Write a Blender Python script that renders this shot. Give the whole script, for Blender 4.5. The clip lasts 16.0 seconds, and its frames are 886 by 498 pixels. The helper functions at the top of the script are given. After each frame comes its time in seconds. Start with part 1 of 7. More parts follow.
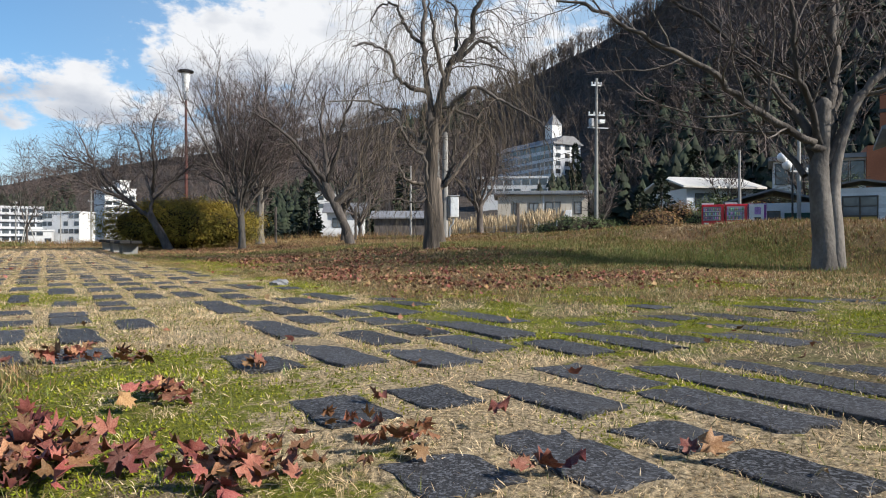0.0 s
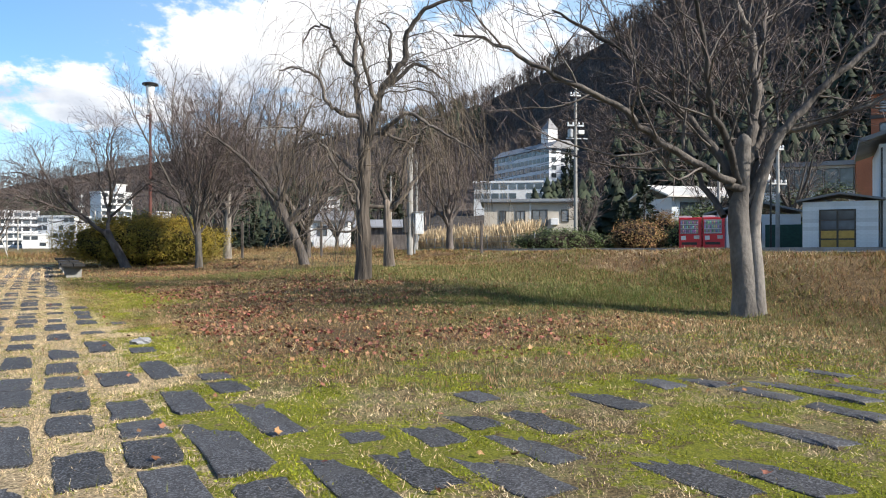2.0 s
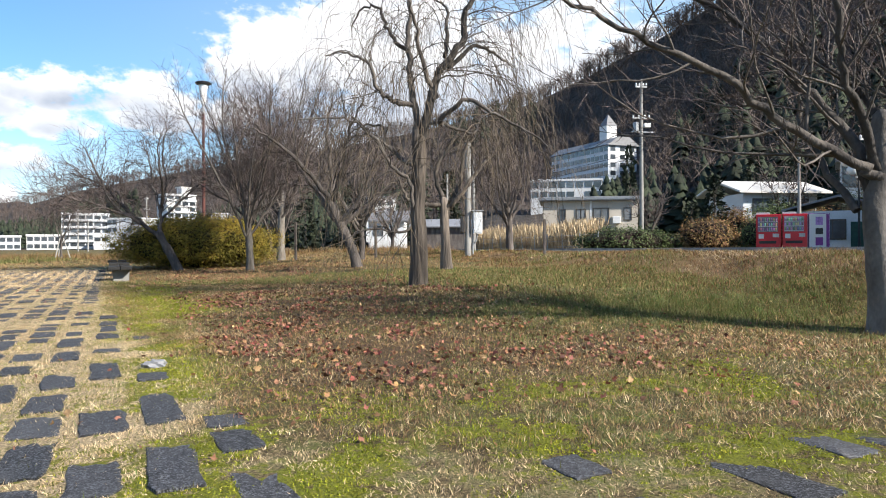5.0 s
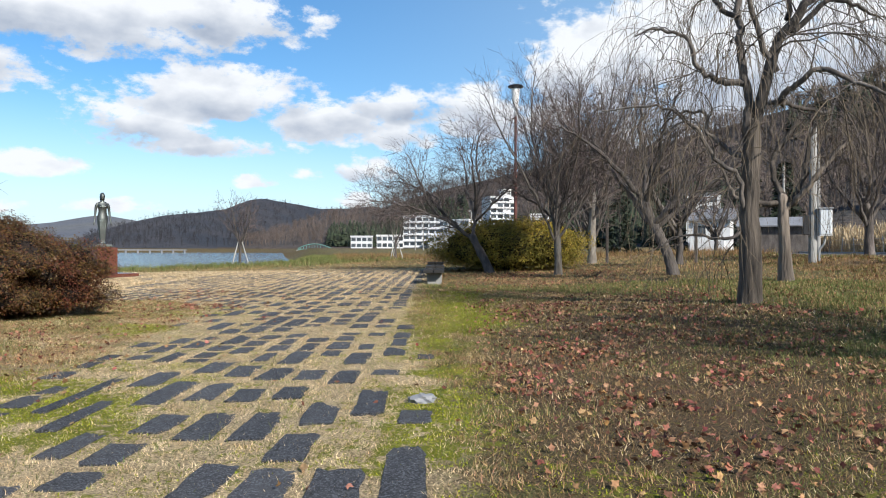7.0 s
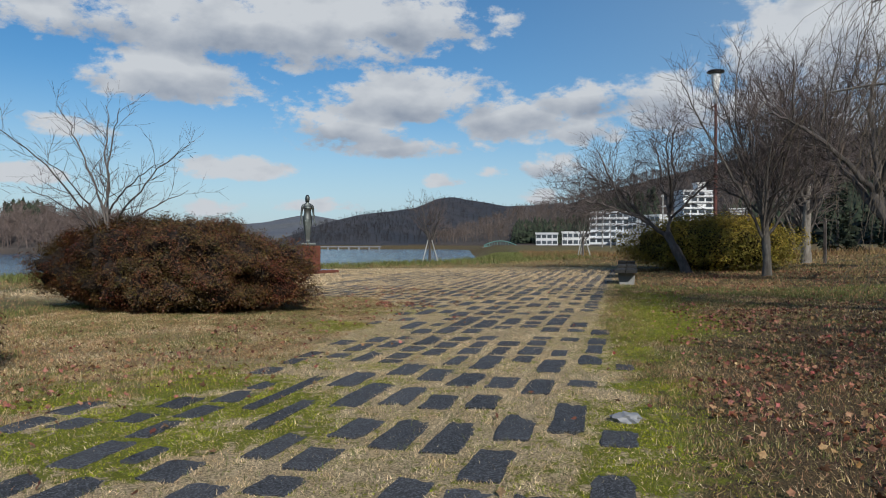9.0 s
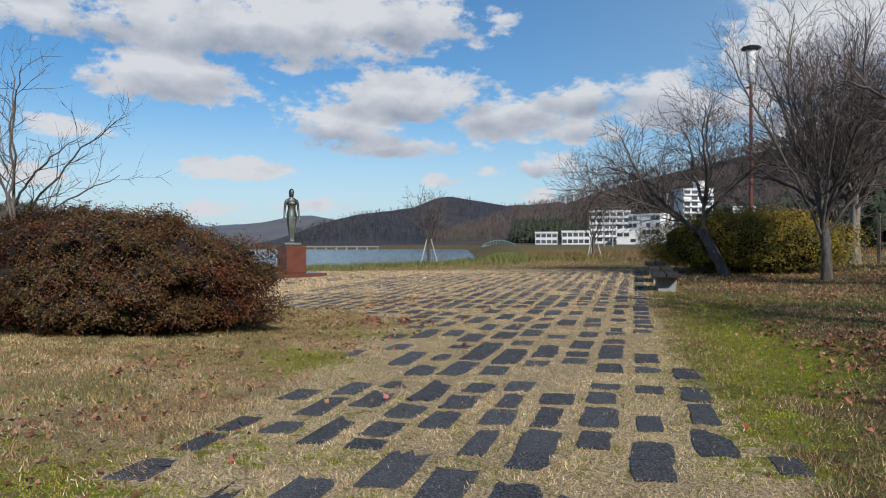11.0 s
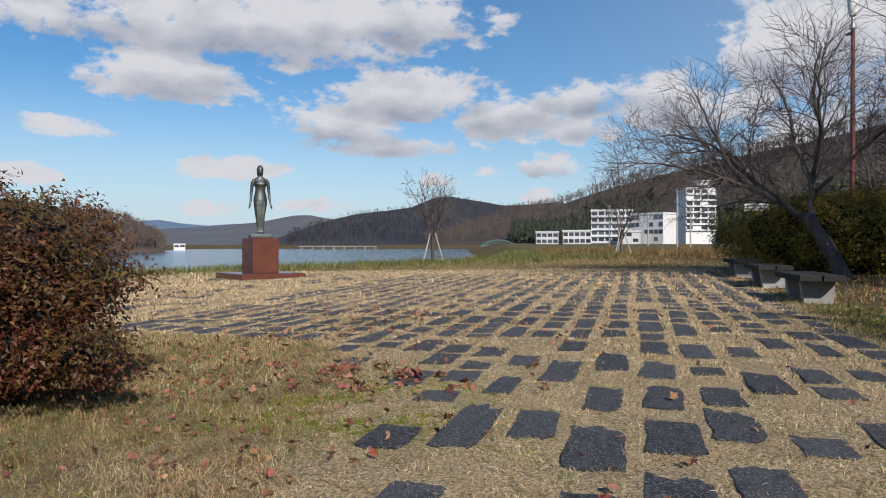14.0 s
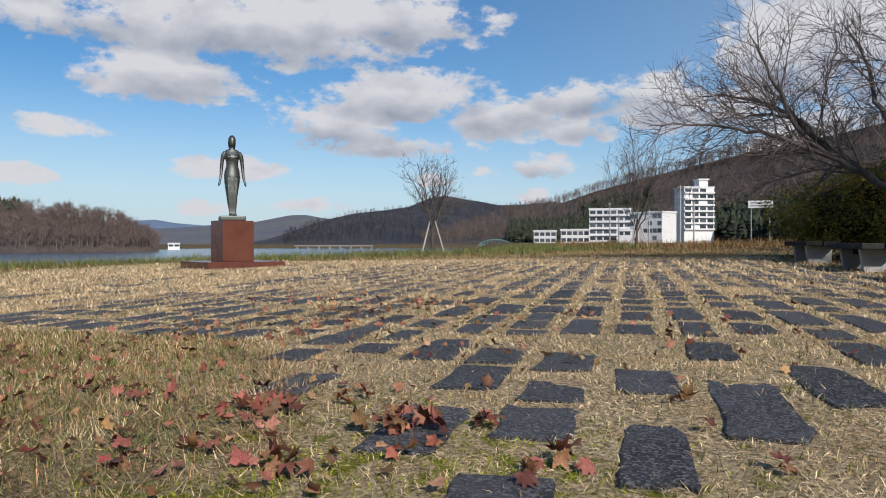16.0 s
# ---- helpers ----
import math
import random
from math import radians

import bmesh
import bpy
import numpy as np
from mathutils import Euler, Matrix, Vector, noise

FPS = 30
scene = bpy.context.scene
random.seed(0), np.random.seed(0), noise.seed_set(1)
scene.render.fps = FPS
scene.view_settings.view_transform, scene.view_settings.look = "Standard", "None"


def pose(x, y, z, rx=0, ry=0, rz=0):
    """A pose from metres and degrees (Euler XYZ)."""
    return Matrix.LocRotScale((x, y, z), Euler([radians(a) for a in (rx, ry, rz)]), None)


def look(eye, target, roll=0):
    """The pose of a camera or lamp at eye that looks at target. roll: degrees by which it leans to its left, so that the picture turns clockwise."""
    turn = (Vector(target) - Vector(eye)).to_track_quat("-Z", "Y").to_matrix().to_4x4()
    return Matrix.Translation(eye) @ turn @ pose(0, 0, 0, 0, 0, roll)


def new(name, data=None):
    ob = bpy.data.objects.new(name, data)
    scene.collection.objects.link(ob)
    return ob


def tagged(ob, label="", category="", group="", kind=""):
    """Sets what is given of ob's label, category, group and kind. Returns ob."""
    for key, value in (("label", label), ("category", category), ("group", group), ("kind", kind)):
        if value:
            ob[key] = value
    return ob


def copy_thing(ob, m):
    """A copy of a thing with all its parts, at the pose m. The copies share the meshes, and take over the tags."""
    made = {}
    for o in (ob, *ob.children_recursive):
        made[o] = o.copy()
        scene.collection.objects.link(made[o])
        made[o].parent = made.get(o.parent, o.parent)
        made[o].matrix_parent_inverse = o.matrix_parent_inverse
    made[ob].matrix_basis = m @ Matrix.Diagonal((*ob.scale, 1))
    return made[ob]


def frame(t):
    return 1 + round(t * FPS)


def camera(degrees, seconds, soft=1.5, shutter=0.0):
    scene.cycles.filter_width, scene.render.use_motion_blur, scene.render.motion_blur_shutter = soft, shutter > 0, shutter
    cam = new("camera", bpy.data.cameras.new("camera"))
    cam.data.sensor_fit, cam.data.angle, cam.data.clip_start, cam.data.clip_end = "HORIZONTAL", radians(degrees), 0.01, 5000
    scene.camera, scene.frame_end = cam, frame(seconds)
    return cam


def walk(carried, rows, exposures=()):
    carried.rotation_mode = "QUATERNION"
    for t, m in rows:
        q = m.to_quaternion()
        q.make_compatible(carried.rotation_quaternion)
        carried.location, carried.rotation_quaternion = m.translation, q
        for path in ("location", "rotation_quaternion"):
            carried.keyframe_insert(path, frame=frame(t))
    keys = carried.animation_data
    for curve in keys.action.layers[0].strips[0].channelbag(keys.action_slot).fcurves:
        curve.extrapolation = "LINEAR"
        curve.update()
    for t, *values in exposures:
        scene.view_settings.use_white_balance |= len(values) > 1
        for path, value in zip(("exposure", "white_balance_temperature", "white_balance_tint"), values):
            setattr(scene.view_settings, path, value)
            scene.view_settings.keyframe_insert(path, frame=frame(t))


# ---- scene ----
cam = camera(64.7, 16.0, soft=1.05)
PATH = [
    (0, (-0.033, 0.505, 0.608), (-0.056, 2.505, 0.603), 0.0),
    (0.5, (0.414, 0.735, 0.626), (0.394, 2.735, 0.624), 0.1),
    (1, (0.909, 0.917, 1.006), (0.891, 2.917, 1.007), 0.2),
    (1.5, (1.243, 1.037, 1.174), (1.227, 3.037, 1.177), 0.3),
    (2, (1.34, 1.037, 1.185), (1.319, 3.037, 1.188), 0.0),
    (2.5, (1.31, 1.057, 1.16), (1.288, 3.057, 1.164), -0.0),
    (3, (1.261, 1.172, 1.147), (1.241, 3.172, 1.151), -0.0),
    (5.5, (1.137, 2.9, 1.247), (0.909, 4.887, 1.249), -0.3),
    (6, (1.055, 3.319, 1.265), (0.728, 5.292, 1.268), -0.3),
    (6.5, (0.983, 3.724, 1.322), (0.313, 5.609, 1.326), -0.1),
    (7, (0.959, 3.896, 1.384), (-0.061, 5.616, 1.385), 0.1),
    (7.5, (0.966, 3.892, 1.436), (-0.35, 5.398, 1.431), 0.2),
    (8, (0.959, 3.909, 1.457), (-0.474, 5.305, 1.449), 0.1),
    (8.5, (0.877, 3.95, 1.458), (-0.555, 5.347, 1.45), 0.1),
    (9, (0.677, 4.118, 1.439), (-0.755, 5.514, 1.43), 0.1),
    (11.5, (-2.513, 7.04, 1.436), (-3.941, 8.44, 1.426), -0.1),
    (12, (-3.303, 7.736, 1.428), (-4.73, 9.136, 1.418), -0.1),
    (12.5, (-4.086, 8.407, 1.477), (-5.514, 9.808, 1.465), -0.0),
    (13, (-4.835, 9.014, 1.541), (-6.262, 10.416, 1.529), -0.1),
    (13.5, (-5.499, 9.57, 1.406), (-6.924, 10.973, 1.396), -0.0),
    (14, (-6.112, 10.106, 1.221), (-7.537, 11.509, 1.211), -0.0),
    (14.5, (-6.695, 10.616, 1.059), (-8.119, 12.021, 1.05), -0.1),
    (15, (-7.273, 11.116, 0.935), (-8.694, 12.523, 0.926), -0.0),
    (15.5, (-7.839, 11.636, 0.857), (-9.259, 13.045, 0.847), -0.1),
    (16, (-8.392, 12.11, 0.81), (-9.81, 13.52, 0.8), -0.0),
]
walk(cam, [(t, look(eye, target, roll)) for t, eye, target, roll in PATH],
     exposures=[(0.0, 0.52, 6450, 10), (1.5, 0.86, 6500, 10), (3.0, 0.96, 6500, 10), (5.0, 0.98, 6500, 10), (6.2, 0.84, 6400, 9), (7.2, 0.50, 6250, 9), (8.2, -0.08, 6150, 8), (9.2, -0.10, 6150, 8),
                (11.5, 0.10, 6250, 11), (16.0, 0.06, 6350, 13)])

# ---------------- world, sun ----------------
SUN_DIR = Vector((0.77, -0.34, 0.53)).normalized()
SUN_EL = math.asin(SUN_DIR.z)
SUN_AZ = math.atan2(SUN_DIR.x, SUN_DIR.y)

world = bpy.data.worlds.new("world")
scene.world = world
world.use_nodes = True
wt = world.node_tree
wt.nodes.clear()


def wmath(op, a, b=0.0, clamp=False):
    n = wt.nodes.new("ShaderNodeMath")
    n.operation, n.use_clamp = op, clamp
    for k, v in enumerate((a, b)):
        if isinstance(v, (int, float)):
            n.inputs[k].default_value = v
        else:
            wt.links.new(v, n.inputs[k])
    return n.outputs[0]


def build_sky():
    N, L = wt.nodes, wt.links
    out = N.new("ShaderNodeOutputWorld")
    sky = N.new("ShaderNodeTexSky")
    sky.sky_type, sky.sun_disc = "NISHITA", False
    sky.sun_elevation, sky.sun_rotation = SUN_EL, SUN_AZ
    sky.air_density, sky.dust_density, sky.ozone_density = 1.0, 0.3, 2.2
    coord = N.new("ShaderNodeTexCoord")
    sep = N.new("ShaderNodeSeparateXYZ")
    L.new(coord.outputs["Generated"], sep.inputs[0])
    # azimuth to the left of +y and elevation, in degrees
    az = wmath("MULTIPLY", wmath("ARCTAN2", wmath("MULTIPLY", sep.outputs[0], -1.0), sep.outputs[1]), 57.2958)
    el = wmath("MULTIPLY", wmath("ARCSINE", sep.outputs[2]), 57.2958)
    comb = N.new("ShaderNodeCombineXYZ")
    L.new(wmath("MULTIPLY", az, 0.05), comb.inputs[0])
    L.new(wmath("MULTIPLY", el, 0.085), comb.inputs[1])
    big = N.new("ShaderNodeTexNoise")
    big.inputs["Scale"].default_value, big.inputs["Detail"].default_value = 3.4, 10.0
    big.inputs["Roughness"].default_value, big.inputs["Distortion"].default_value = 0.60, 0.15
    L.new(comb.outputs[0], big.inputs["Vector"])
    fine = N.new("ShaderNodeTexNoise")
    fine.inputs["Scale"].default_value, fine.inputs["Detail"].default_value, fine.inputs["Roughness"].default_value = 11.0, 8.0, 0.62
    L.new(comb.outputs[0], fine.inputs["Vector"])
    # heaped clouds: azimuth, elevation, half widths, weight; their undersides are flatter than their tops
    upper = [(66.9, 12.6, 6.5, 2.6, 1.0), (59.0, 16.6, 14, 3.6, 1.1), (49.5, 17.4, 9, 2.6, 1.0), (74.0, 15.8, 8, 2.0, 0.85), (80, 20, 12, 4, 0.9), (60, 24, 16, 3.0, 0.8),
             (47.6, 11.7, 6.5, 2.6, 1.05), (54.0, 9.4, 5.5, 2.6, 1.0), (40.3, 10.4, 6.0, 2.4, 1.0), (34.0, 11.6, 3.6, 1.9, 0.95), (50.4, 8.0, 7.0, 1.3, 0.85)]
    lower = [(34.3, 9.5, 4.5, 1.7, 0.9), (28.4, 10.8, 5.2, 2.4, 0.95), (62.3, 6.0, 4.4, 1.1, 0.95), (64.2, 2.8, 2.4, 0.8, 0.9), (73.7, 8.4, 4.2, 1.0, 0.85), (77.2, 4.9, 2.6, 0.9, 0.9),
             (37.0, 6.2, 2.7, 1.3, 0.85), (41.6, 5.9, 1.7, 0.8, 0.8), (45.5, 5.2, 1.9, 0.8, 0.8), (37.9, 3.9, 1.6, 0.8, 0.85), (55.8, 3.0, 4.0, 0.7, 0.75)]
    sunward = [(11, 14.0, 13, 6.5, 1.15), (-3, 14.5, 12, 5.5, 0.95), (20, 13.5, 4.5, 3.0, 0.95), (29.6, 11.5, 5.0, 2.0, 0.9), (24, 9.6, 5.0, 2.0, 0.85), (14, 8.0, 9, 3.0, 0.8), (110, 25, 30, 9, 0.8), (-130, 35, 40, 14, 0.8), (170, 20, 40, 8, 0.8), (-70, 45, 20, 10, 0.7)]
    total, under = None, None
    for a, e, wa, we, w in upper + lower + sunward:
        da = wmath("DIVIDE", wmath("SUBTRACT", az, a), wa)
        de = wmath("DIVIDE", wmath("SUBTRACT", el, e), we)
        flat = wmath("MULTIPLY", wmath("MINIMUM", de, 0.0), 1.35)
        tall = wmath("ADD", wmath("MAXIMUM", de, 0.0), flat)
        d2 = wmath("ADD", wmath("MULTIPLY", da, da), wmath("MULTIPLY", tall, tall))
        blob = wmath("MULTIPLY", wmath("SUBTRACT", 1.0, wmath("MULTIPLY", d2, 0.62)), w)
        total = blob if total is None else wmath("MAXIMUM", total, blob)
        if we > 1.2:
            low_side = wmath("MULTIPLY", wmath("MAXIMUM", blob, 0.0), wmath("ADD", wmath("MULTIPLY", de, -0.75), 0.18))
            under = low_side if under is None else wmath("MAXIMUM", under, low_side)
    total = wmath("MAXIMUM", total, -0.6)
    rough = wmath("ADD", wmath("MULTIPLY", wmath("SUBTRACT", big.outputs["Fac"], 0.5), 2.5), wmath("MULTIPLY", wmath("SUBTRACT", fine.outputs["Fac"], 0.5), 1.5))
    dens = wmath("ADD", rough, total)
    ramp = N.new("ShaderNodeMapRange")
    ramp.interpolation_type = "SMOOTHSTEP"
    ramp.inputs["From Min"].default_value, ramp.inputs["From Max"].default_value = 0.26, 0.74
    L.new(dens, ramp.inputs["Value"])
    shade = N.new("ShaderNodeTexNoise")
    shade.inputs["Scale"].default_value, shade.inputs["Detail"].default_value = 5.5, 7.0
    off = N.new("ShaderNodeVectorMath")
    off.inputs[1].default_value = (3.1, 7.7, 0)
    L.new(comb.outputs[0], off.inputs[0])
    L.new(off.outputs[0], shade.inputs["Vector"])
    puffs = wmath("MULTIPLY", wmath("SUBTRACT", shade.outputs["Fac"], 0.5), 1.7)
    grey = wmath("ADD", wmath("MULTIPLY", under, 1.9), wmath("SUBTRACT", puffs, 0.02), True)
    cloud = N.new("ShaderNodeMix")
    cloud.data_type = "RGBA"
    cloud.inputs["A"].default_value = (8.2, 8.3, 8.5, 1)
    cloud.inputs["B"].default_value = (3.7, 4.2, 5.1, 1)
    L.new(grey, cloud.inputs["Factor"])
    haze = N.new("ShaderNodeMix")
    haze.data_type = "RGBA"
    L.new(ramp.outputs[0], haze.inputs["Factor"])
    vivid = N.new("ShaderNodeHueSaturation")
    vivid.inputs["Saturation"].default_value, vivid.inputs["Value"].default_value = 1.34, 1.24
    L.new(sky.outputs[0], vivid.inputs["Color"])
    # pale air low over the horizon
    low = N.new("ShaderNodeMapRange")
    low.interpolation_type = "SMOOTHSTEP"
    for key, value in zip(("From Min", "From Max", "To Min", "To Max"), (-2.0, 14.0, 0.85, 0.0)):
        low.inputs[key].default_value = value
    L.new(el, low.inputs["Value"])
    air = N.new("ShaderNodeMix")
    air.data_type = "RGBA"
    air.inputs["B"].default_value = (5.6, 7.4, 9.1, 1)
    # thin veil of high cloud towards the sun's side
    va, ve = wmath("DIVIDE", wmath("SUBTRACT", az, -8.0), 38.0), wmath("DIVIDE", wmath("SUBTRACT", el, 16.0), 20.0)
    veil = wmath("MULTIPLY", wmath("POWER", 2.718, wmath("MULTIPLY", wmath("ADD", wmath("MULTIPLY", va, va), wmath("MULTIPLY", ve, ve)), -1.0)), 0.55)
    L.new(wmath("MAXIMUM", low.outputs[0], veil), air.inputs["Factor"])
    L.new(vivid.outputs[0], air.inputs["A"])
    L.new(air.outputs["Result"], haze.inputs["A"])
    L.new(cloud.outputs["Result"], haze.inputs["B"])
    bg = N.new("ShaderNodeBackground")
    bg.inputs["Strength"].default_value = 0.078
    L.new(haze.outputs["Result"], bg.inputs["Color"])
    L.new(bg.outputs[0], out.inputs["Surface"])


build_sky()
sun = new("sun", bpy.data.lights.new("sun", "SUN"))
sun.data.energy, sun.data.angle, sun.data.color = 5.0, radians(0.8), (1.0, 0.93, 0.82)
sun.matrix_world = look(SUN_DIR * 60, (0, 0, 0))

# ---------------- materials ----------------
def mat(name, base, rough=0.7, metal=0.0, vary=0.35, scale=6.0, fine=60.0, bump=0.3, dist=0.01, second=None,
        per="object", hue=0.0, spec=0.5, stretch=(1, 1, 1), translucent=0.0):
    """A procedural material: base colour broken by stains and grain, with fine relief."""
    m = bpy.data.materials.new(name)
    m.use_nodes = True
    t = m.node_tree
    N, L = t.nodes, t.links
    p = N["Principled BSDF"]
    p.inputs["Roughness"].default_value, p.inputs["Metallic"].default_value = rough, metal
    p.inputs["Specular IOR Level"].default_value = spec
    co = N.new("ShaderNodeTexCoord")
    mp = N.new("ShaderNodeMapping")
    mp.inputs["Scale"].default_value = stretch
    L.new(co.outputs["Object"], mp.inputs["Vector"])
    n1, n2 = N.new("ShaderNodeTexNoise"), N.new("ShaderNodeTexNoise")
    n1.inputs["Scale"].default_value, n1.inputs["Detail"].default_value = scale, 5.0
    n2.inputs["Scale"].default_value, n2.inputs["Detail"].default_value = fine, 6.0
    for n in (n1, n2):
        L.new(mp.outputs[0], n.inputs["Vector"])
    mix = N.new("ShaderNodeMix")
    mix.data_type = "RGBA"
    b = Vector(base)
    s = Vector(second) if second else b * (1 - vary)
    mix.inputs["A"].default_value, mix.inputs["B"].default_value = (*b, 1), (*s, 1)
    rr = N.new("ShaderNodeMapRange")
    rr.inputs["From Min"].default_value, rr.inputs["From Max"].default_value = 0.35, 0.65
    L.new(n1.outputs["Fac"], rr.inputs["Value"])
    L.new(rr.outputs[0], mix.inputs["Factor"])
    grain = N.new("ShaderNodeMapRange")
    grain.inputs["From Min"].default_value, grain.inputs["From Max"].default_value = 0.25, 0.75
    grain.inputs["To Min"].default_value, grain.inputs["To Max"].default_value = 1 - vary * 0.7, 1 + vary * 0.5
    L.new(n2.outputs["Fac"], grain.inputs["Value"])
    hsv = N.new("ShaderNodeHueSaturation")
    L.new(mix.outputs["Result"], hsv.inputs["Color"])
    rnd = None
    if per == "object":
        rnd = N.new("ShaderNodeObjectInfo").outputs["Random"]
    elif per == "island":
        rnd = N.new("ShaderNodeNewGeometry").outputs["Random Per Island"]
    val = grain.outputs[0]
    if rnd is not None:
        r2 = N.new("ShaderNodeMapRange")
        r2.inputs["To Min"].default_value, r2.inputs["To Max"].default_value = 1 - vary, 1 + vary * 0.8
        L.new(rnd, r2.inputs["Value"])
        mm = N.new("ShaderNodeMath")
        mm.operation = "MULTIPLY"
        L.new(r2.outputs[0], mm.inputs[0])
        L.new(val, mm.inputs[1])
        val = mm.outputs[0]
        if hue:
            h2 = N.new("ShaderNodeMapRange")
            h2.inputs["To Min"].default_value, h2.inputs["To Max"].default_value = 0.5 - hue, 0.5 + hue
            frac = N.new("ShaderNodeMath")
            frac.operation = "FRACT"
            mul = N.new("ShaderNodeMath")
            mul.operation = "MULTIPLY"
            mul.inputs[1].default_value = 7.31
            L.new(rnd, mul.inputs[0])
            L.new(mul.outputs[0], frac.inputs[0])
            L.new(frac.outputs[0], h2.inputs["Value"])
            L.new(h2.outputs[0], hsv.inputs["Hue"])
    L.new(val, hsv.inputs["Value"])
    L.new(hsv.outputs[0], p.inputs["Base Color"])
    if bump:
        bp = N.new("ShaderNodeBump")
        bp.inputs["Strength"].default_value, bp.inputs["Distance"].default_value = bump, dist
        L.new(n2.outputs["Fac"], bp.inputs["Height"])
        L.new(bp.outputs[0], p.inputs["Normal"])
    if translucent:
        tr = N.new("ShaderNodeBsdfTranslucent")
        L.new(hsv.outputs[0], tr.inputs["Color"])
        ms = N.new("ShaderNodeMixShader")
        ms.inputs[0].default_value = translucent
        L.new(p.outputs[0], ms.inputs[1])
        L.new(tr.outputs[0], ms.inputs[2])
        L.new(ms.outputs[0], N["Material Output"].inputs["Surface"])
    return m


def ground_mat():
    """Turf, moss, straw, soil and leaf mould, laid out by the mesh's weights."""
    m = bpy.data.materials.new("turf")
    m.use_nodes = True
    t = m.node_tree
    N, L = t.nodes, t.links
    p = N["Principled BSDF"]
    p.inputs["Roughness"].default_value = 0.9
    p.inputs["Specular IOR Level"].default_value = 0.2
    co = N.new("ShaderNodeTexCoord")

    def tex(scale, detail=6.0, rough=0.55):
        n = N.new("ShaderNodeTexNoise")
        n.inputs["Scale"].default_value, n.inputs["Detail"].default_value, n.inputs["Roughness"].default_value = scale, detail, rough
        L.new(co.outputs["Object"], n.inputs["Vector"])
        return n.outputs["Fac"]

    def rng(v, a, b, c=0.0, d=1.0):
        r = N.new("ShaderNodeMapRange")
        for k, x in zip(("From Min", "From Max", "To Min", "To Max"), (a, b, c, d)):
            r.inputs[k].default_value = x
        L.new(v, r.inputs["Value"])
        return r.outputs[0]

    def mixc(f, a, b):
        x = N.new("ShaderNodeMix")
        x.data_type = "RGBA"
        for k, v in (("A", a), ("B", b)):
            if isinstance(v, tuple):
                x.inputs[k].default_value = (*v, 1)
            else:
                L.new(v, x.inputs[k])
        L.new(f, x.inputs["Factor"])
        return x.outputs["Result"]

    def attr(name):
        a = N.new("ShaderNodeAttribute")
        a.attribute_name = name
        return a.outputs["Fac"]

    def mul(a, b):
        x = N.new("ShaderNodeMath")
        x.operation = "MULTIPLY"
        L.new(a, x.inputs[0])
        L.new(b, x.inputs[1])
        return x.outputs[0]

    def add(a, b):
        x = N.new("ShaderNodeMath")
        x.operation, x.use_clamp = "ADD", True
        L.new(a, x.inputs[0])
        L.new(b, x.inputs[1])
        return x.outputs[0]

    fine, mid, wide = tex(55.0, 8.0, 0.65), tex(4.5), tex(0.9, 4.0)
    turf = mixc(rng(fine, 0.38, 0.62), (0.026, 0.019, 0.009), (0.17, 0.125, 0.058))
    green = mixc(rng(fine, 0.3, 0.7), (0.045, 0.06, 0.016), (0.18, 0.205, 0.058))
    turf = mixc(rng(mid, 0.42, 0.66), turf, green)
    straw = mixc(rng(fine, 0.36, 0.66), (0.10, 0.076, 0.042), (0.70, 0.55, 0.345))
    moss = mixc(rng(fine, 0.3, 0.7), (0.055, 0.066, 0.006), (0.25, 0.26, 0.025))
    # leaf mould, set darker to carry some of the trees' shade
    mould = mixc(rng(fine, 0.38, 0.62), (0.024, 0.015, 0.009), (0.135, 0.078, 0.050))
    dry = mixc(rng(fine, 0.38, 0.62), (0.055, 0.034, 0.017), (0.30, 0.19, 0.095))
    c = mixc(rng(add(mul(attr("straw"), rng(mid, 0.2, 0.5, 0.6, 1.3)), rng(fine, 0.9, 1.0)), 0.25, 0.75), turf, straw)
    c = mixc(mul(attr("dry"), rng(mid, 0.3, 0.55, 0.7, 1.0)), c, dry)
    c = mixc(mul(attr("lush"), rng(mid, 0.3, 0.6, 0.4, 1.0)), c, green)
    c = mixc(mul(attr("litter"), rng(mid, 0.35, 0.6, 0.35, 1.0)), c, mould)
    c = mixc(rng(add(attr("moss"), rng(tex(9.0, 8.0, 0.65), 0.32, 0.68, -0.75, 0.6)), 0.3, 0.65), c, moss)
    c = mixc(rng(wide, 0.3, 0.7, 0.0, 0.25), c, (0.07, 0.055, 0.03))
    L.new(c, p.inputs["Base Color"])
    b = N.new("ShaderNodeBump")
    b.inputs["Strength"].default_value, b.inputs["Distance"].default_value = 0.9, 0.03
    L.new(add(fine, mul(mid, mid)), b.inputs["Height"])
    L.new(b.outputs[0], p.inputs["Normal"])
    return m


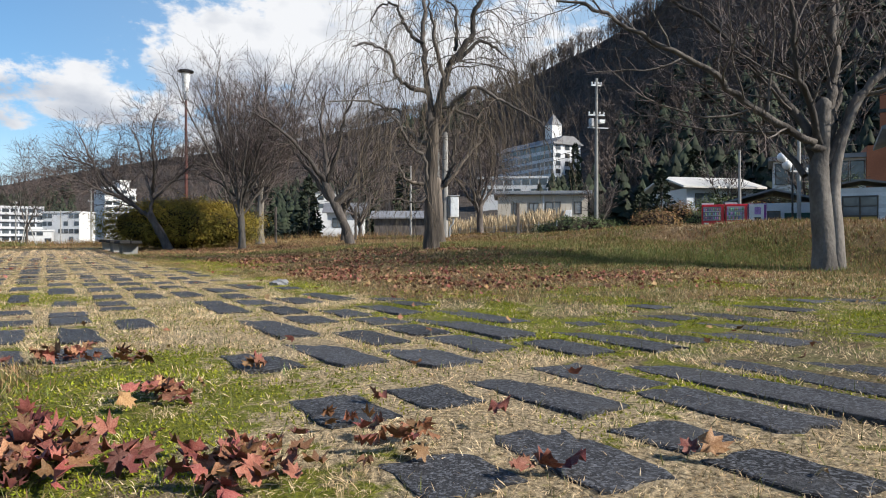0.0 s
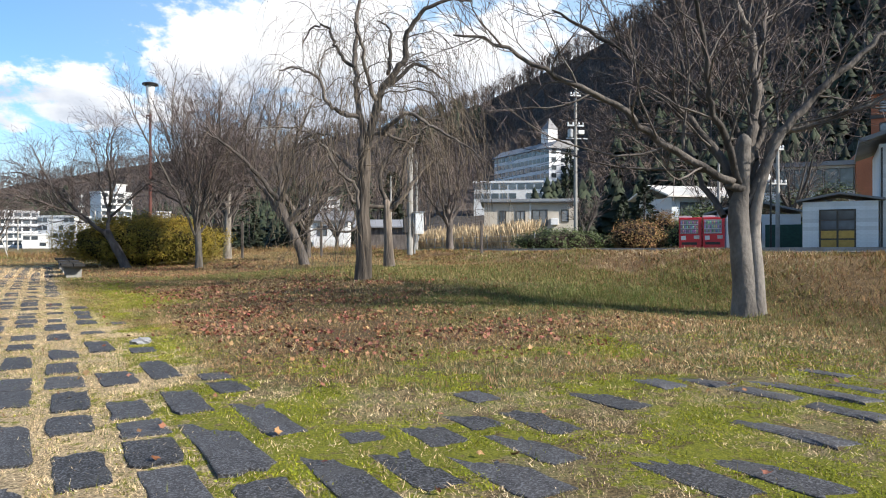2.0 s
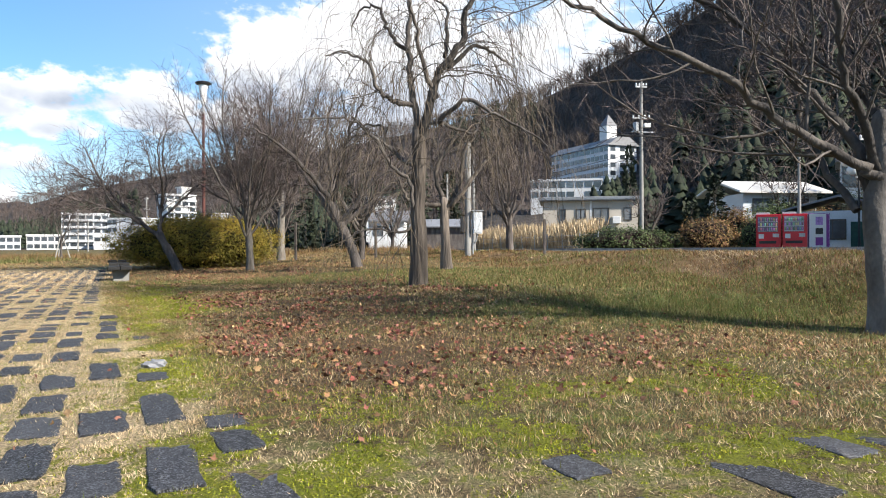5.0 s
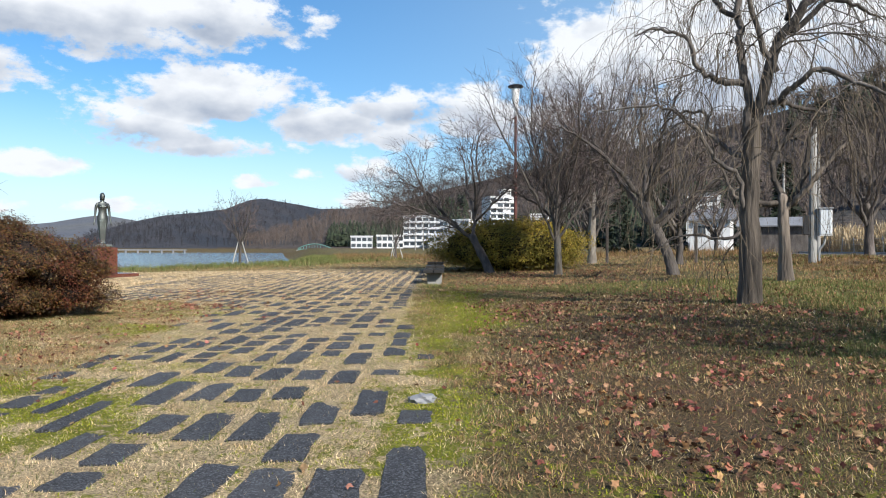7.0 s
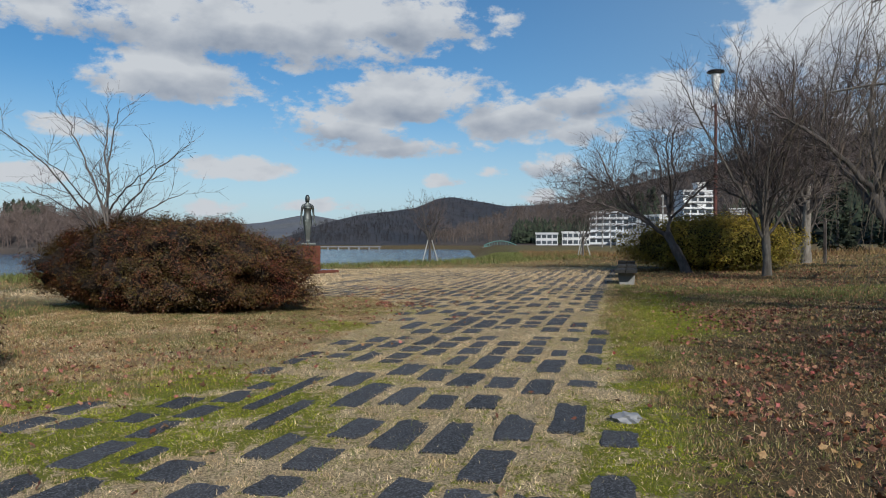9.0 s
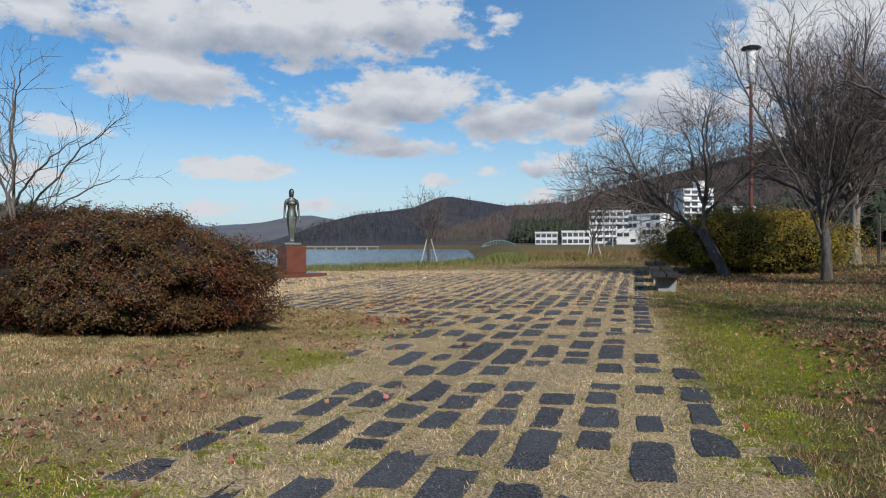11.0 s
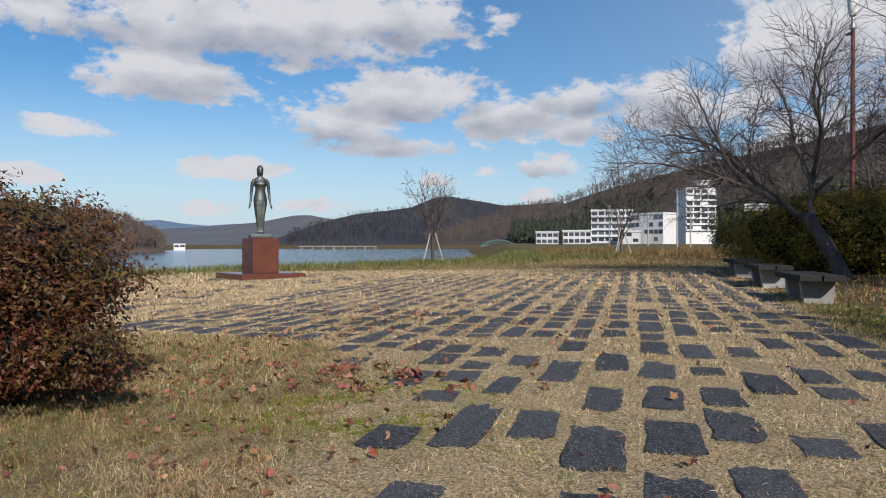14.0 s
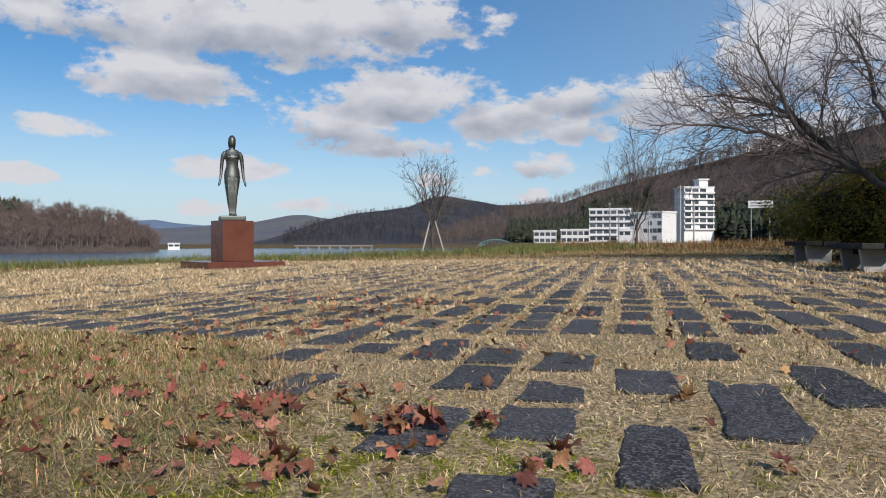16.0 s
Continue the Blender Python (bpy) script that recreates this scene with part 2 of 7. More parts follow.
def stone_mat():
    """Dark washed-aggregate slabs: pale chips in a dark binder, lichen and wet patches."""
    m = mat("aggregate", (0.040, 0.040, 0.043), 0.7, vary=0.6, scale=3.0, fine=45.0, bump=0.7, dist=0.008, second=(0.020, 0.019, 0.020), spec=0.35)
    t = m.node_tree
    N, L = t.nodes, t.links
    p = N["Principled BSDF"]
    old = p.inputs["Base Color"].links[0].from_socket
    geo = N.new("ShaderNodeNewGeometry")
    vo = N.new("ShaderNodeTexVoronoi")
    vo.inputs["Scale"].default_value = 125.0
    L.new(geo.outputs["Position"], vo.inputs["Vector"])
    sepc = N.new("ShaderNodeSeparateColor")
    L.new(vo.outputs["Color"], sepc.inputs[0])
    pick = N.new("ShaderNodeMapRange")
    pick.inputs["From Min"].default_value, pick.inputs["From Max"].default_value = 0.55, 0.9
    pick.inputs["To Max"].default_value = 0.75
    L.new(sepc.outputs[0], pick.inputs["Value"])
    mx = N.new("ShaderNodeMix")
    mx.data_type = "RGBA"
    L.new(pick.outputs[0], mx.inputs["Factor"])
    L.new(old, mx.inputs["A"])
    mx.inputs["B"].default_value = (0.165, 0.17, 0.185, 1)
    # dust, moss stain and bare worn patches
    stain = N.new("ShaderNodeTexNoise")
    stain.inputs["Scale"].default_value, stain.inputs["Detail"].default_value = 5.0, 6.0
    L.new(geo.outputs["Position"], stain.inputs["Vector"])
    worn = N.new("ShaderNodeMapRange")
    worn.inputs["From Min"].default_value, worn.inputs["From Max"].default_value = 0.56, 0.70
    worn.inputs["To Max"].default_value = 0.8
    L.new(stain.outputs["Fac"], worn.inputs["Value"])
    my = N.new("ShaderNodeMix")
    my.data_type = "RGBA"
    my.inputs["B"].default_value = (0.060, 0.060, 0.062, 1)
    L.new(worn.outputs[0], my.inputs["Factor"])
    L.new(mx.outputs["Result"], my.inputs["A"])
    L.new(my.outputs["Result"], p.inputs["Base Color"])
    return m


def glass_mat(name, tint=(0.09, 0.11, 0.13)):
    m = mat(name, tint, 0.06, vary=0.5, scale=0.6, fine=2.0, bump=0.0, per="object", spec=0.8)
    return m


def water_mat():
    m = bpy.data.materials.new("lake_water")
    m.use_nodes = True
    N, L = m.node_tree.nodes, m.node_tree.links
    p = N["Principled BSDF"]
    p.inputs["Base Color"].default_value = (0.03, 0.075, 0.13, 1)
    p.inputs["Roughness"].default_value, p.inputs["IOR"].default_value = 0.12, 1.33
    co = N.new("ShaderNodeTexCoord")
    mp = N.new("ShaderNodeMapping")
    mp.inputs["Scale"].default_value = (0.5, 0.9, 1)
    L.new(co.outputs["Object"], mp.inputs["Vector"])
    n = N.new("ShaderNodeTexNoise")
    n.inputs["Scale"].default_value, n.inputs["Detail"].default_value = 1.3, 4.0
    L.new(mp.outputs[0], n.inputs["Vector"])
    b = N.new("ShaderNodeBump")
    b.inputs["Strength"].default_value, b.inputs["Distance"].default_value = 0.6, 0.25
    L.new(n.outputs["Fac"], b.inputs["Height"])
    L.new(b.outputs[0], p.inputs["Normal"])
    return m


M = {
    "turf": ground_mat(),
    "stone": stone_mat(),
    "straw": mat("straw", (0.86, 0.70, 0.46), 0.75, vary=0.62, second=(0.62, 0.45, 0.25), per="island", bump=0, spec=0.25, translucent=0.35),
    "green": mat("grass_blades", (0.145, 0.19, 0.05), 0.7, vary=0.5, second=(0.20, 0.18, 0.07), per="island", hue=0.03, bump=0, spec=0.25, translucent=0.25),
    "lawn": mat("lawn_blades", (0.27, 0.195, 0.085), 0.75, vary=0.65, second=(0.48, 0.31, 0.16), per="island", hue=0.04, bump=0, spec=0.2, translucent=0.2),
    "drygrass": mat("dry_bank_grass", (0.34, 0.205, 0.10), 0.8, vary=0.55, second=(0.17, 0.12, 0.05), per="island", hue=0.03, bump=0, spec=0.2, translucent=0.2),
    "reed": mat("reeds", (0.66, 0.54, 0.36), 0.8, vary=0.35, second=(0.36, 0.26, 0.15), per="island", bump=0, spec=0.2, translucent=0.25),
    "moss": mat("moss", (0.34, 0.35, 0.031), 0.8, vary=0.5, second=(0.22, 0.25, 0.022), scale=3.0, per="island", hue=0.02, bump=0, spec=0.15, translucent=0.2),
    "leaf": mat("fallen_leaf", (0.235, 0.088, 0.045), 0.7, vary=0.7, second=(0.34, 0.19, 0.115), per="island", hue=0.035, bump=0, spec=0.3, translucent=0.15),
    "leaf_one": mat("maple_leaf", (0.20, 0.066, 0.036), 0.6, vary=0.65, second=(0.31, 0.155, 0.095), scale=30, fine=150, hue=0.035, bump=0.3, dist=0.002, spec=0.35),
    "bark_grey": mat("smooth_grey_bark", (0.205, 0.188, 0.17), 0.85, vary=0.4, scale=2.2, fine=26, second=(0.085, 0.075, 0.068), bump=0.6, dist=0.02, stretch=(1, 1, 0.6)),
    "bark_willow": mat("furrowed_bark", (0.175, 0.145, 0.12), 0.9, vary=0.6, scale=5, fine=16, second=(0.055, 0.045, 0.037), bump=1.0, dist=0.05, stretch=(1, 1, 0.13)),
    "bark_limb": mat("weathered_limb_bark", (0.135, 0.118, 0.105), 0.9, vary=0.55, scale=3, fine=22, second=(0.055, 0.047, 0.042), bump=0.8, dist=0.03, stretch=(1, 1, 0.4)),
    "bark_dark": mat("dark_bark", (0.062, 0.052, 0.047), 0.9, vary=0.5, scale=4, fine=25, second=(0.125, 0.108, 0.098), bump=0.8, dist=0.03, stretch=(1, 1, 0.3)),
    "bark_pale": mat("pale_bark", (0.27, 0.245, 0.215), 0.9, vary=0.5, scale=5, fine=25, second=(0.11, 0.095, 0.08), bump=0.6, dist=0.02, stretch=(1, 1, 0.3)),
    "twig": mat("twigs", (0.078, 0.057, 0.054), 0.85, vary=0.45, second=(0.125, 0.098, 0.090), per="island", bump=0),
    "twig_w": mat("willow_twigs", (0.135, 0.105, 0.07), 0.8, vary=0.35, second=(0.09, 0.07, 0.05), per="island", bump=0),
    "azalea": mat("azalea_leaves", (0.108, 0.037, 0.013), 0.55, vary=0.7, second=(0.078, 0.056, 0.014), scale=1.8, per="island", hue=0.035, bump=0, spec=0.35, translucent=0.15),
    # shrub core: near-black colour stands for the shade between the leaves
    "azalea_core": mat("azalea_inner_shade", (0.022, 0.012, 0.007), 0.95, vary=0.5, scale=6, fine=40, bump=1, dist=0.05),
    "yellow": mat("yellow_leaves", (0.32, 0.225, 0.026), 0.65, vary=0.5, second=(0.17, 0.145, 0.02), scale=0.8, per="island", hue=0.02, bump=0, spec=0.3, translucent=0.1),
    # hedge core, its inner shade put into the colour likewise
    "yellow_core": mat("hedge_inner_shade", (0.03, 0.024, 0.008), 0.95, vary=0.5, scale=6, fine=40, bump=1, dist=0.05),
    "conifer": mat("conifer", (0.014, 0.024, 0.011), 0.9, vary=0.5, second=(0.028, 0.038, 0.018), scale=0.4, per="island", bump=0),
    "broad": mat("evergreen_leaves", (0.05, 0.085, 0.022), 0.7, vary=0.5, second=(0.09, 0.11, 0.03), per="island", hue=0.02, bump=0),
    "forest": mat("wooded_slope", (0.084, 0.060, 0.047), 0.95, vary=0.6, scale=0.02, fine=0.22, second=(0.044, 0.038, 0.033), bump=1.0, dist=3.0),
    # distance haze is mixed into the base colours of these two
    "forest_far": mat("haze_tinted_slope", (0.10, 0.11, 0.14), 0.95, vary=0.35, scale=0.006, fine=0.05, second=(0.13, 0.13, 0.13), bump=0.8, dist=8.0),
    "far_blue": mat("haze_blue_hills", (0.12, 0.18, 0.28), 0.95, vary=0.2, scale=0.002, fine=0.02, bump=0.3, dist=10.0),
    "bare": mat("bare_woods", (0.088, 0.066, 0.055), 0.9, vary=0.5, second=(0.145, 0.113, 0.098), scale=0.02, per="island", bump=0),
    # slope across the lake: shade and blue haze painted into the base colour
    "forest_dark": mat("painted_shade_slope", (0.014, 0.018, 0.028), 0.95, vary=0.7, scale=0.010, fine=0.12, second=(0.036, 0.034, 0.040), bump=0.8, dist=3.0),
    # darker copy of the bare woods, with shade held in its colour
    "bare_dark": mat("painted_shade_woods", (0.020, 0.020, 0.026), 0.9, vary=0.4, second=(0.032, 0.029, 0.032), scale=0.02, per="island", bump=0),
    "bare_mid": mat("brown_woods", (0.115, 0.085, 0.075), 0.9, vary=0.5, second=(0.17, 0.13, 0.115), scale=0.02, per="island", bump=0),
    "forest_mid": mat("brown_headland", (0.075, 0.055, 0.044), 0.95, vary=0.45, scale=0.03, fine=0.3, second=(0.05, 0.042, 0.038), bump=0.8, dist=2.0),
    "granite": mat("red_granite", (0.125, 0.047, 0.033), 0.25, vary=0.3, scale=3, fine=180, second=(0.095, 0.036, 0.027), bump=0.05, dist=0.002),
    "bronze": mat("bronze", (0.095, 0.10, 0.098), 0.47, metal=0.8, vary=0.35, scale=7, fine=50, second=(0.085, 0.10, 0.095), bump=0.12, dist=0.004),
    "plinth": mat("cast_plinth", (0.17, 0.19, 0.17), 0.6, metal=0.3, vary=0.3, scale=9, fine=60, bump=0.2, dist=0.004),
    "concrete": mat("concrete", (0.36, 0.355, 0.34), 0.9, vary=0.25, scale=2, fine=40, bump=0.3, dist=0.005),
    "bench_wood": mat("weathered_black_timber", (0.018, 0.018, 0.019), 0.9, spec=0.2, vary=0.4, scale=4, fine=30, second=(0.034, 0.033, 0.032), bump=0.4, dist=0.006, stretch=(6, 1, 6)),
    "lamp_paint": mat("brown_lamp_paint", (0.12, 0.038, 0.03), 0.5, vary=0.3, scale=4, fine=40, bump=0.1),
    "lamp_cap": mat("dark_metal", (0.04, 0.045, 0.055), 0.4, metal=0.5, vary=0.2, bump=0.05),
    "frost": mat("frosted_glass", (0.80, 0.81, 0.82), 0.25, vary=0.05, bump=0.0),
    "steel": mat("galvanised_steel", (0.45, 0.46, 0.47), 0.45, metal=0.7, vary=0.2, scale=8, bump=0.05),
    "asphalt": mat("asphalt", (0.10, 0.10, 0.105), 0.9, vary=0.2, scale=0.7, fine=60, bump=0.3, dist=0.006),
    "kerb": mat("kerb_concrete", (0.33, 0.32, 0.30), 0.9, vary=0.3, scale=1.5, fine=30, bump=0.3),
    "black": mat("black_rubber", (0.02, 0.02, 0.022), 0.6, vary=0.2, bump=0.1),
    "red": mat("red_enamel", (0.55, 0.015, 0.03), 0.3, vary=0.12, scale=2, fine=20, bump=0.02),
    "purple": mat("purple_enamel", (0.17, 0.02, 0.22), 0.3, vary=0.12, bump=0.02),
    "white": mat("white_paint", (0.66, 0.67, 0.68), 0.55, vary=0.1, scale=1.2, fine=18, bump=0.08),
    "siding": mat("white_siding", (0.62, 0.66, 0.70), 0.6, vary=0.14, scale=1.0, fine=12, bump=0.1),
    "render": mat("cream_render", (0.55, 0.50, 0.43), 0.85, vary=0.15, scale=0.7, fine=14, bump=0.15),
    "hotel_white": mat("pale_hotel_wall", (0.60, 0.615, 0.645), 0.8, vary=0.14, scale=0.1, fine=2.0, bump=0.1),
    "brick": mat("terracotta_tile", (0.38, 0.13, 0.06), 0.7, vary=0.25, scale=0.4, fine=6, bump=0.2),
    "roof_grey": mat("grey_roof", (0.20, 0.205, 0.22), 0.6, vary=0.25, scale=0.8, fine=10, bump=0.3),
    "roof_light": mat("pale_metal_roof", (0.66, 0.64, 0.60), 0.5, vary=0.15, scale=0.8, fine=10, bump=0.2),
    "roof_red": mat("faded_red_roof", (0.45, 0.13, 0.10), 0.6, vary=0.2, bump=0.1),
    "glass": glass_mat("window_glass"),
    "glass_pale": glass_mat("curtained_glass", (0.30, 0.33, 0.36)),
    "dark_frame": mat("dark_window_frame", (0.05, 0.045, 0.04), 0.5, vary=0.2, bump=0.05),
    "ochre": mat("ochre_board", (0.42, 0.27, 0.06), 0.6, vary=0.2, bump=0.1),
    "green_steel": mat("green_bridge_paint", (0.10, 0.22, 0.20), 0.6, vary=0.2, bump=0.05),
    "water": water_mat(),
    "mesh_green": mat("green_netting", (0.03, 0.10, 0.075), 0.8, vary=0.3, bump=0.3),
    "drink": mat("bottle_wraps", (0.55, 0.40, 0.22), 0.35, vary=0.6, hue=0.45, bump=0.0),
}

# ---------------- mesh tools ----------------
rng = np.random.default_rng(7)


def mesh_of(name, verts, faces, material, smooth=False):
    me = bpy.data.meshes.new(name)
    me.from_pydata([tuple(v) for v in verts], [], [tuple(f) for f in faces])
    me.materials.append(material)
    if smooth:
        me.polygons.foreach_set("use_smooth", [True] * len(me.polygons))
    me.update()
    return me


def fast_mesh(name, verts, faces, material, smooth=False):
    """A mesh from arrays: verts (n, 3), faces (m, k) all of k corners."""
    verts, faces = np.asarray(verts, np.float32), np.asarray(faces, np.int32)
    me = bpy.data.meshes.new(name)
    k = faces.shape[1]
    me.vertices.add(len(verts))
    me.vertices.foreach_set("co", verts.ravel())
    me.loops.add(faces.size)
    me.loops.foreach_set("vertex_index", faces.ravel())
    me.polygons.add(len(faces))
    me.polygons.foreach_set("loop_start", np.arange(0, faces.size, k, dtype=np.int32))
    me.polygons.foreach_set("loop_total", np.full(len(faces), k, np.int32))
    if smooth:
        me.polygons.foreach_set("use_smooth", np.ones(len(faces), bool))
    me.materials.append(material)
    me.update(calc_edges=True)
    return me


def thing(name, label, category, m=None, group="", kind=""):
    ob = new(name)
    ob.empty_display_size = 0.2
    if m is not None:
        ob.matrix_world = m
    return tagged(ob, label, category, group, kind)


def part(name, bm, material, parent=None, label="", smooth=False):
    """Links a bmesh (or a mesh) as one object under its thing; coordinates are the parent's."""
    if isinstance(bm, bmesh.types.BMesh):
        me = bpy.data.meshes.new(name)
        bm.normal_update()
        bm.to_mesh(me)
        bm.free()
        me.materials.append(material)
        if smooth:
            me.polygons.foreach_set("use_smooth", [True] * len(me.polygons))
    else:
        me = bm
    ob = new(name, me)
    if parent is not None:
        ob.parent = parent
    if label:
        ob["label"] = label
    return ob


def box(x0, y0, z0, x1, y1, z1, bevel=0.0, bm=None):
    made = bm if bm is not None else bmesh.new()
    g = bmesh.ops.create_cube(made, size=1.0)
    for v in g["verts"]:
        v.co = Vector(((x0 + x1) / 2 + v.co.x * (x1 - x0), (y0 + y1) / 2 + v.co.y * (y1 - y0), (z0 + z1) / 2 + v.co.z * (z1 - z0)))
    if bevel:
        edges = list({e for v in g["verts"] for e in v.link_edges})
        bmesh.ops.bevel(made, geom=edges, offset=bevel, segments=2, affect="EDGES", profile=0.5)
    return made


def tube(points, radii, sides=8, cap=True):
    """Verts and quads of a tube along points."""
    pts = np.asarray(points, float)
    n = len(pts)
    verts, faces = [], []
    d = np.gradient(pts, axis=0)
    d /= np.linalg.norm(d, axis=1, keepdims=True) + 1e-9
    ref = np.array([0.0, 0, 1]) if abs(d[0][2]) < 0.9 else np.array([1.0, 0, 0])
    a = np.cross(d[0], ref)
    a /= np.linalg.norm(a)
    ang = np.arange(sides) * 2 * math.pi / sides
    for k in range(n):
        a = a - d[k] * (a @ d[k])
        a /= np.linalg.norm(a) + 1e-9
        b = np.cross(d[k], a)
        verts.append(pts[k] + radii[k] * (np.cos(ang)[:, None] * a + np.sin(ang)[:, None] * b))
    verts = np.concatenate(verts)
    i = np.arange(sides)
    for k in range(n - 1):
        q = np.stack([k * sides + i, k * sides + (i + 1) % sides, (k + 1) * sides + (i + 1) % sides, (k + 1) * sides + i], 1)
        faces.append(q)
    return verts, np.concatenate(faces)


def joined(tubes):
    vs, fs, o = [], [], 0
    for v, f in tubes:
        vs.append(v)
        fs.append(f + o)
        o += len(v)
    return np.concatenate(vs), np.concatenate(fs)


def lathe(profile, sides=24):
    """A bmesh turned round z from (radius, height) pairs."""
    bm = bmesh.new()
    rings = []
    for r, z in profile:
        rings.append([bm.verts.new((r * math.cos(2 * math.pi * k / sides), r * math.sin(2 * math.pi * k / sides), z)) for k in range(sides)])
    for a, b in zip(rings, rings[1:]):
        for k in range(sides):
            bm.faces.new((a[k], a[(k + 1) % sides], b[(k + 1) % sides], b[k]))
    bm.faces.new(rings[0][::-1])
    bm.faces.new(rings[-1])
    return bm


def smooth01(a, b, x):
    t = np.clip((np.asarray(x, float) - a) / (b - a), 0, 1)
    return t * t * (3 - 2 * t)


def vnoise(x, y, seed=0):
    """Smooth value noise in 0..1 for arrays."""
    x, y = np.asarray(x, float), np.asarray(y, float)
    xi, yi = np.floor(x).astype(np.int64), np.floor(y).astype(np.int64)
    xf, yf = x - xi, y - yi
    xf, yf = xf * xf * (3 - 2 * xf), yf * yf * (3 - 2 * yf)

    def h(a, b):
        n = (a * 374761393 + b * 668265263 + seed * 974711) & 0xFFFFFFFF
        n = ((n ^ (n >> 13)) * 1274126177) & 0xFFFFFFFF
        return ((n ^ (n >> 16)) & 0xFFFF) / 65535.0

    return (h(xi, yi) * (1 - xf) + h(xi + 1, yi) * xf) * (1 - yf) + (h(xi, yi + 1) * (1 - xf) + h(xi + 1, yi + 1) * xf) * yf


def fbm(x, y, seed=0, octaves=4):
    s, a, tot = 0.0, 1.0, 0.0
    for k in range(octaves):
        s, tot = s + a * vnoise(np.asarray(x) * 2**k, np.asarray(y) * 2**k, seed + k), tot + a
        a *= 0.5
    return s / tot

# ---------------- the lie of the land ----------------
# the paving runs along U (30.3 degrees left of +y); V is across it
UX, UY, VX, VY = -0.5045, 0.8634, 0.8634, 0.5045
# the road: a point of its middle line, its way, and how far a place lies beyond that line
ROAD0, ROADWAY, ROADOUT = (11.3, 16.0), (-0.335, 0.942), (0.942, 0.335)
ROAD_Z = 1.12
SHORE = [(-40, -400), (-37, -40), (-33.0, 5), (-35.5, 13), (-34.5, 20), (-32.0, 27), (-30.0, 32), (-29.5, 38), (-58, 72), (-150, 172), (-318, 360),
         (-440, 470), (-507, 402), (-566, 333), (-588, 268), (-330, 122), (-306, 96), (-300, 30), (-420, -60), (-500, -400)]


def uv_of(x, y):
    return UX * x + UY * y, VX * x + VY * y


def xy_of(u, v):
    return UX * u + VX * v, UY * u + VY * v


def road_off(x, y):
    return (np.asarray(x) - ROAD0[0]) * ROADOUT[0] + (np.asarray(y) - ROAD0[1]) * ROADOUT[1]


def shore_dist(x, y):
    """Distance from the shore line: above 0 in the lake."""
    x, y = np.asarray(x, float), np.asarray(y, float)
    best, inside = np.full(x.shape, 1e9), np.zeros(x.shape, bool)
    n = len(SHORE)
    for k in range(n):
        (ax, ay), (bx, by) = SHORE[k], SHORE[(k + 1) % n]
        dx, dy = bx - ax, by - ay
        t = np.clip(((x - ax) * dx + (y - ay) * dy) / (dx * dx + dy * dy), 0, 1)
        best = np.minimum(best, np.hypot(x - ax - t * dx, y - ay - t * dy))
        cross = ((ay > y) != (by > y)) & (x < (bx - ax) * (y - ay) / (by - ay + 1e-12) + ax)
        inside ^= cross
    return np.where(inside, best, -best)


def height(x, y):
    x, y = np.asarray(x, float), np.asarray(y, float)
    z = 0.00698 * np.clip(x, -45, 30) + 0.02095 * np.clip(y, -25, 42)
    p = road_off(x, y)
    z = z + 0.28 * smooth01(10.5, 14.5, y) * smooth01(-16, -10, p) * smooth01(60, 40, y)
    up = smooth01(-7.6, -4.0, p)
    z = z * (1 - up) + np.maximum(ROAD_Z - 0.02, z * 0) * up
    z = z + smooth01(6, 40, p) * np.clip(p - 6, 0, 200) * 0.045 * smooth01(-60, 0, y)
    z = z + smooth01(60, 300, np.hypot(x, y)) * 1.2
    s = shore_dist(x, y)
    z = z - smooth01(0, 7, s) * 5.5
    near = smooth01(90, 30, np.hypot(x + 4, y - 14))
    z = z + near * ((fbm(x * 0.7, y * 0.7, 3, 2) - 0.5) * 0.016)
    z = z + smooth01(-1.2, -0.2, -np.abs(p + 5.4) / 2.2) * (fbm(x * 0.6, y * 0.6, 11) - 0.5) * 0.45
    return z


def zat(x, y):
    return float(height(np.array([x]), np.array([y]))[0])


def paved(u, v):
    """1 where slabs lie, 0 on grass."""
    u, v = np.asarray(u, float), np.asarray(v, float)
    left = np.interp(u, [-6, 4.2, 5.0, 8.0, 9.0, 14, 17, 18.6, 19.4, 33], [0.3, 0.3, -1.0, -2.0, -1.0, -1.5, -2.2, -3.4, -11.5, -12.5])
    right = np.interp(u, [-6, 3.6, 4.8, 6, 9, 14, 20, 33], [9.5, 7.5, 4.2, 3.0, 2.75, 2.15, 2.0, 2.0])
    return smooth01(-0.15, 0.15, v - left) * smooth01(-0.15, 0.15, right - v) * smooth01(32.2, 31.6, u) * smooth01(-6, -5.6, u)


def litter_at(x, y):
    """Leaf litter under the trees of the lawn."""
    u, v = uv_of(x, y)
    a = smooth01(3.0, 3.5, v) * smooth01(9.5, 6.0, v) * smooth01(5.0, 7.2, u) * smooth01(18.5, 14.5, u)
    c = 0.45 * np.exp(-(((x + 8) / 5.0) ** 2 + ((y - 24) / 6) ** 2) ** 2) * smooth01(2.1, 3.4, v + 0.02 * u)
    return np.clip(np.maximum(a, c) * (0.35 + 1.1 * fbm(x * 0.8, y * 0.8, 21)), 0, 1)


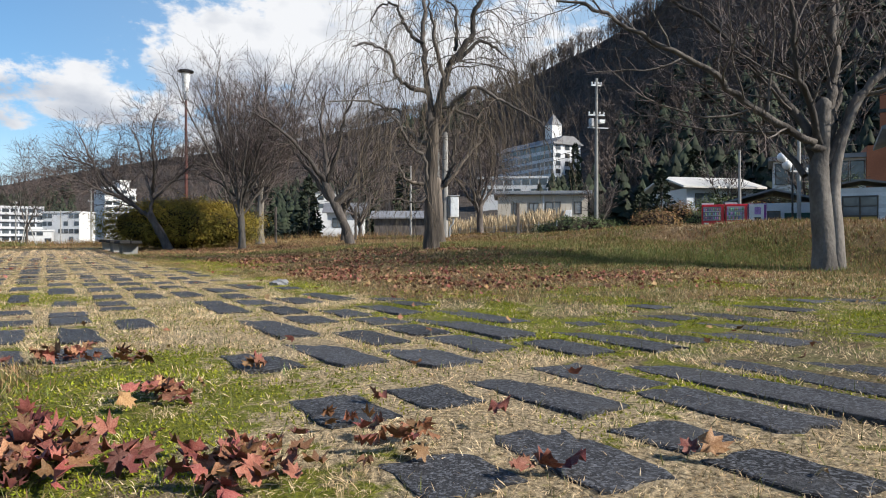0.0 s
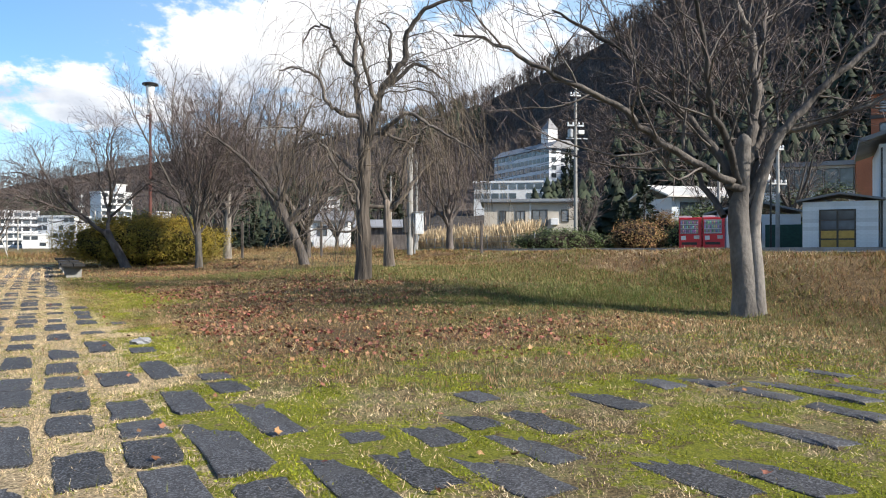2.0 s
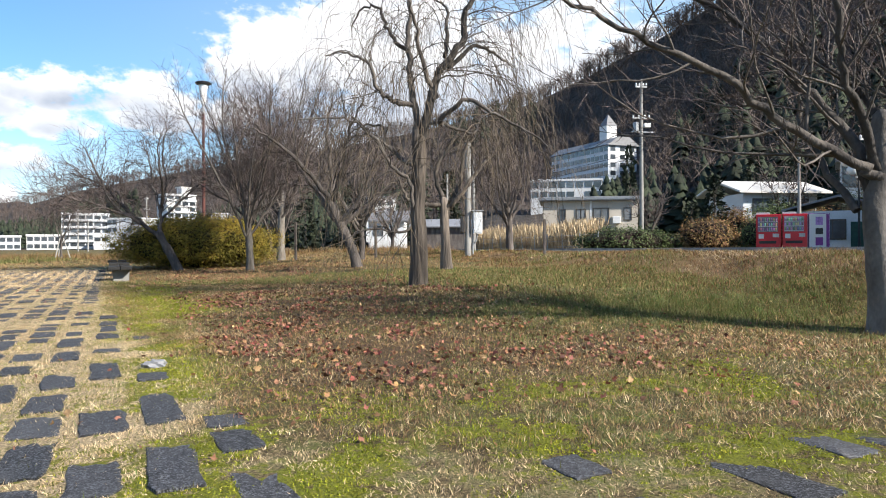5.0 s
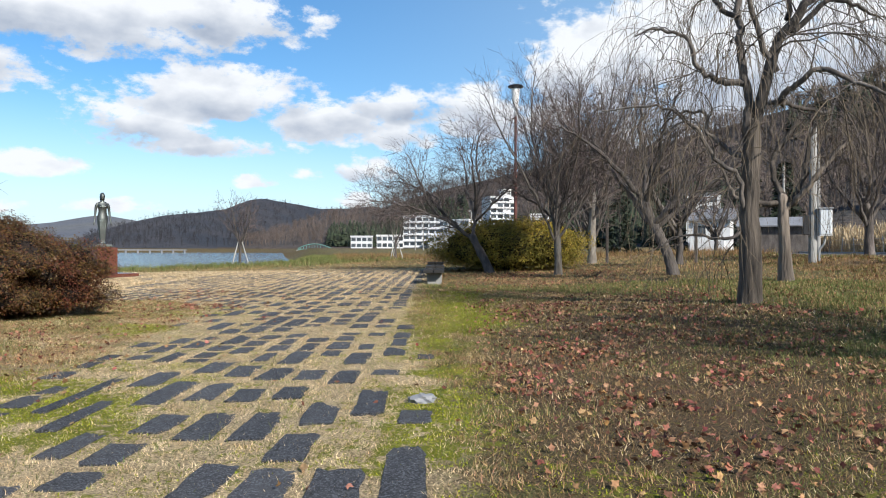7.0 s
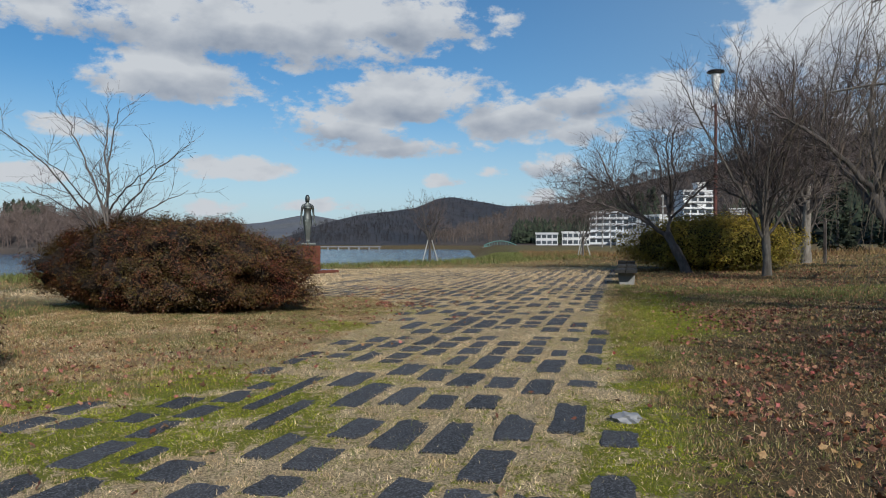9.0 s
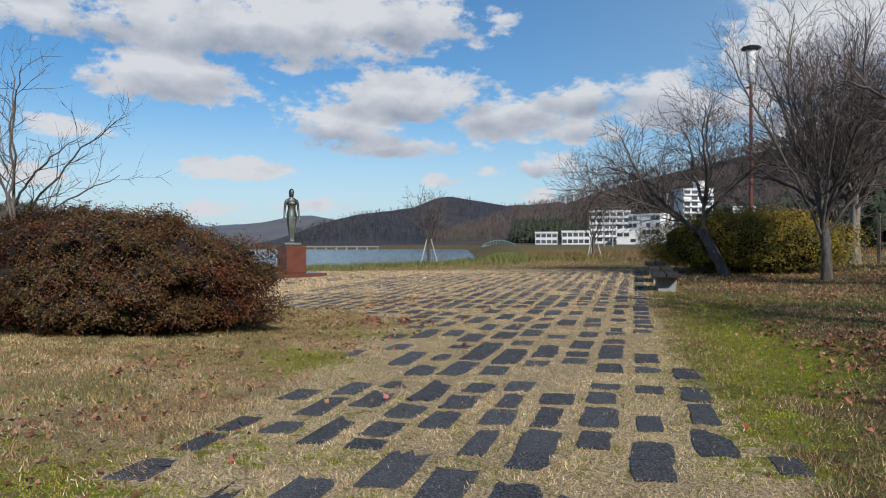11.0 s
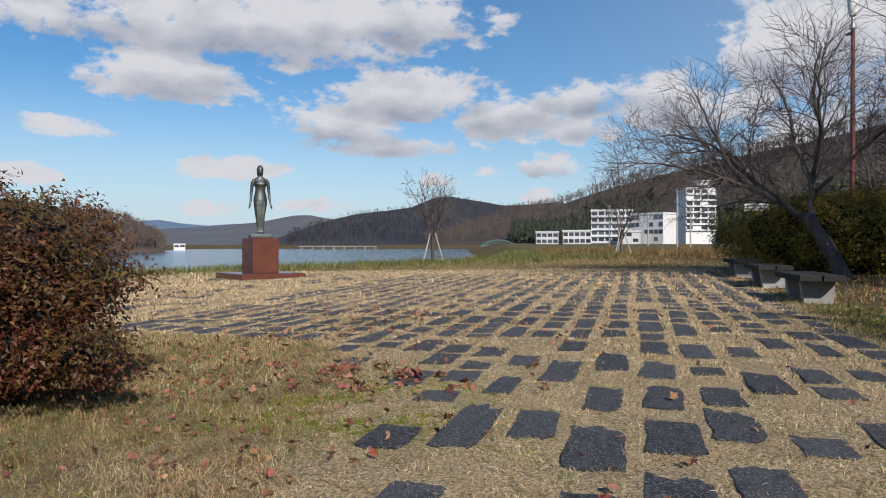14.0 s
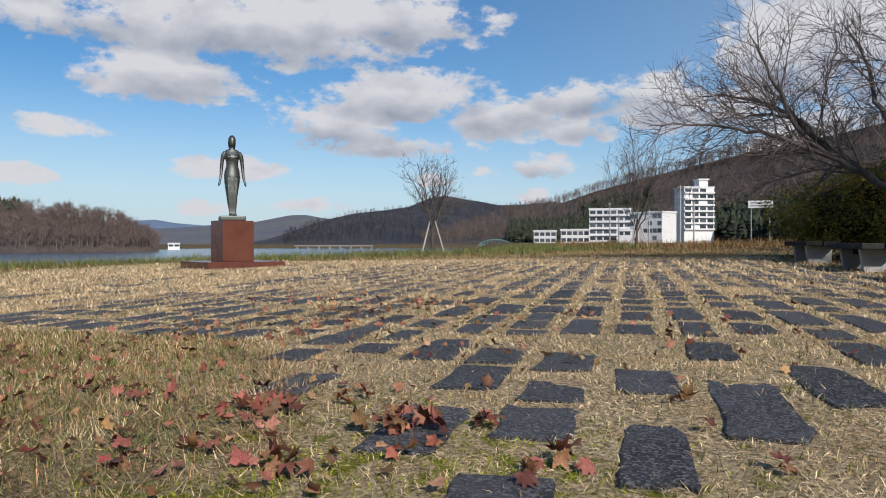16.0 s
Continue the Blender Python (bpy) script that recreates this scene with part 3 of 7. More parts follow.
def moss_at(x, y):
    """Cushions of moss along the edges of the paving and between its slabs."""
    u, v = uv_of(x, y)
    far = smooth01(40, 70, np.hypot(x + 5, y - 13))
    pav = paved(u, v)
    wide = smooth01(11.5, 13.5, u)
    strip = np.exp(-((v - 2.75 - 0.3 * wide) / (0.42 + 0.55 * wide)) ** 2) * smooth01(26, 18, u)
    bank = 0.9 * smooth01(7.2, 5.6, u) * smooth01(2.2, 3.2, v) * smooth01(9.0, 7.0, v)
    west = 0.95 * np.exp(-((v + 1.9) / 1.0) ** 2) * smooth01(5, 6.5, u) * smooth01(18, 16, u) * smooth01(0.36, 0.5, fbm(x * 0.6, y * 0.6, 95, 2)) + smooth01(5.2, 4.0, u) * smooth01(1.6, 0.6, v) * smooth01(-3, -1, v)
    verge = 0.95 * smooth01(5.0, 6.2, u) * smooth01(11.0, 9.0, u) * smooth01(1.0, 0.0, v) * smooth01(-3.6, -2.2, v)
    west = np.maximum(west, verge)
    w = np.clip(strip + bank + west, 0, 1) * (1 - 0.30 * smooth01(0.4, 1.0, pav) * smooth01(4.5, 7, u)) + 0.3 * pav * smooth01(17, 9, u)
    grow = 0.40 * fbm(x * 0.85, y * 0.85, 88, 3) + 0.60 * fbm(x * 2.7, y * 2.7, 89, 3)
    return np.clip(w, 0, 1) * smooth01(0.45, 0.56, grow + 0.05 * strip + 0.13 * strip * wide + 0.06 * west + 0.065 * bank) * (1 - far)


def graded(centre, reach, n, fine):
    """Grid lines, fine round the centre and wide far off."""
    k = np.linspace(-1, 1, n)
    a = math.asinh(reach / fine)
    return centre + fine * np.sinh(k * a)


def build_ground():
    gx, gy = graded(-5, 4200, 260, 6.0), graded(13, 4200, 260, 6.0)
    X, Y = np.meshgrid(gx, gy)
    Z = height(X, Y)
    n, m = X.shape
    verts = np.stack([X.ravel(), Y.ravel(), Z.ravel()], 1)
    i, j = np.meshgrid(np.arange(m - 1), np.arange(n - 1))
    a = (j * m + i).ravel()
    faces = np.stack([a, a + 1, a + m + 1, a + m], 1)
    me = fast_mesh("ground", verts, faces, M["turf"], smooth=True)
    x, y = verts[:, 0], verts[:, 1]
    u, v = uv_of(x, y)
    p = road_off(x, y)
    far = smooth01(40, 70, np.hypot(x + 5, y - 13))
    pav = paved(u, v)
    plaza = smooth01(16, 20, u) * (1 - smooth01(1.0, 2.6, v))
    s = shore_dist(x, y)
    weights = {
        "straw": np.clip(pav * 0.95 * (1 - 0.7 * smooth01(8.0, 5.8, u) * smooth01(1.8, 2.8, v)) + plaza * 0.9 * smooth01(30, 36, u) * 0 + plaza * smooth01(-16, -12, v) * smooth01(36, 32, u) * 0.9 + 0.42 * smooth01(0.3, -1.2, v) * smooth01(2, 6, u) * smooth01(-12, -7, v), 0, 1) * (1 - far),
        "moss": moss_at(x, y),
        "litter": np.clip(litter_at(x, y) + 0.6 * smooth01(150, 260, np.hypot(x, y)), 0, 1),
        "dry": np.clip(smooth01(-8.0, -5.5, p) * smooth01(-1, -3, p) + far * 0.2 + smooth01(-14, -9, -s) * 0, 0, 1),
        "lush": np.clip(0.8 * np.exp(-(((x - 3.2) / 2.6) ** 2 + ((y - 12.3) / 1.1) ** 2)) + smooth01(-12, -6, s) * smooth01(1, -1, s) * (1 - far) * 0.8, 0, 1),
    }
    for name, w in weights.items():
        at = me.attributes.new(name, "FLOAT", "POINT")
        at.data.foreach_set("value", np.asarray(w, np.float32))
    tagged(new("ground", me), "mossy autumn turf with straw, soil and leaf mould", "ground", kind="structure")


build_ground()


def build_lake():
    bm = bmesh.new()
    vs = [bm.verts.new((x, y, -1.75)) for x, y in [(-900, -900), (-24, -900), (-24, 800), (-900, 800)]]
    bm.faces.new(vs)
    tagged(part("water", bm, M["water"]), "calm blue lake water with a light ripple", "lake", kind="structure")


build_lake()


# ---------------- hills ----------------
HILL_EYE = (-3.0, 8.0)
hill_fields = []


def hill(name, label, ridge, foot, crest, material, power=2.0, foot_z=1.0, rough=0.06, step=0.6, rows=46, seed=5):
    """A slope seen from the park: ridge = (azimuth, elevation) pairs in degrees; foot and crest = (azimuth, distance)."""
    az = np.arange(ridge[0][0], ridge[-1][0] + 1e-6, step)
    el = np.interp(az, *zip(*ridge))
    rf, rc = np.interp(az, *zip(*foot)), np.interp(az, *zip(*crest))
    k = np.linspace(0, 1.35, rows)
    A, K = np.meshgrid(np.radians(az), k)
    RF, RC = np.broadcast_to(rf, A.shape), np.broadcast_to(rc, A.shape)
    R = RF + (RC - RF) * K
    H = np.tan(np.radians(el)) * rc
    top = np.broadcast_to(H, A.shape)
    X, Y = HILL_EYE[0] - np.sin(A) * R, HILL_EYE[1] + np.cos(A) * R
    prof = np.where(K <= 1, np.clip(K, 0, 1) ** power, 1 - 0.8 * np.clip(K - 1, 0, 1) ** 1.3)
    ends = smooth01(0, 0.06, (az - az[0]) / (az[-1] - az[0])) * smooth01(0, 0.06, (az[-1] - az) / (az[-1] - az[0]))
    wave = (fbm(X / 90, Y / 90, seed, 5) - 0.5) * 2
    fold = (fbm(np.degrees(A) / 5.0 + 40, K * 0.7, seed + 9, 3) - 0.5) * 2
    Z = foot_z + (top - foot_z) * prof + (wave * 0.5 + fold * 0.8) * rough * top * np.minimum(K * 2, 1) * np.where(K > 0.92, 0.25, 1.0)
    Z = np.where(K == 0, foot_z - 3.0, Z)
    n, m = X.shape
    verts = np.stack([X.ravel(), Y.ravel(), Z.ravel()], 1)
    i, j = np.meshgrid(np.arange(m - 1), np.arange(n - 1))
    a = (j * m + i).ravel()
    faces = np.stack([a, a + 1, a + m + 1, a + m], 1)
    ob = tagged(new(name, fast_mesh(name, verts, faces, material, smooth=True)), label, "hill", kind="structure")
    hill_fields.append((az, k, X, Y, Z))
    return len(hill_fields) - 1


def on_hill(index, az, k):
    """A place on a hill, by azimuth and the share of its rise."""
    azs, ks, X, Y, Z = hill_fields[index]
    fi = np.clip((az - azs[0]) / (azs[1] - azs[0]), 0, len(azs) - 1.001)
    fj = np.clip(k / (ks[1] - ks[0]), 0, len(ks) - 1.001)
    i, j = fi.astype(int), fj.astype(int)
    a, b = fi - i, fj - j
    out = []
    for F in (X, Y, Z):
        out.append((F[j, i] * (1 - a) + F[j, i + 1] * a) * (1 - b) + (F[j + 1, i] * (1 - a) + F[j + 1, i + 1] * a) * b)
    return np.stack(out, -1)


MAIN = hill("wooded_mountain", "steep brown mountainside of bare winter woods",
            [(-120, 14), (-90, 22), (-60, 29), (-42, 29), (-30, 26.5), (-22, 22), (-17, 18.6), (-12, 16.0), (-8, 14.4), (-3, 12.2), (2, 10.9), (8, 9.6), (15, 8.2), (22, 7.0), (26, 6.1), (30, 5.2), (33, 4.4), (36, 3.4), (40, 2.6), (44, 1.3), (47, 0.35), (49, -0.3)],
            [(-120, 190), (-60, 130), (-25, 120), (-15, 135), (0, 150), (12, 230), (25, 420), (44, 640), (49, 680)],
            [(-120, 420), (-60, 330), (-20, 400), (0, 520), (12, 640), (25, 820), (44, 1050), (49, 900)], M["forest"], power=1.7, foot_z=3.0, seed=5)
MID = hill("dark_mountain", "mountain across the lake, its shade painted into the colour",
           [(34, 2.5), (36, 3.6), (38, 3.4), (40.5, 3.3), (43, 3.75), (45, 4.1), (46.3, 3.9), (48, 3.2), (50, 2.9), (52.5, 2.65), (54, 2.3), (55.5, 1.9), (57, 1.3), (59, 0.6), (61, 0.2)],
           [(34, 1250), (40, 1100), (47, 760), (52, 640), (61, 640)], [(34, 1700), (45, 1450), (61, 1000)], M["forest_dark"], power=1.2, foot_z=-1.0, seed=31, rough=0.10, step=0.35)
BACK = hill("back_hill", "hills beyond the lake, haze painted into their colour", [(46, 1.8), (50, 2.0), (54, 2.1), (56.3, 2.5), (57.5, 2.45), (60, 1.9), (63, 1.6), (66, 1.4), (70, 1.2), (80, 1.0), (100, 1.6), (130, 2.4), (160, 3.0)],
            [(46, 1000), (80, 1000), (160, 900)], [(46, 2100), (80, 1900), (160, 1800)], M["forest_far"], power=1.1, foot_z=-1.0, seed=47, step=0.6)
FAR = hill("far_ridge", "far mountain ridge on the skyline, blue haze painted in", [(50, 1.6), (58, 1.7), (62, 1.75), (64, 1.6), (66, 1.75), (67.5, 2.0), (69, 1.9), (72, 1.6), (80, 1.8), (95, 2.2)],
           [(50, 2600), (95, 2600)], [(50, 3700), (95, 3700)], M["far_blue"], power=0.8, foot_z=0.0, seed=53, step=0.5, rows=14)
LEFT = hill("wooded_headland", "low brown wooded headland on the lake", [(67, 0.05), (68, 0.7), (69.5, 1.6), (71, 2.0), (73, 2.15), (75, 2.35), (77, 2.5), (79, 2.2), (82, 2.0), (90, 1.9), (104, 2.3), (120, 2.8)],
            [(67, 330), (75, 300), (90, 290), (120, 400)], [(67, 380), (75, 390), (90, 400), (120, 600)], M["forest_mid"], power=0.8, foot_z=-1.2, seed=61, step=0.5)
hill("rear_hills", "low wooded hills closing the valley", [(160, 3.0), (190, 4.0), (215, 6.0), (240, 14)], [(160, 800), (240, 220)], [(160, 1400), (240, 450)], M["forest"], power=1.3, foot_z=0.5, seed=71, step=2.0, rows=14)


def bare_tree(seed, prongs=9, height_=1.0):
    """A small leafless tree of thin blades, for far woods."""
    r = np.random.default_rng(seed)
    vs, fs = [], []

    def blade(a, b, w):
        d = b - a
        side = np.cross(d, r.normal(size=3))
        side = side / (np.linalg.norm(side) + 1e-9) * w
        k = len(vs)
        vs.extend([a - side, a + side, b])
        fs.append((k, k + 1, k + 2))
    top = np.array([r.normal() * 0.05, r.normal() * 0.05, height_])
    for k in range(2):
        blade(np.zeros(3), top, 0.022)
    for k in range(prongs):
        t = r.uniform(0.3, 0.85)
        a = top * t
        ang = r.uniform(0, 6.28)
        ln = (1 - t) * r.uniform(0.5, 0.95) + 0.12
        b = a + np.array([math.cos(ang) * ln * 0.55, math.sin(ang) * ln * 0.55, ln * 0.75])
        blade(a, b, 0.012)
        for q in range(2):
            c = a + (b - a) * r.uniform(0.3, 0.7)
            blade(c, c + (b - a) * 0.5 + r.normal(size=3) * 0.10, 0.008)
    return np.array(vs), np.array(fs)


def conifer_mesh(seed, tiers=7):
    r = np.random.default_rng(seed)
    vs, fs = [], []
    for k in range(tiers):
        z0, z1 = 0.08 + 0.86 * k / tiers, 0.08 + 0.86 * (k + 1.7) / tiers
        rad = 0.24 * (1 - k / tiers) ** 0.8 + 0.03
        n = 11
        base = len(vs)
        ph = r.uniform(0, 6)
        for q in range(n):
            a = ph + q * 2 * math.pi / n
            rr = rad * r.uniform(0.5, 1.35)
            vs.append((math.cos(a) * rr, math.sin(a) * rr, z0 + r.uniform(-0.06, 0.04)))
        vs.append((0, 0, min(z1, 1.0)))
        for q in range(n):
            fs.append((base + q, base + (q + 1) % n, base + n))
    return np.array(vs), np.array(fs)


def scatter(name, label, category, kinds, places, sizes, material, kind="stuff"):
    """Many turned and scaled copies of a few shapes in one mesh."""
    vs, fs, o = [], [], 0
    turn = rng.uniform(0, 6.283, len(places))
    pick = rng.integers(0, len(kinds), len(places))
    for k, (v, f) in enumerate(kinds):
        at = np.nonzero(pick == k)[0]
        if not len(at):
            continue
        c, s = np.cos(turn[at])[:, None], np.sin(turn[at])[:, None]
        sz = sizes[at][:, None]
        x = (v[None, :, 0] * c - v[None, :, 1] * s) * sz
        y = (v[None, :, 0] * s + v[None, :, 1] * c) * sz
        z = v[None, :, 2] * sz
        p = np.stack([x, y, np.broadcast_to(z, x.shape)], -1) + places[at][:, None, :]
        vs.append(p.reshape(-1, 3))
        fs.append((f[None] + (np.arange(len(at)) * len(v))[:, None, None]).reshape(-1, 3) + o)
        o += len(at) * len(v)
    return tagged(new(name, fast_mesh(name, np.concatenate(vs), np.concatenate(fs), material)), label, category, kind=kind)


def build_woods():
    kinds = [bare_tree(k) for k in range(6)]
    n = 5200
    az, k = rng.uniform(-44, 47, n), rng.uniform(0.12, 1.0, n) ** 0.8
    k[:1400] = rng.uniform(0.93, 1.04, 1400)
    keep = ~((az > -12) & (az < -1.5) & (k < 0.50)) & ~((az > 7) & (az < 27) & (k < 0.38))
    az, k = az[keep], k[keep]
    n = len(az)
    P = on_hill(MAIN, az, k)
    scatter("bare_woods", "leafless winter woods on the mountainside", "woods", kinds, P - [0, 0, 0.6], rng.uniform(9, 16, n), M["bare"])
    az, k = rng.uniform(67, 92, 1700), rng.uniform(0.02, 1.0, 1700)
    crowns = [bare_tree(k + 80, 17) for k in range(6)]
    scatter("headland_woods", "leafless woods on the headland", "woods", crowns, on_hill(LEFT, az, k) - [0, 0, 0.5], rng.uniform(4.5, 8.5, 1700), M["bare_mid"])
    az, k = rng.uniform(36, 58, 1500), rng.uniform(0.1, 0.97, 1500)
    scatter("lakeside_woods", "leafless woods across the lake, painted dark as in shade", "woods", kinds, on_hill(MID, az, k) - [0, 0, 0.5], rng.uniform(6, 10, 1500), M["bare_dark"])
    cons = [conifer_mesh(k) for k in range(4)]
    pl, sz = [], []
    for a0, a1, k0, k1, cnt, lo, hi in [(32.0, 40, 0.02, 0.55, 330, 11, 17), (28.5, 34, 0.3, 0.75, 120, 12, 18), (18, 27, 0.0, 0.4, 220, 11, 18), (-30, -14, 0.30, 0.60, 70, 11, 17), (-3, 4, 0.75, 0.95, 40, 10, 16),
                                        (6, 20, 0.05, 0.5, 220, 10, 17), (-24, -8, 0.05, 0.25, 40, 9, 14), (-42, -28, 0.5, 0.9, 60, 11, 17), (-40, -19, 0.10, 0.50, 170, 10, 17), (8, 26, 0.02, 0.36, 330, 10, 16)]:
        az, k = rng.uniform(a0, a1, cnt), rng.uniform(k0, k1, cnt)
        pl.append(on_hill(MAIN, az, k) - [0, 0, 0.5])
        sz.append(rng.uniform(lo, hi, cnt))
    scatter("conifer_woods", "dark green conifers among the bare woods", "woods", cons, np.concatenate(pl), np.concatenate(sz), M["conifer"])
    az, k = rng.uniform(75.5, 78.5, 60), rng.uniform(0.6, 1.0, 60)
    scatter("headland_pines", "dark pines on the headland", "woods", cons, on_hill(LEFT, az, k) - [0, 0, 0.3], rng.uniform(5, 9, 60), M["conifer"])


build_woods()


# ---------------- road ----------------
def road_xy(s, off):
    return ROAD0[0] + ROADWAY[0] * s + ROADOUT[0] * off, ROAD0[1] + ROADWAY[1] * s + ROADOUT[1] * off


def strip(name, s0, s1, o0, o1, z0, z1, material, label, category):
    """A long low slab beside the road's middle line."""
    bm = bmesh.new()
    vs = []
    for z in (z0, z1):
        for s, o in ((s0, o0), (s1, o0), (s1, o1), (s0, o1)):
            vs.append(bm.verts.new((*road_xy(s, o), z)))
    for f in ((3, 2, 1, 0), (4, 5, 6, 7), (0, 1, 5, 4), (1, 2, 6, 5), (2, 3, 7, 6), (3, 0, 4, 7)):
        bm.faces.new([vs[k] for k in f])
    return tagged(part(name, bm, material), label, category, kind="structure")


strip("road", -60, 130, -2.7, 2.7, 0.7, ROAD_Z + 0.03, M["asphalt"], "grey asphalt lakeside road", "road")
strip("kerb", -60, 130, 2.7, 2.85, 0.7, ROAD_Z + 0.15, M["kerb"], "low concrete kerb along the road", "kerb")

# ---------------- trees ----------------
def curve(points, steps=5):
    """A smooth line through points."""
    P = [np.array(p, float) for p in points]
    P = [2 * P[0] - P[1], *P, 2 * P[-1] - P[-2]]
    out = []
    for k in range(1, len(P) - 2):
        for t in np.linspace(0, 1, steps, endpoint=False):
            a, b, c, d = P[k - 1], P[k], P[k + 1], P[k + 2]
            out.append(0.5 * (2 * b + (c - a) * t + (2 * a - 5 * b + 4 * c - d) * t**2 + (3 * b - a - 3 * c + d) * t**3))
    out.append(P[-2])
    return np.array(out)


def wander(start, way, length, n, bend, up, r, sag=0.0):
    """A crooked line: up lifts it, sag pulls it down more and more."""
    pts, d = [np.array(start, float)], np.array(way, float)
    step = length / n
    for k in range(n):
        d = d + r.normal(size=3) * bend + np.array([0, 0, up - sag * (k + 1) / n])
        d /= np.linalg.norm(d)
        pts.append(pts[-1] + d * step)
    return np.array(pts)


def sprouts(pts, rad, count, lo, spread, r):
    """Where and which way side branches leave a line."""
    n = len(pts)
    out = []
    turn = r.uniform(0, 6.28)
    for k in range(count):
        t = lo + (1 - lo) * (k + r.uniform(0, 0.9)) / count
        f = min(t * (n - 1), n - 1.001)
        i = int(f)
        p = pts[i] + (pts[i + 1] - pts[i]) * (f - i)
        d = pts[i + 1] - pts[i]
        d = d / (np.linalg.norm(d) + 1e-9)
        turn += 2.4 + r.normal() * 0.5
        a = np.cross(d, [0.3, 0.2, 1.0])
        a /= np.linalg.norm(a) + 1e-9
        b = np.cross(d, a)
        side = math.cos(turn) * a + math.sin(turn) * b
        ang = spread * r.uniform(0.7, 1.25)
        out.append((p, d * math.cos(ang) + side * math.sin(ang), np.interp(f, range(n), rad), t))
    return out


def tree(name, label, base, trunk, limbs, bark, twigmat, seed, density=1.0, reach=1.0, up=0.06, droop=0.0, twig_len=0.45, fine=True, group="", crook=0.10, limb_bark=None, flare=1.35, stout=1.0):
    """A leafless tree. trunk and limbs: (points, first radius, last radius) in metres from the base."""
    r = np.random.default_rng(seed)
    root = thing(name, label, "tree", Matrix.Translation(base), group)
    pts, r0, r1 = trunk
    line = curve(pts, 6)
    rad = np.linspace(r0, r1, len(line)) * (1 + (flare - 1) * np.exp(-np.arange(len(line)) / 2.0))
    tip = (line[-1] - line[-2]) / np.linalg.norm(line[-1] - line[-2])
    line = np.concatenate([line, [line[-1] + tip * r1 * 0.5, line[-1] + tip * r1 * 0.8]])
    rad = np.concatenate([rad, [r1 * 0.6, r1 * 0.08]])
    v, f = tube(line, rad, 14)
    v = v + (fbm(v[:, 0] * 9 + v[:, 2] * 1.6, v[:, 1] * 9 + v[:, 2] * 1.1, seed)[:, None] - 0.5) * r0 * 0.5 * np.c_[np.ones(len(v)), np.ones(len(v)), np.zeros(len(v))]
    part("trunk", fast_mesh("trunk", v, f, bark, True), bark, root)
    small, side = [], []
    for lp, a, b in limbs:
        ll = curve(lp, 5)
        ll[1:] += r.normal(size=(len(ll) - 1, 3)) * 0.02
        lr = np.linspace(1, 0, len(ll)) ** 0.8 * (a - b) + b
        v, f = tube(ll, lr, 9)
        part("limb", fast_mesh("limb", v, f, limb_bark or bark, True), bark, root)
        length = np.linalg.norm(np.diff(ll, axis=0), axis=1).sum()
        for p, d, pr, t in sprouts(ll, lr, max(4, int(4.0 * length * density)), 0.18, 0.80, r):
            bl = (0.45 + 0.36 * length * (1.15 - t)) * r.uniform(0.6, 1.3) * reach
            br = min(pr * 0.5, 0.005 + bl * 0.0065)
            bp = wander(p, d, bl, 7, crook * 1.3, up, r, droop * 0.4)
            brd = np.linspace(br, 0.004, 8)
            side.append(tube(bp, brd, 5))
            for p2, d2, pr2, t2 in sprouts(bp, brd, max(3, int(7.2 * bl * density)), 0.12, 0.70, r):
                tl = twig_len * r.uniform(0.6, 1.6) * (1.25 - 0.5 * t2) * (1.0 + (1.2 if droop else 0))
                tp = wander(p2, d2, tl, 6 if droop else 3, crook * (0.6 if droop else 1.1), up, r, droop)
                small.append(ribbon(tp, np.linspace(min(pr2 * 0.6, 0.0050), 0.0018, len(tp)) * stout, r))
                if fine:
                    for p3, d3, pr3, t3 in sprouts(tp, np.full(len(tp), 0.004), 3, 0.15, 0.55, r):
                        fl = twig_len * r.uniform(0.4, 0.9) * (1.0 + (1.0 if droop else 0))
                        fp = wander(p3, d3, fl, 4 if droop else 2, crook * 0.6, up, r, droop)
                        small.append(ribbon(fp, np.linspace(0.0030, 0.0012, len(fp)) * stout, r))
    v, f = joined(side)
    tagged(part("branchwork", fast_mesh("branchwork", v, f, limb_bark or bark, True), bark, root, "crooked bare side branches"), kind="stuff")
    if small:
        v, f = joined(small)
        tagged(part("crown", fast_mesh("crown", v, f, twigmat), twigmat, root, "haze of fine bare twigs"), kind="stuff")
    return root


def ribbon(points, radii, r):
    """Verts and quads of a thin flat twig, turned by chance."""
    pts = np.asarray(points, float)
    d = pts[-1] - pts[0]
    side = np.cross(d, r.normal(size=3))
    side = side / (np.linalg.norm(side) + 1e-9)
    off = side * np.asarray(radii)[:, None] * 1.25
    verts = np.stack([pts - off, pts + off], 1).reshape(-1, 3)
    k = 2 * np.arange(len(pts) - 1)
    return verts, np.stack([k, k + 1, k + 3, k + 2], 1)


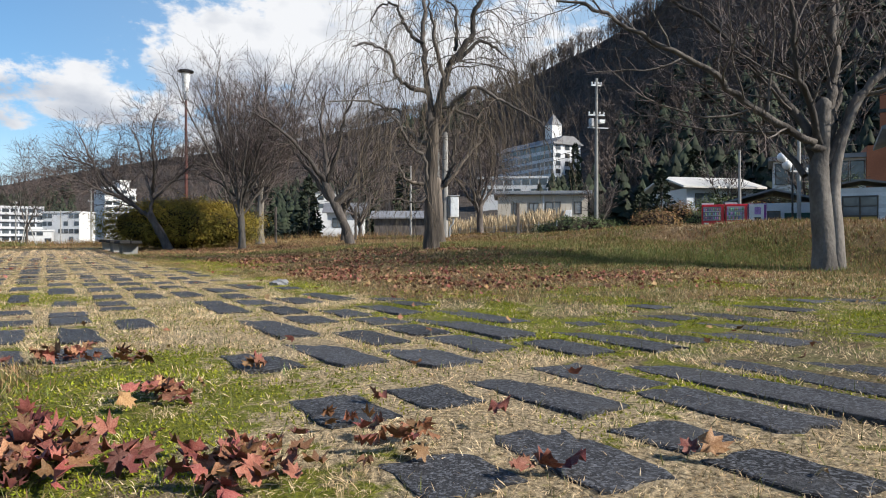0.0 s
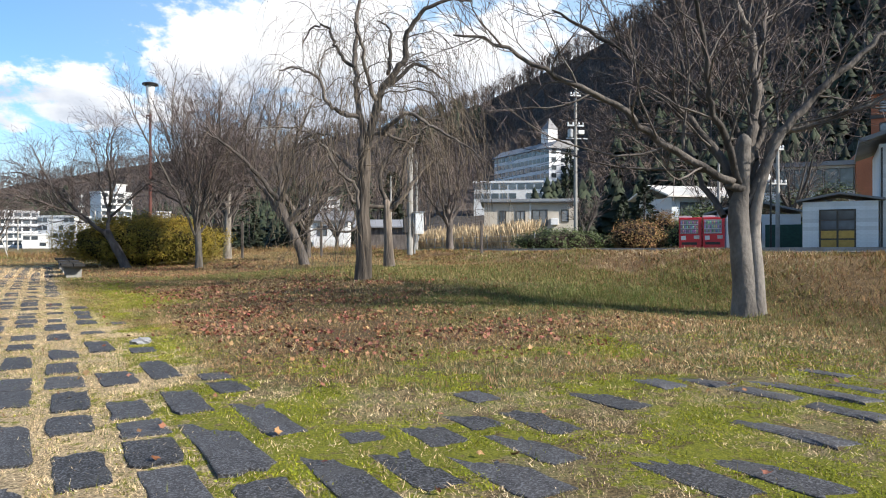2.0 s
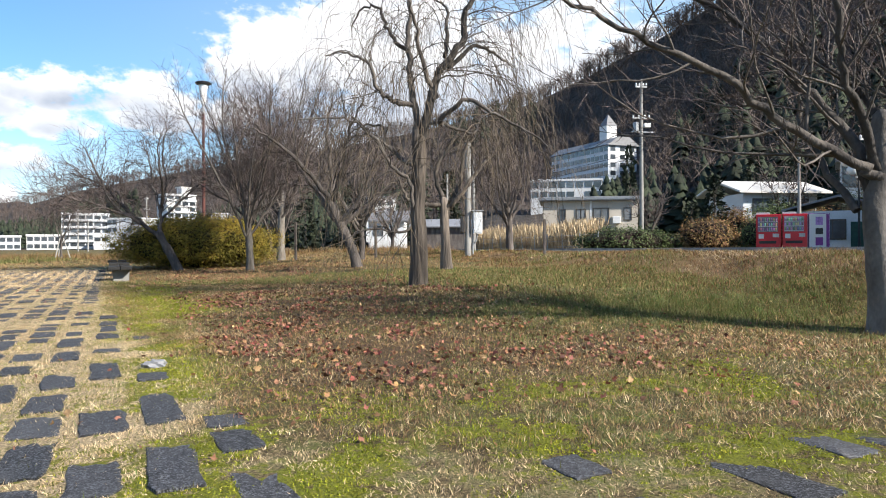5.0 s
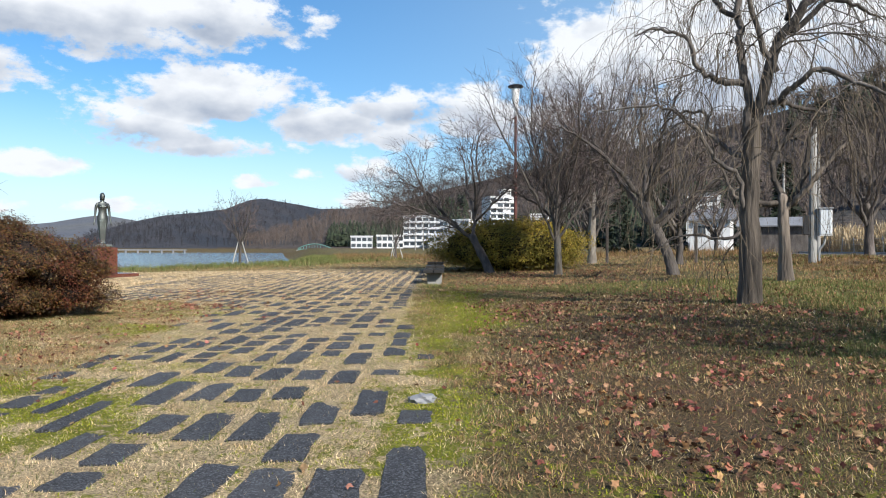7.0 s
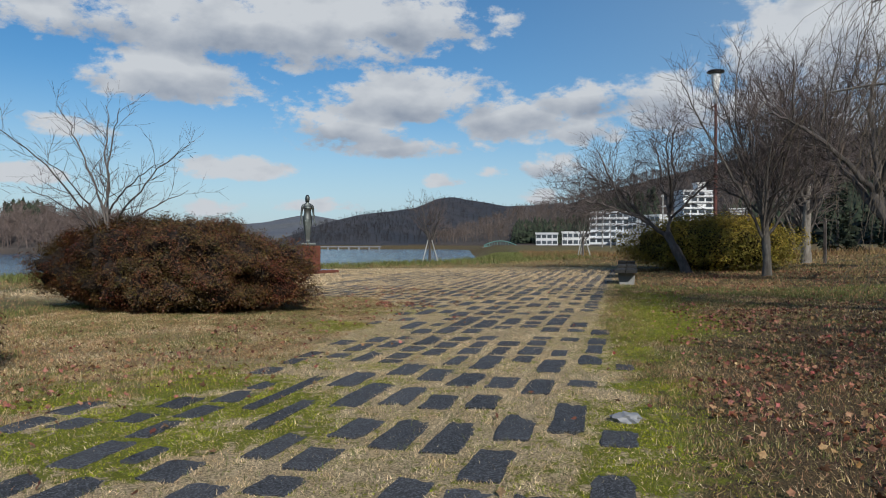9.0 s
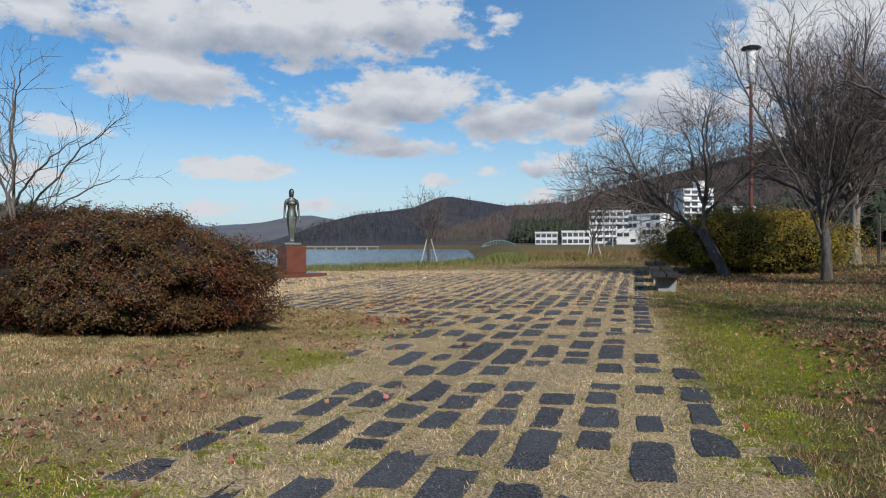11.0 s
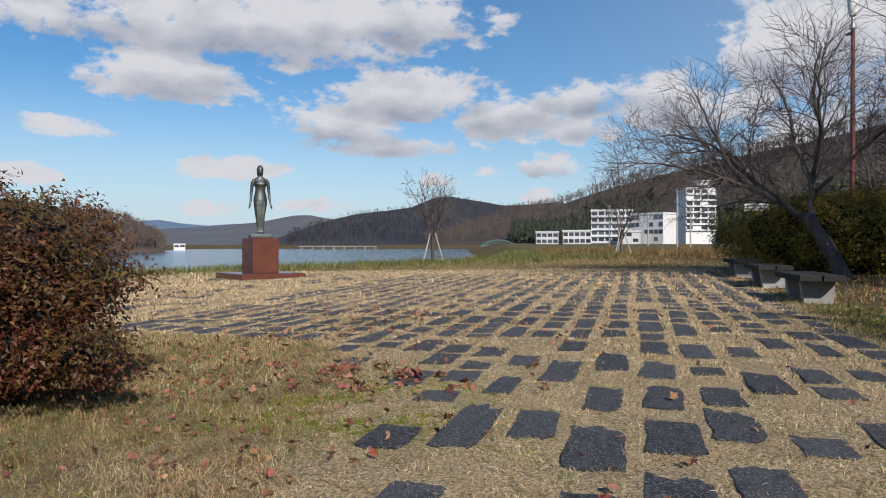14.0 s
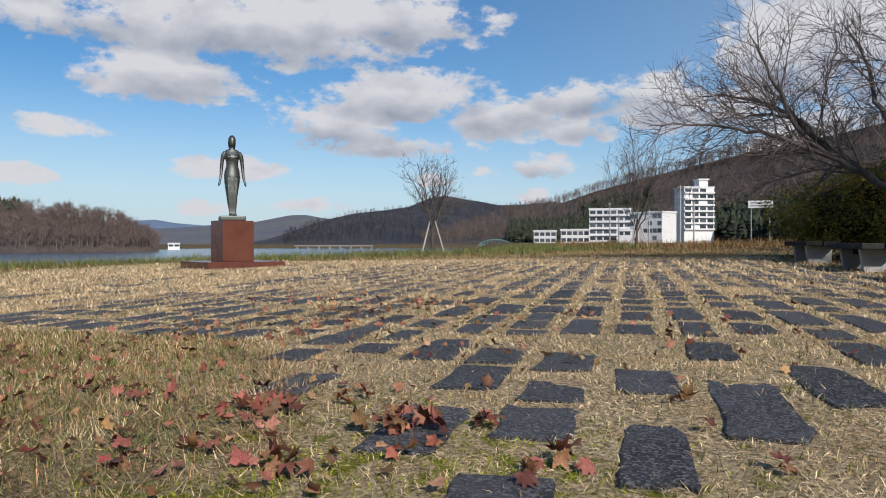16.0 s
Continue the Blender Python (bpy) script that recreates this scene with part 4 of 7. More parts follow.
def auto_limbs(seed, start, count, length, spread, radius, lift=0.5, lean=(0, 0), low=0.55):
    """Main limbs that fan out from the upper trunk."""
    r = np.random.default_rng(seed)
    out = []
    for k in range(count):
        a = k * 2.4 + r.uniform(-0.4, 0.4)
        h = r.uniform(low, 1.0)
        ln = length * r.uniform(0.75, 1.15)
        s = spread * r.uniform(0.5, 1.2)
        p0 = np.array(start) * np.array([1, 1, h])
        d = np.array([math.cos(a) * s + lean[0], math.sin(a) * s + lean[1], 1.0])
        d /= np.linalg.norm(d)
        p1 = p0 + d * ln * 0.33
        d = d + np.array([0, 0, lift * 0.4]) + r.normal(size=3) * 0.12
        d /= np.linalg.norm(d)
        p2 = p1 + d * ln * 0.33
        d = d + np.array([0, 0, lift * 0.3]) + r.normal(size=3) * 0.15
        d /= np.linalg.norm(d)
        out.append(([p0, p1, p2, p2 + d * ln * 0.34], radius * r.uniform(0.75, 1.1), 0.012))
    return out


def big_tree():
    k = 0.0056

    def L(pts, depth, a, b):
        n = len(pts)
        return ([((x - 615) * k, depth * q / (n - 1), (755 - y) * k) for q, (x, y) in enumerate(pts)], a, b)

    limbs = [
        L([(600, 440), (545, 405), (400, 335), (300, 255), (160, 190), (10, 120), (-110, 90)], -0.9, 0.063, 0.013),
        L([(590, 480), (555, 345), (470, 230), (390, 110), (270, 20), (150, -60)], 0.7, 0.070, 0.014),
        L([(605, 460), (625, 330), (645, 200), (640, 70), (600, -40), (560, -180), (540, -330)], 0.2, 0.087, 0.016),
        L([(615, 470), (690, 300), (765, 205), (870, 115), (960, 20), (1040, -80)], -0.5, 0.074, 0.014),
        L([(600, 440), (560, 330), (500, 240), (470, 120), (430, 0), (400, -130)], -1.1, 0.056, 0.013),
        L([(625, 440), (680, 260), (700, 120), (740, -20), (760, -160)], 1.3, 0.059, 0.013),
        L([(640, 360), (600, 250), (520, 120), (500, -20), (450, -120)], 1.6, 0.050, 0.012),
        L([(690, 300), (820, 260), (930, 210), (1050, 190)], -1.0, 0.037, 0.011),
        L([(560, 500), (530, 400), (510, 250), (560, 110), (585, -60)], 1.8, 0.048, 0.012),
    ]
    tree("grey_barked_tree", "large leafless tree with smooth grey fluted trunk on the lawn", (5.45, 10.8, zat(5.45, 10.8) - 0.05),
         ([(0, 0, -0.1), (-0.02, 0, 0.5), (-0.06, 0.0, 1.0), (-0.10, 0, 1.5), (-0.07, 0, 2.0), (-0.02, 0.02, 2.5)], 0.180, 0.105), limbs, M["bark_grey"], M["twig"], 3, density=1.0, reach=1.05, up=0.05, twig_len=0.40, stout=1.1, limb_bark=M["bark_limb"])


def fluted_stem():
    """The second stem grown against the big tree's trunk."""
    line = curve([(0.135, -0.05, -0.1), (0.12, -0.05, 0.6), (0.09, -0.04, 1.2), (0.15, -0.05, 1.75), (0.30, -0.08, 2.25), (0.47, -0.12, 2.62)], 6)
    v, f = tube(line, np.linspace(0.115, 0.05, len(line)) * (1 + 0.35 * np.exp(-np.arange(len(line)) / 2.0)), 12)
    root = bpy.data.objects["grey_barked_tree"]
    part("side_stem", fast_mesh("side_stem", v, f, M["bark_grey"], True), None, root)


def willow():
    k = 14.4 / 1238 / 1.71

    def L(pts, depth, a, b):
        n = len(pts)
        return ([((x - 245) * k, depth * q / (n - 1), (850 - y) * k) for q, (x, y) in enumerate(pts)], a, b)

    limbs = [
        L([(245, 470), (240, 380), (225, 270), (222, 180), (220, 90), (230, 0), (240, -50)], 0.1, 0.073, 0.022),
        L([(250, 480), (290, 320), (310, 260), (370, 190), (380, 120), (420, 50), (500, 15), (570, 20)], -0.4, 0.090, 0.016),
        L([(232, 350), (180, 340), (140, 310), (120, 250), (70, 215), (10, 230)], -0.5, 0.052, 0.012),
        L([(222, 200), (180, 160), (150, 110), (130, 60), (80, 60), (50, 110)], 0.5, 0.043, 0.012),
        L([(238, 520), (190, 490), (150, 440), (140, 400), (70, 390), (20, 430)], 0.6, 0.043, 0.01),
        L([(240, 660), (225, 560), (180, 520), (130, 440), (60, 400), (-60, 400)], -0.7, 0.043, 0.012),
        L([(300, 400), (330, 375), (400, 350), (450, 390), (520, 430), (600, 490)], -0.8, 0.052, 0.010),
        L([(330, 250), (400, 180), (450, 185), (500, 210)], 0.9, 0.047, 0.012),
        L([(300, 330), (265, 250), (250, 150), (235, 90)], -0.9, 0.052, 0.014),
        L([(320, 220), (325, 120), (320, 60), (280, 20)], 0.7, 0.043, 0.012),
        L([(280, 400), (330, 400), (390, 420), (400, 400), (380, 360)], 0.9, 0.039, 0.01),
        L([(245, 665), (200, 700), (120, 690), (40, 730)], -0.5, 0.030, 0.008),
    ]
    tree("weeping_tree", "gnarled leafless weeping tree with furrowed bark and hanging twigs", (-0.46, 15.42, zat(-0.46, 15.42) - 0.05),
         ([(0, 0, -0.1), (0.02, 0, 0.7), (0.0, 0.02, 1.5), (0.03, 0, 2.2), (0.05, 0, 2.8)], 0.165, 0.115), limbs, M["bark_willow"], M["twig_w"], 8, density=1.0, reach=0.9,
         up=0.02, droop=0.95, twig_len=0.60, crook=0.17, stout=1.0, limb_bark=M["bark_limb"])


def arching(tips):
    """Limbs that leave a slim stem and arch outwards: reach to one side, height of leaving, height of the tip."""
    out = []
    for k, (w, z0, z1) in enumerate(tips):
        d = (-0.6, 0.5, 0.2, -0.3)[k % 4]
        p = [(w * 0.7 * a - d * b, w * 0.7 * a + d * b, z0 + (z1 - z0) * c) for a, b, c in ((0, 0, 0), (0.22, 0.3, 0.34), (0.58, 0.7, 0.72), (1, 1, 1))]
        out.append((p, 0.024, 0.005))
    return out


def lawn_trees():
    # pollarded weeping tree behind
    tree("pollard_tree", "short pale pollarded tree with two raised limbs", (-0.34, 20.3, zat(-0.34, 20.3) - 0.05),
         ([(0, 0, -0.1), (-0.02, 0, 0.6), (-0.05, 0, 1.2), (-0.07, 0, 1.85)], 0.145, 0.10),
         [([(0, 0, 1.6), (0.35, -0.1, 1.95), (0.75, -0.1, 2.5), (1.15, 0, 3.0)], 0.07, 0.03), ([(0, 0, 1.6), (0.3, 0.1, 2.2), (0.42, 0.1, 2.9), (0.6, 0.1, 3.6)], 0.07, 0.02),
          ([(-0.1, 0, 1.7), (-0.6, -0.1, 1.75), (-1.0, -0.2, 1.9), (-1.3, -0.1, 2.6)], 0.07, 0.02), ([(-0.05, 0.1, 1.7), (-0.3, 0.3, 2.6), (0.2, 0.6, 3.6), (0.5, 0.8, 4.4)], 0.07, 0.02)],
         M["bark_willow"], M["twig_w"], 12, density=0.7, up=0.05, droop=0.5, twig_len=0.4, limb_bark=M["bark_willow"], stout=1.2)
    # leaning dark tree
    tree("leaning_tree", "dark leafless tree with a leaning trunk", (-3.3, 23.4, zat(-3.3, 23.4) - 0.05),
         ([(0, 0, -0.1), (-0.15, 0, 0.5), (-0.42, 0, 1.1), (-0.72, 0, 1.75), (-0.85, 0, 2.1)], 0.16, 0.11),
         [([(-0.7, 0, 1.5), (-1.3, 0.2, 2.3), (-1.9, 0.3, 3.1), (-2.4, 0.2, 4.0)], 0.10, 0.015), ([(-0.8, 0, 1.9), (-0.9, 0.4, 3.0), (-1.1, 0.6, 4.1), (-1.0, 0.7, 5.2)], 0.10, 0.015),
          ([(-0.6, 0, 1.4), (0.05, -0.2, 2.1), (0.5, -0.3, 3.0), (0.9, -0.3, 3.9)], 0.09, 0.015), ([(-0.8, 0, 2.0), (-0.4, -0.3, 3.1), (-0.1, -0.5, 4.2), (0.3, -0.6, 5.0)], 0.08, 0.012),
          ([(-0.8, 0, 2.0), (-1.5, -0.5, 3.0), (-2.2, -0.9, 3.7), (-3.0, -1.1, 4.2)], 0.08, 0.012), ([(-0.5, 0, 1.3), (0.5, 0.3, 2.2), (1.4, 0.5, 2.9), (2.0, 0.6, 3.4)], 0.07, 0.012)],
         M["bark_dark"], M["twig"], 15, density=1.15, reach=1.1, up=0.05, twig_len=0.5, stout=1.3)
    # by the road
    tree("roadside_tree", "slender dark leafless tree beside the road", (1.35, 33.0, zat(1.35, 33.0) - 0.05),
         ([(0, 0, -0.1), (-0.05, 0, 0.8), (-0.05, 0, 1.6), (-0.2, 0, 2.2)], 0.17, 0.11), auto_limbs(17, (-0.1, 0, 2.0), 8, 4.2, 0.75, 0.075), M["bark_dark"], M["twig"], 18,
         density=0.8, up=0.02, droop=0.35, twig_len=0.4, stout=1.6)
    # grey tree with a tall crown
    tree("tall_crown_tree", "leafless tree with pale trunk and dense upswept crown", (-7.7, 26.1, zat(-7.7, 26.1) - 0.05),
         ([(0, 0, -0.1), (0.0, 0, 0.6), (-0.05, 0, 1.3), (-0.1, 0, 1.9)], 0.125, 0.10), auto_limbs(21, (-0.1, 0, 1.9), 15, 5.3, 0.62, 0.050, 0.45, lean=(0.2, 0.0), low=0.6) +
         [([(-0.1, 0, 1.8), (-0.7, 0, 2.4), (-1.4, 0, 2.8), (-2.0, 0.1, 3.2)], 0.045, 0.010)], M["bark_pale"], M["twig"], 22, density=0.95, up=0.07, twig_len=0.55, limb_bark=M["bark_limb"], stout=1.2)
    tree("rear_crown_tree", "tall leafless tree with a thick pale trunk", (-9.2, 34.0, zat(-9.2, 34.0) - 0.05),
         ([(0, 0, -0.1), (0, 0, 0.9), (0.05, 0, 2.2), (0.0, 0, 3.2)], 0.19, 0.14), auto_limbs(25, (0, 0, 3.2), 13, 5.6, 0.7, 0.075, 0.4), M["bark_pale"], M["twig"], 26, density=0.65, up=0.07, twig_len=0.6, limb_bark=M["bark_dark"], stout=1.7)
    # leaning cherry by the benches
    tree("cherry_tree", "wide leafless cherry tree with a forked leaning trunk", (-10.94, 27.5, zat(-10.94, 27.5) - 0.05),
         ([(0, 0, -0.1), (-0.22, -0.05, 0.5), (-0.5, -0.1, 1.0), (-0.72, -0.1, 1.45)], 0.165, 0.135),
         [([(-0.6, -0.1, 1.2), (-1.3, -0.2, 1.75), (-2.1, -0.2, 2.5), (-3.0, -0.2, 3.3), (-4.3, -0.2, 3.7)], 0.083, 0.015),
          ([(-1.4, -0.2, 1.8), (-2.2, -0.6, 2.5), (-2.7, -0.8, 3.6), (-3.1, -1.0, 4.6)], 0.065, 0.012),
          ([(-0.7, -0.1, 1.4), (-0.7, 0, 2.3), (-0.55, 0.1, 3.3), (-0.75, 0.2, 4.4), (-0.6, 0.2, 5.4)], 0.068, 0.014),
          ([(-0.7, 0, 2.2), (-1.2, 0.4, 3.2), (-1.5, 0.7, 4.2), (-2.0, 0.9, 5.1)], 0.058, 0.012),
          ([(-0.65, 0.0, 2.0), (0.1, 0.3, 2.8), (0.8, 0.4, 3.5), (1.3, 0.5, 4.2)], 0.050, 0.012),
          ([(-2.0, -0.2, 2.4), (-2.6, 0.4, 3.0), (-3.6, 0.8, 3.3), (-4.8, 1.0, 3.35)], 0.050, 0.010),
          ([(-1.6, -0.2, 2.0), (-2.4, -1.2, 2.4), (-3.3, -1.8, 2.7), (-4.4, -2.3, 2.8)], 0.050, 0.010),
          ([(-0.7, 0, 2.4), (-0.3, -0.7, 3.3), (-0.2, -1.2, 4.3), (0.0, -1.4, 5.0)], 0.050, 0.010)],
         M["bark_dark"], M["twig"], 30, density=1.25, reach=1.15, up=0.0, twig_len=0.55, stout=1.35)
    # behind the azaleas
    tree("lakeside_tree", "slim bare tree with arching branches rising out of the azalea", (-14.6, 9.25, zat(-14.6, 9.25) - 0.05),
         ([(0, 0, -0.1), (0.02, 0, 0.5), (0.0, 0, 0.9), (0.02, 0, 1.4)], 0.075, 0.055), arching([(-1.95, 1.4, 3.85), (-2.15, 1.35, 2.65), (-1.6, 1.5, 3.3), (-0.8, 1.8, 4.2), (0.7, 1.7, 4.1), (1.5, 1.5, 3.6), (1.6, 1.35, 2.55), (1.25, 2.0, 3.0)]) +
         [([(0, 0, 1.2), (0.05, 0, 2.0), (-0.05, 0, 3.1), (0.1, 0, 4.3)], 0.036, 0.005)], M["bark_dark"], M["twig"], 34, density=0.75, reach=0.62, up=0.04, twig_len=0.36, fine=True, stout=1.0)
    for nm, (x, y), h, seed in (("staked_sapling", (-28.6, 31.6), 3.75, 41), ("staked_sapling", (-26.1, 43.2), 5.3, 43)):
        t = tree(nm, "young bare tree held by wooden stakes", (x, y, zat(x, y) - 0.03), ([(0, 0, -0.1), (0, 0, 0.7), (0.02, 0, 1.4)], 0.07, 0.055),
                 auto_limbs(seed, (0, 0, 1.4), 9, h - 1.3, 0.5, 0.028, 0.5), M["bark_dark"], M["twig"], seed, density=0.75, up=0.08, twig_len=0.4, stout=1.6, group="young trees on the shore")
        for a in (0.4, 2.5, 4.6):
            v, f = tube([(0.55 * math.cos(a), 0.55 * math.sin(a), -0.05), (0.12 * math.cos(a), 0.12 * math.sin(a), 1.35)], [0.035, 0.03], 8)
            part("stake", fast_mesh("stake", v, f, M["concrete"], True), None, t, "pale wooden stake")
    # smaller trees along the road and yard
    spots = [(-12.5, 44.0, 5.0, 51), (-6.0, 46.0, 4.5, 52), (-16.0, 52.0, 6.5, 53), (-22.0, 58.0, 6.0, 54), (24.0, 62.0, 6.5, 55), (29.0, 58.0, 9.0, 56), (13.5, 64.0, 5.5, 57), (-4.5, 29.5, 4.6, 58)]
    for x, y, h, seed in spots:
        tree("bare_yard_tree", "small leafless tree among dry grass", (x, y, zat(x, y) - 0.05), ([(0, 0, -0.1), (0.05, 0, h * 0.15), (0.0, 0, h * 0.3)], 0.04 * h * 0.7, 0.03 * h * 0.7),
             auto_limbs(seed, (0, 0, h * 0.3), 9, h * 0.7, 0.6, 0.016 * h, 0.5), M["bark_dark"], M["twig"], seed, density=0.6, up=0.08, twig_len=0.6, fine=False, stout=4.0)


big_tree()
fluted_stem()
willow()
lawn_trees()


# ---------------- shrubs ----------------
def shrub_shape(seed, half, d, e=2.6, clump=0.0):
    """Distance of the surface along unit directions d for a clipped, uneven shrub that overhangs its foot."""
    lump = np.zeros(len(d))
    for k, (f, a) in enumerate(((2.2, 0.17), (4.6, 0.15), (10.0, 0.09))):
        lump += (np.array([noise.noise(Vector(q) * f + Vector((seed, k * 7, 0))) for q in d])) * a
    if clump:
        lump += [clump * (0.28 - abs(noise.noise(Vector(q) * 5.5 + Vector((seed, 3, 9)))) + 0.5 * (0.2 - abs(noise.noise(Vector(q) * 12 + Vector((seed, 5, 1)))))) for q in d]
    base = (np.abs(d[:, 0] / half[0]) ** e + np.abs(d[:, 1] / half[1]) ** e + np.abs(d[:, 2] / half[2]) ** e) ** (-1 / e)
    return base * (1 + lump)


def shrub(name, label, centre, yaw, half, core_mat, leaf_mat, seed, leaves, leaf, category="shrub", e=2.4, loose=0.06, clump=0.0):
    """A dense shrub: a solid core coloured dark as inner shade, and many small leaves in sprays."""
    r = np.random.default_rng(seed)
    x, y = centre
    root = thing(name, label, category, pose(x, y, zat(x, y), 0, 0, yaw))
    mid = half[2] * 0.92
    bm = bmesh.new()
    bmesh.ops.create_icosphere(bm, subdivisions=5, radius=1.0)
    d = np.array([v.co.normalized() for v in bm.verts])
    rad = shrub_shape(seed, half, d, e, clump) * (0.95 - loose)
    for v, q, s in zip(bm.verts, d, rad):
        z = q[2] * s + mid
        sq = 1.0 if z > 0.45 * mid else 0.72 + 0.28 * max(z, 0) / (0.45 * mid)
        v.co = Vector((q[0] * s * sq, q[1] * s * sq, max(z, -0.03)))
    part("inner_growth", bm, core_mat, root, "solid core painted dark as the shade between leaves", smooth=True)
    n = leaves // 9
    q = r.normal(size=(n, 3))
    q = q / np.linalg.norm(q, axis=1, keepdims=True) * np.array(half)
    q[:, 2] = np.where(q[:, 2] < -0.8 * half[2], -q[:, 2], q[:, 2])
    q /= np.linalg.norm(q, axis=1, keepdims=True)
    s = shrub_shape(seed, half, q, e, clump) * r.uniform(0.97 - loose, 1.0 + loose, n)
    c = q * s[:, None]
    c[:, 2] += mid
    sq = np.where(c[:, 2] > 0.45 * mid, 1.0, 0.72 + 0.28 * np.clip(c[:, 2], 0, None) / (0.45 * mid))
    c[:, :2] *= sq[:, None]
    c[:, 2] = np.maximum(c[:, 2], 0.02)
    cc = np.repeat(c, 9, 0) + r.normal(size=(n * 9, 3)) * leaf * 2.0
    nn = np.repeat(q, 9, 0) + r.normal(size=(n * 9, 3)) * 0.55 + [0, 0, 0.8]
    nn /= np.linalg.norm(nn, axis=1, keepdims=True)
    a = np.cross(nn, r.normal(size=nn.shape))
    a /= np.linalg.norm(a, axis=1, keepdims=True)
    b = np.cross(nn, a)
    ln = leaf * r.uniform(0.6, 1.3, n * 9)[:, None]
    v = np.stack([cc - a * ln, cc + b * ln * 0.62 + nn * ln * 0.2, cc + a * ln - b * ln * 0.35], 1).reshape(-1, 3)
    f = np.arange(len(v)).reshape(-1, 3)
    part("foliage", fast_mesh("foliage", v, f, leaf_mat), leaf_mat, root)
    # shoots that stand proud
    tubes = []
    for k in range(60):
        i = r.integers(0, n)
        if c[i][2] > mid:
            tubes.append(tube(wander(c[i] * 0.97, q[i] + [0, 0, 0.8], r.uniform(0.12, 0.3), 3, 0.15, 0.1, r), [0.006, 0.005, 0.004, 0.003], 3))
    v, f = joined(tubes)
    tagged(part("shoot_growth", fast_mesh("shoot_growth", v, f, M["twig"]), None, root, "thin bare shoots"), kind="stuff")
    return root


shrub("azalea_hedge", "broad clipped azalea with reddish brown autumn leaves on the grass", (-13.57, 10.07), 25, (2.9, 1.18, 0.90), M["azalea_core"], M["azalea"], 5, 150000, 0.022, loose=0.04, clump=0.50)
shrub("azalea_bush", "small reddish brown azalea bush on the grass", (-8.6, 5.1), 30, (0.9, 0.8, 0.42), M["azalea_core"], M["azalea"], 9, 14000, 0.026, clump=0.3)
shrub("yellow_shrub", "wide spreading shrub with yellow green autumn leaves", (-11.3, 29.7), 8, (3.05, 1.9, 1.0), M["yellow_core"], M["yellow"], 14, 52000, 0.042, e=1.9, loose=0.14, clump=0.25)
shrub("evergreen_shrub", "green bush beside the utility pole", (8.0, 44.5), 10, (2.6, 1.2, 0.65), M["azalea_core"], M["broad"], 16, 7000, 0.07)

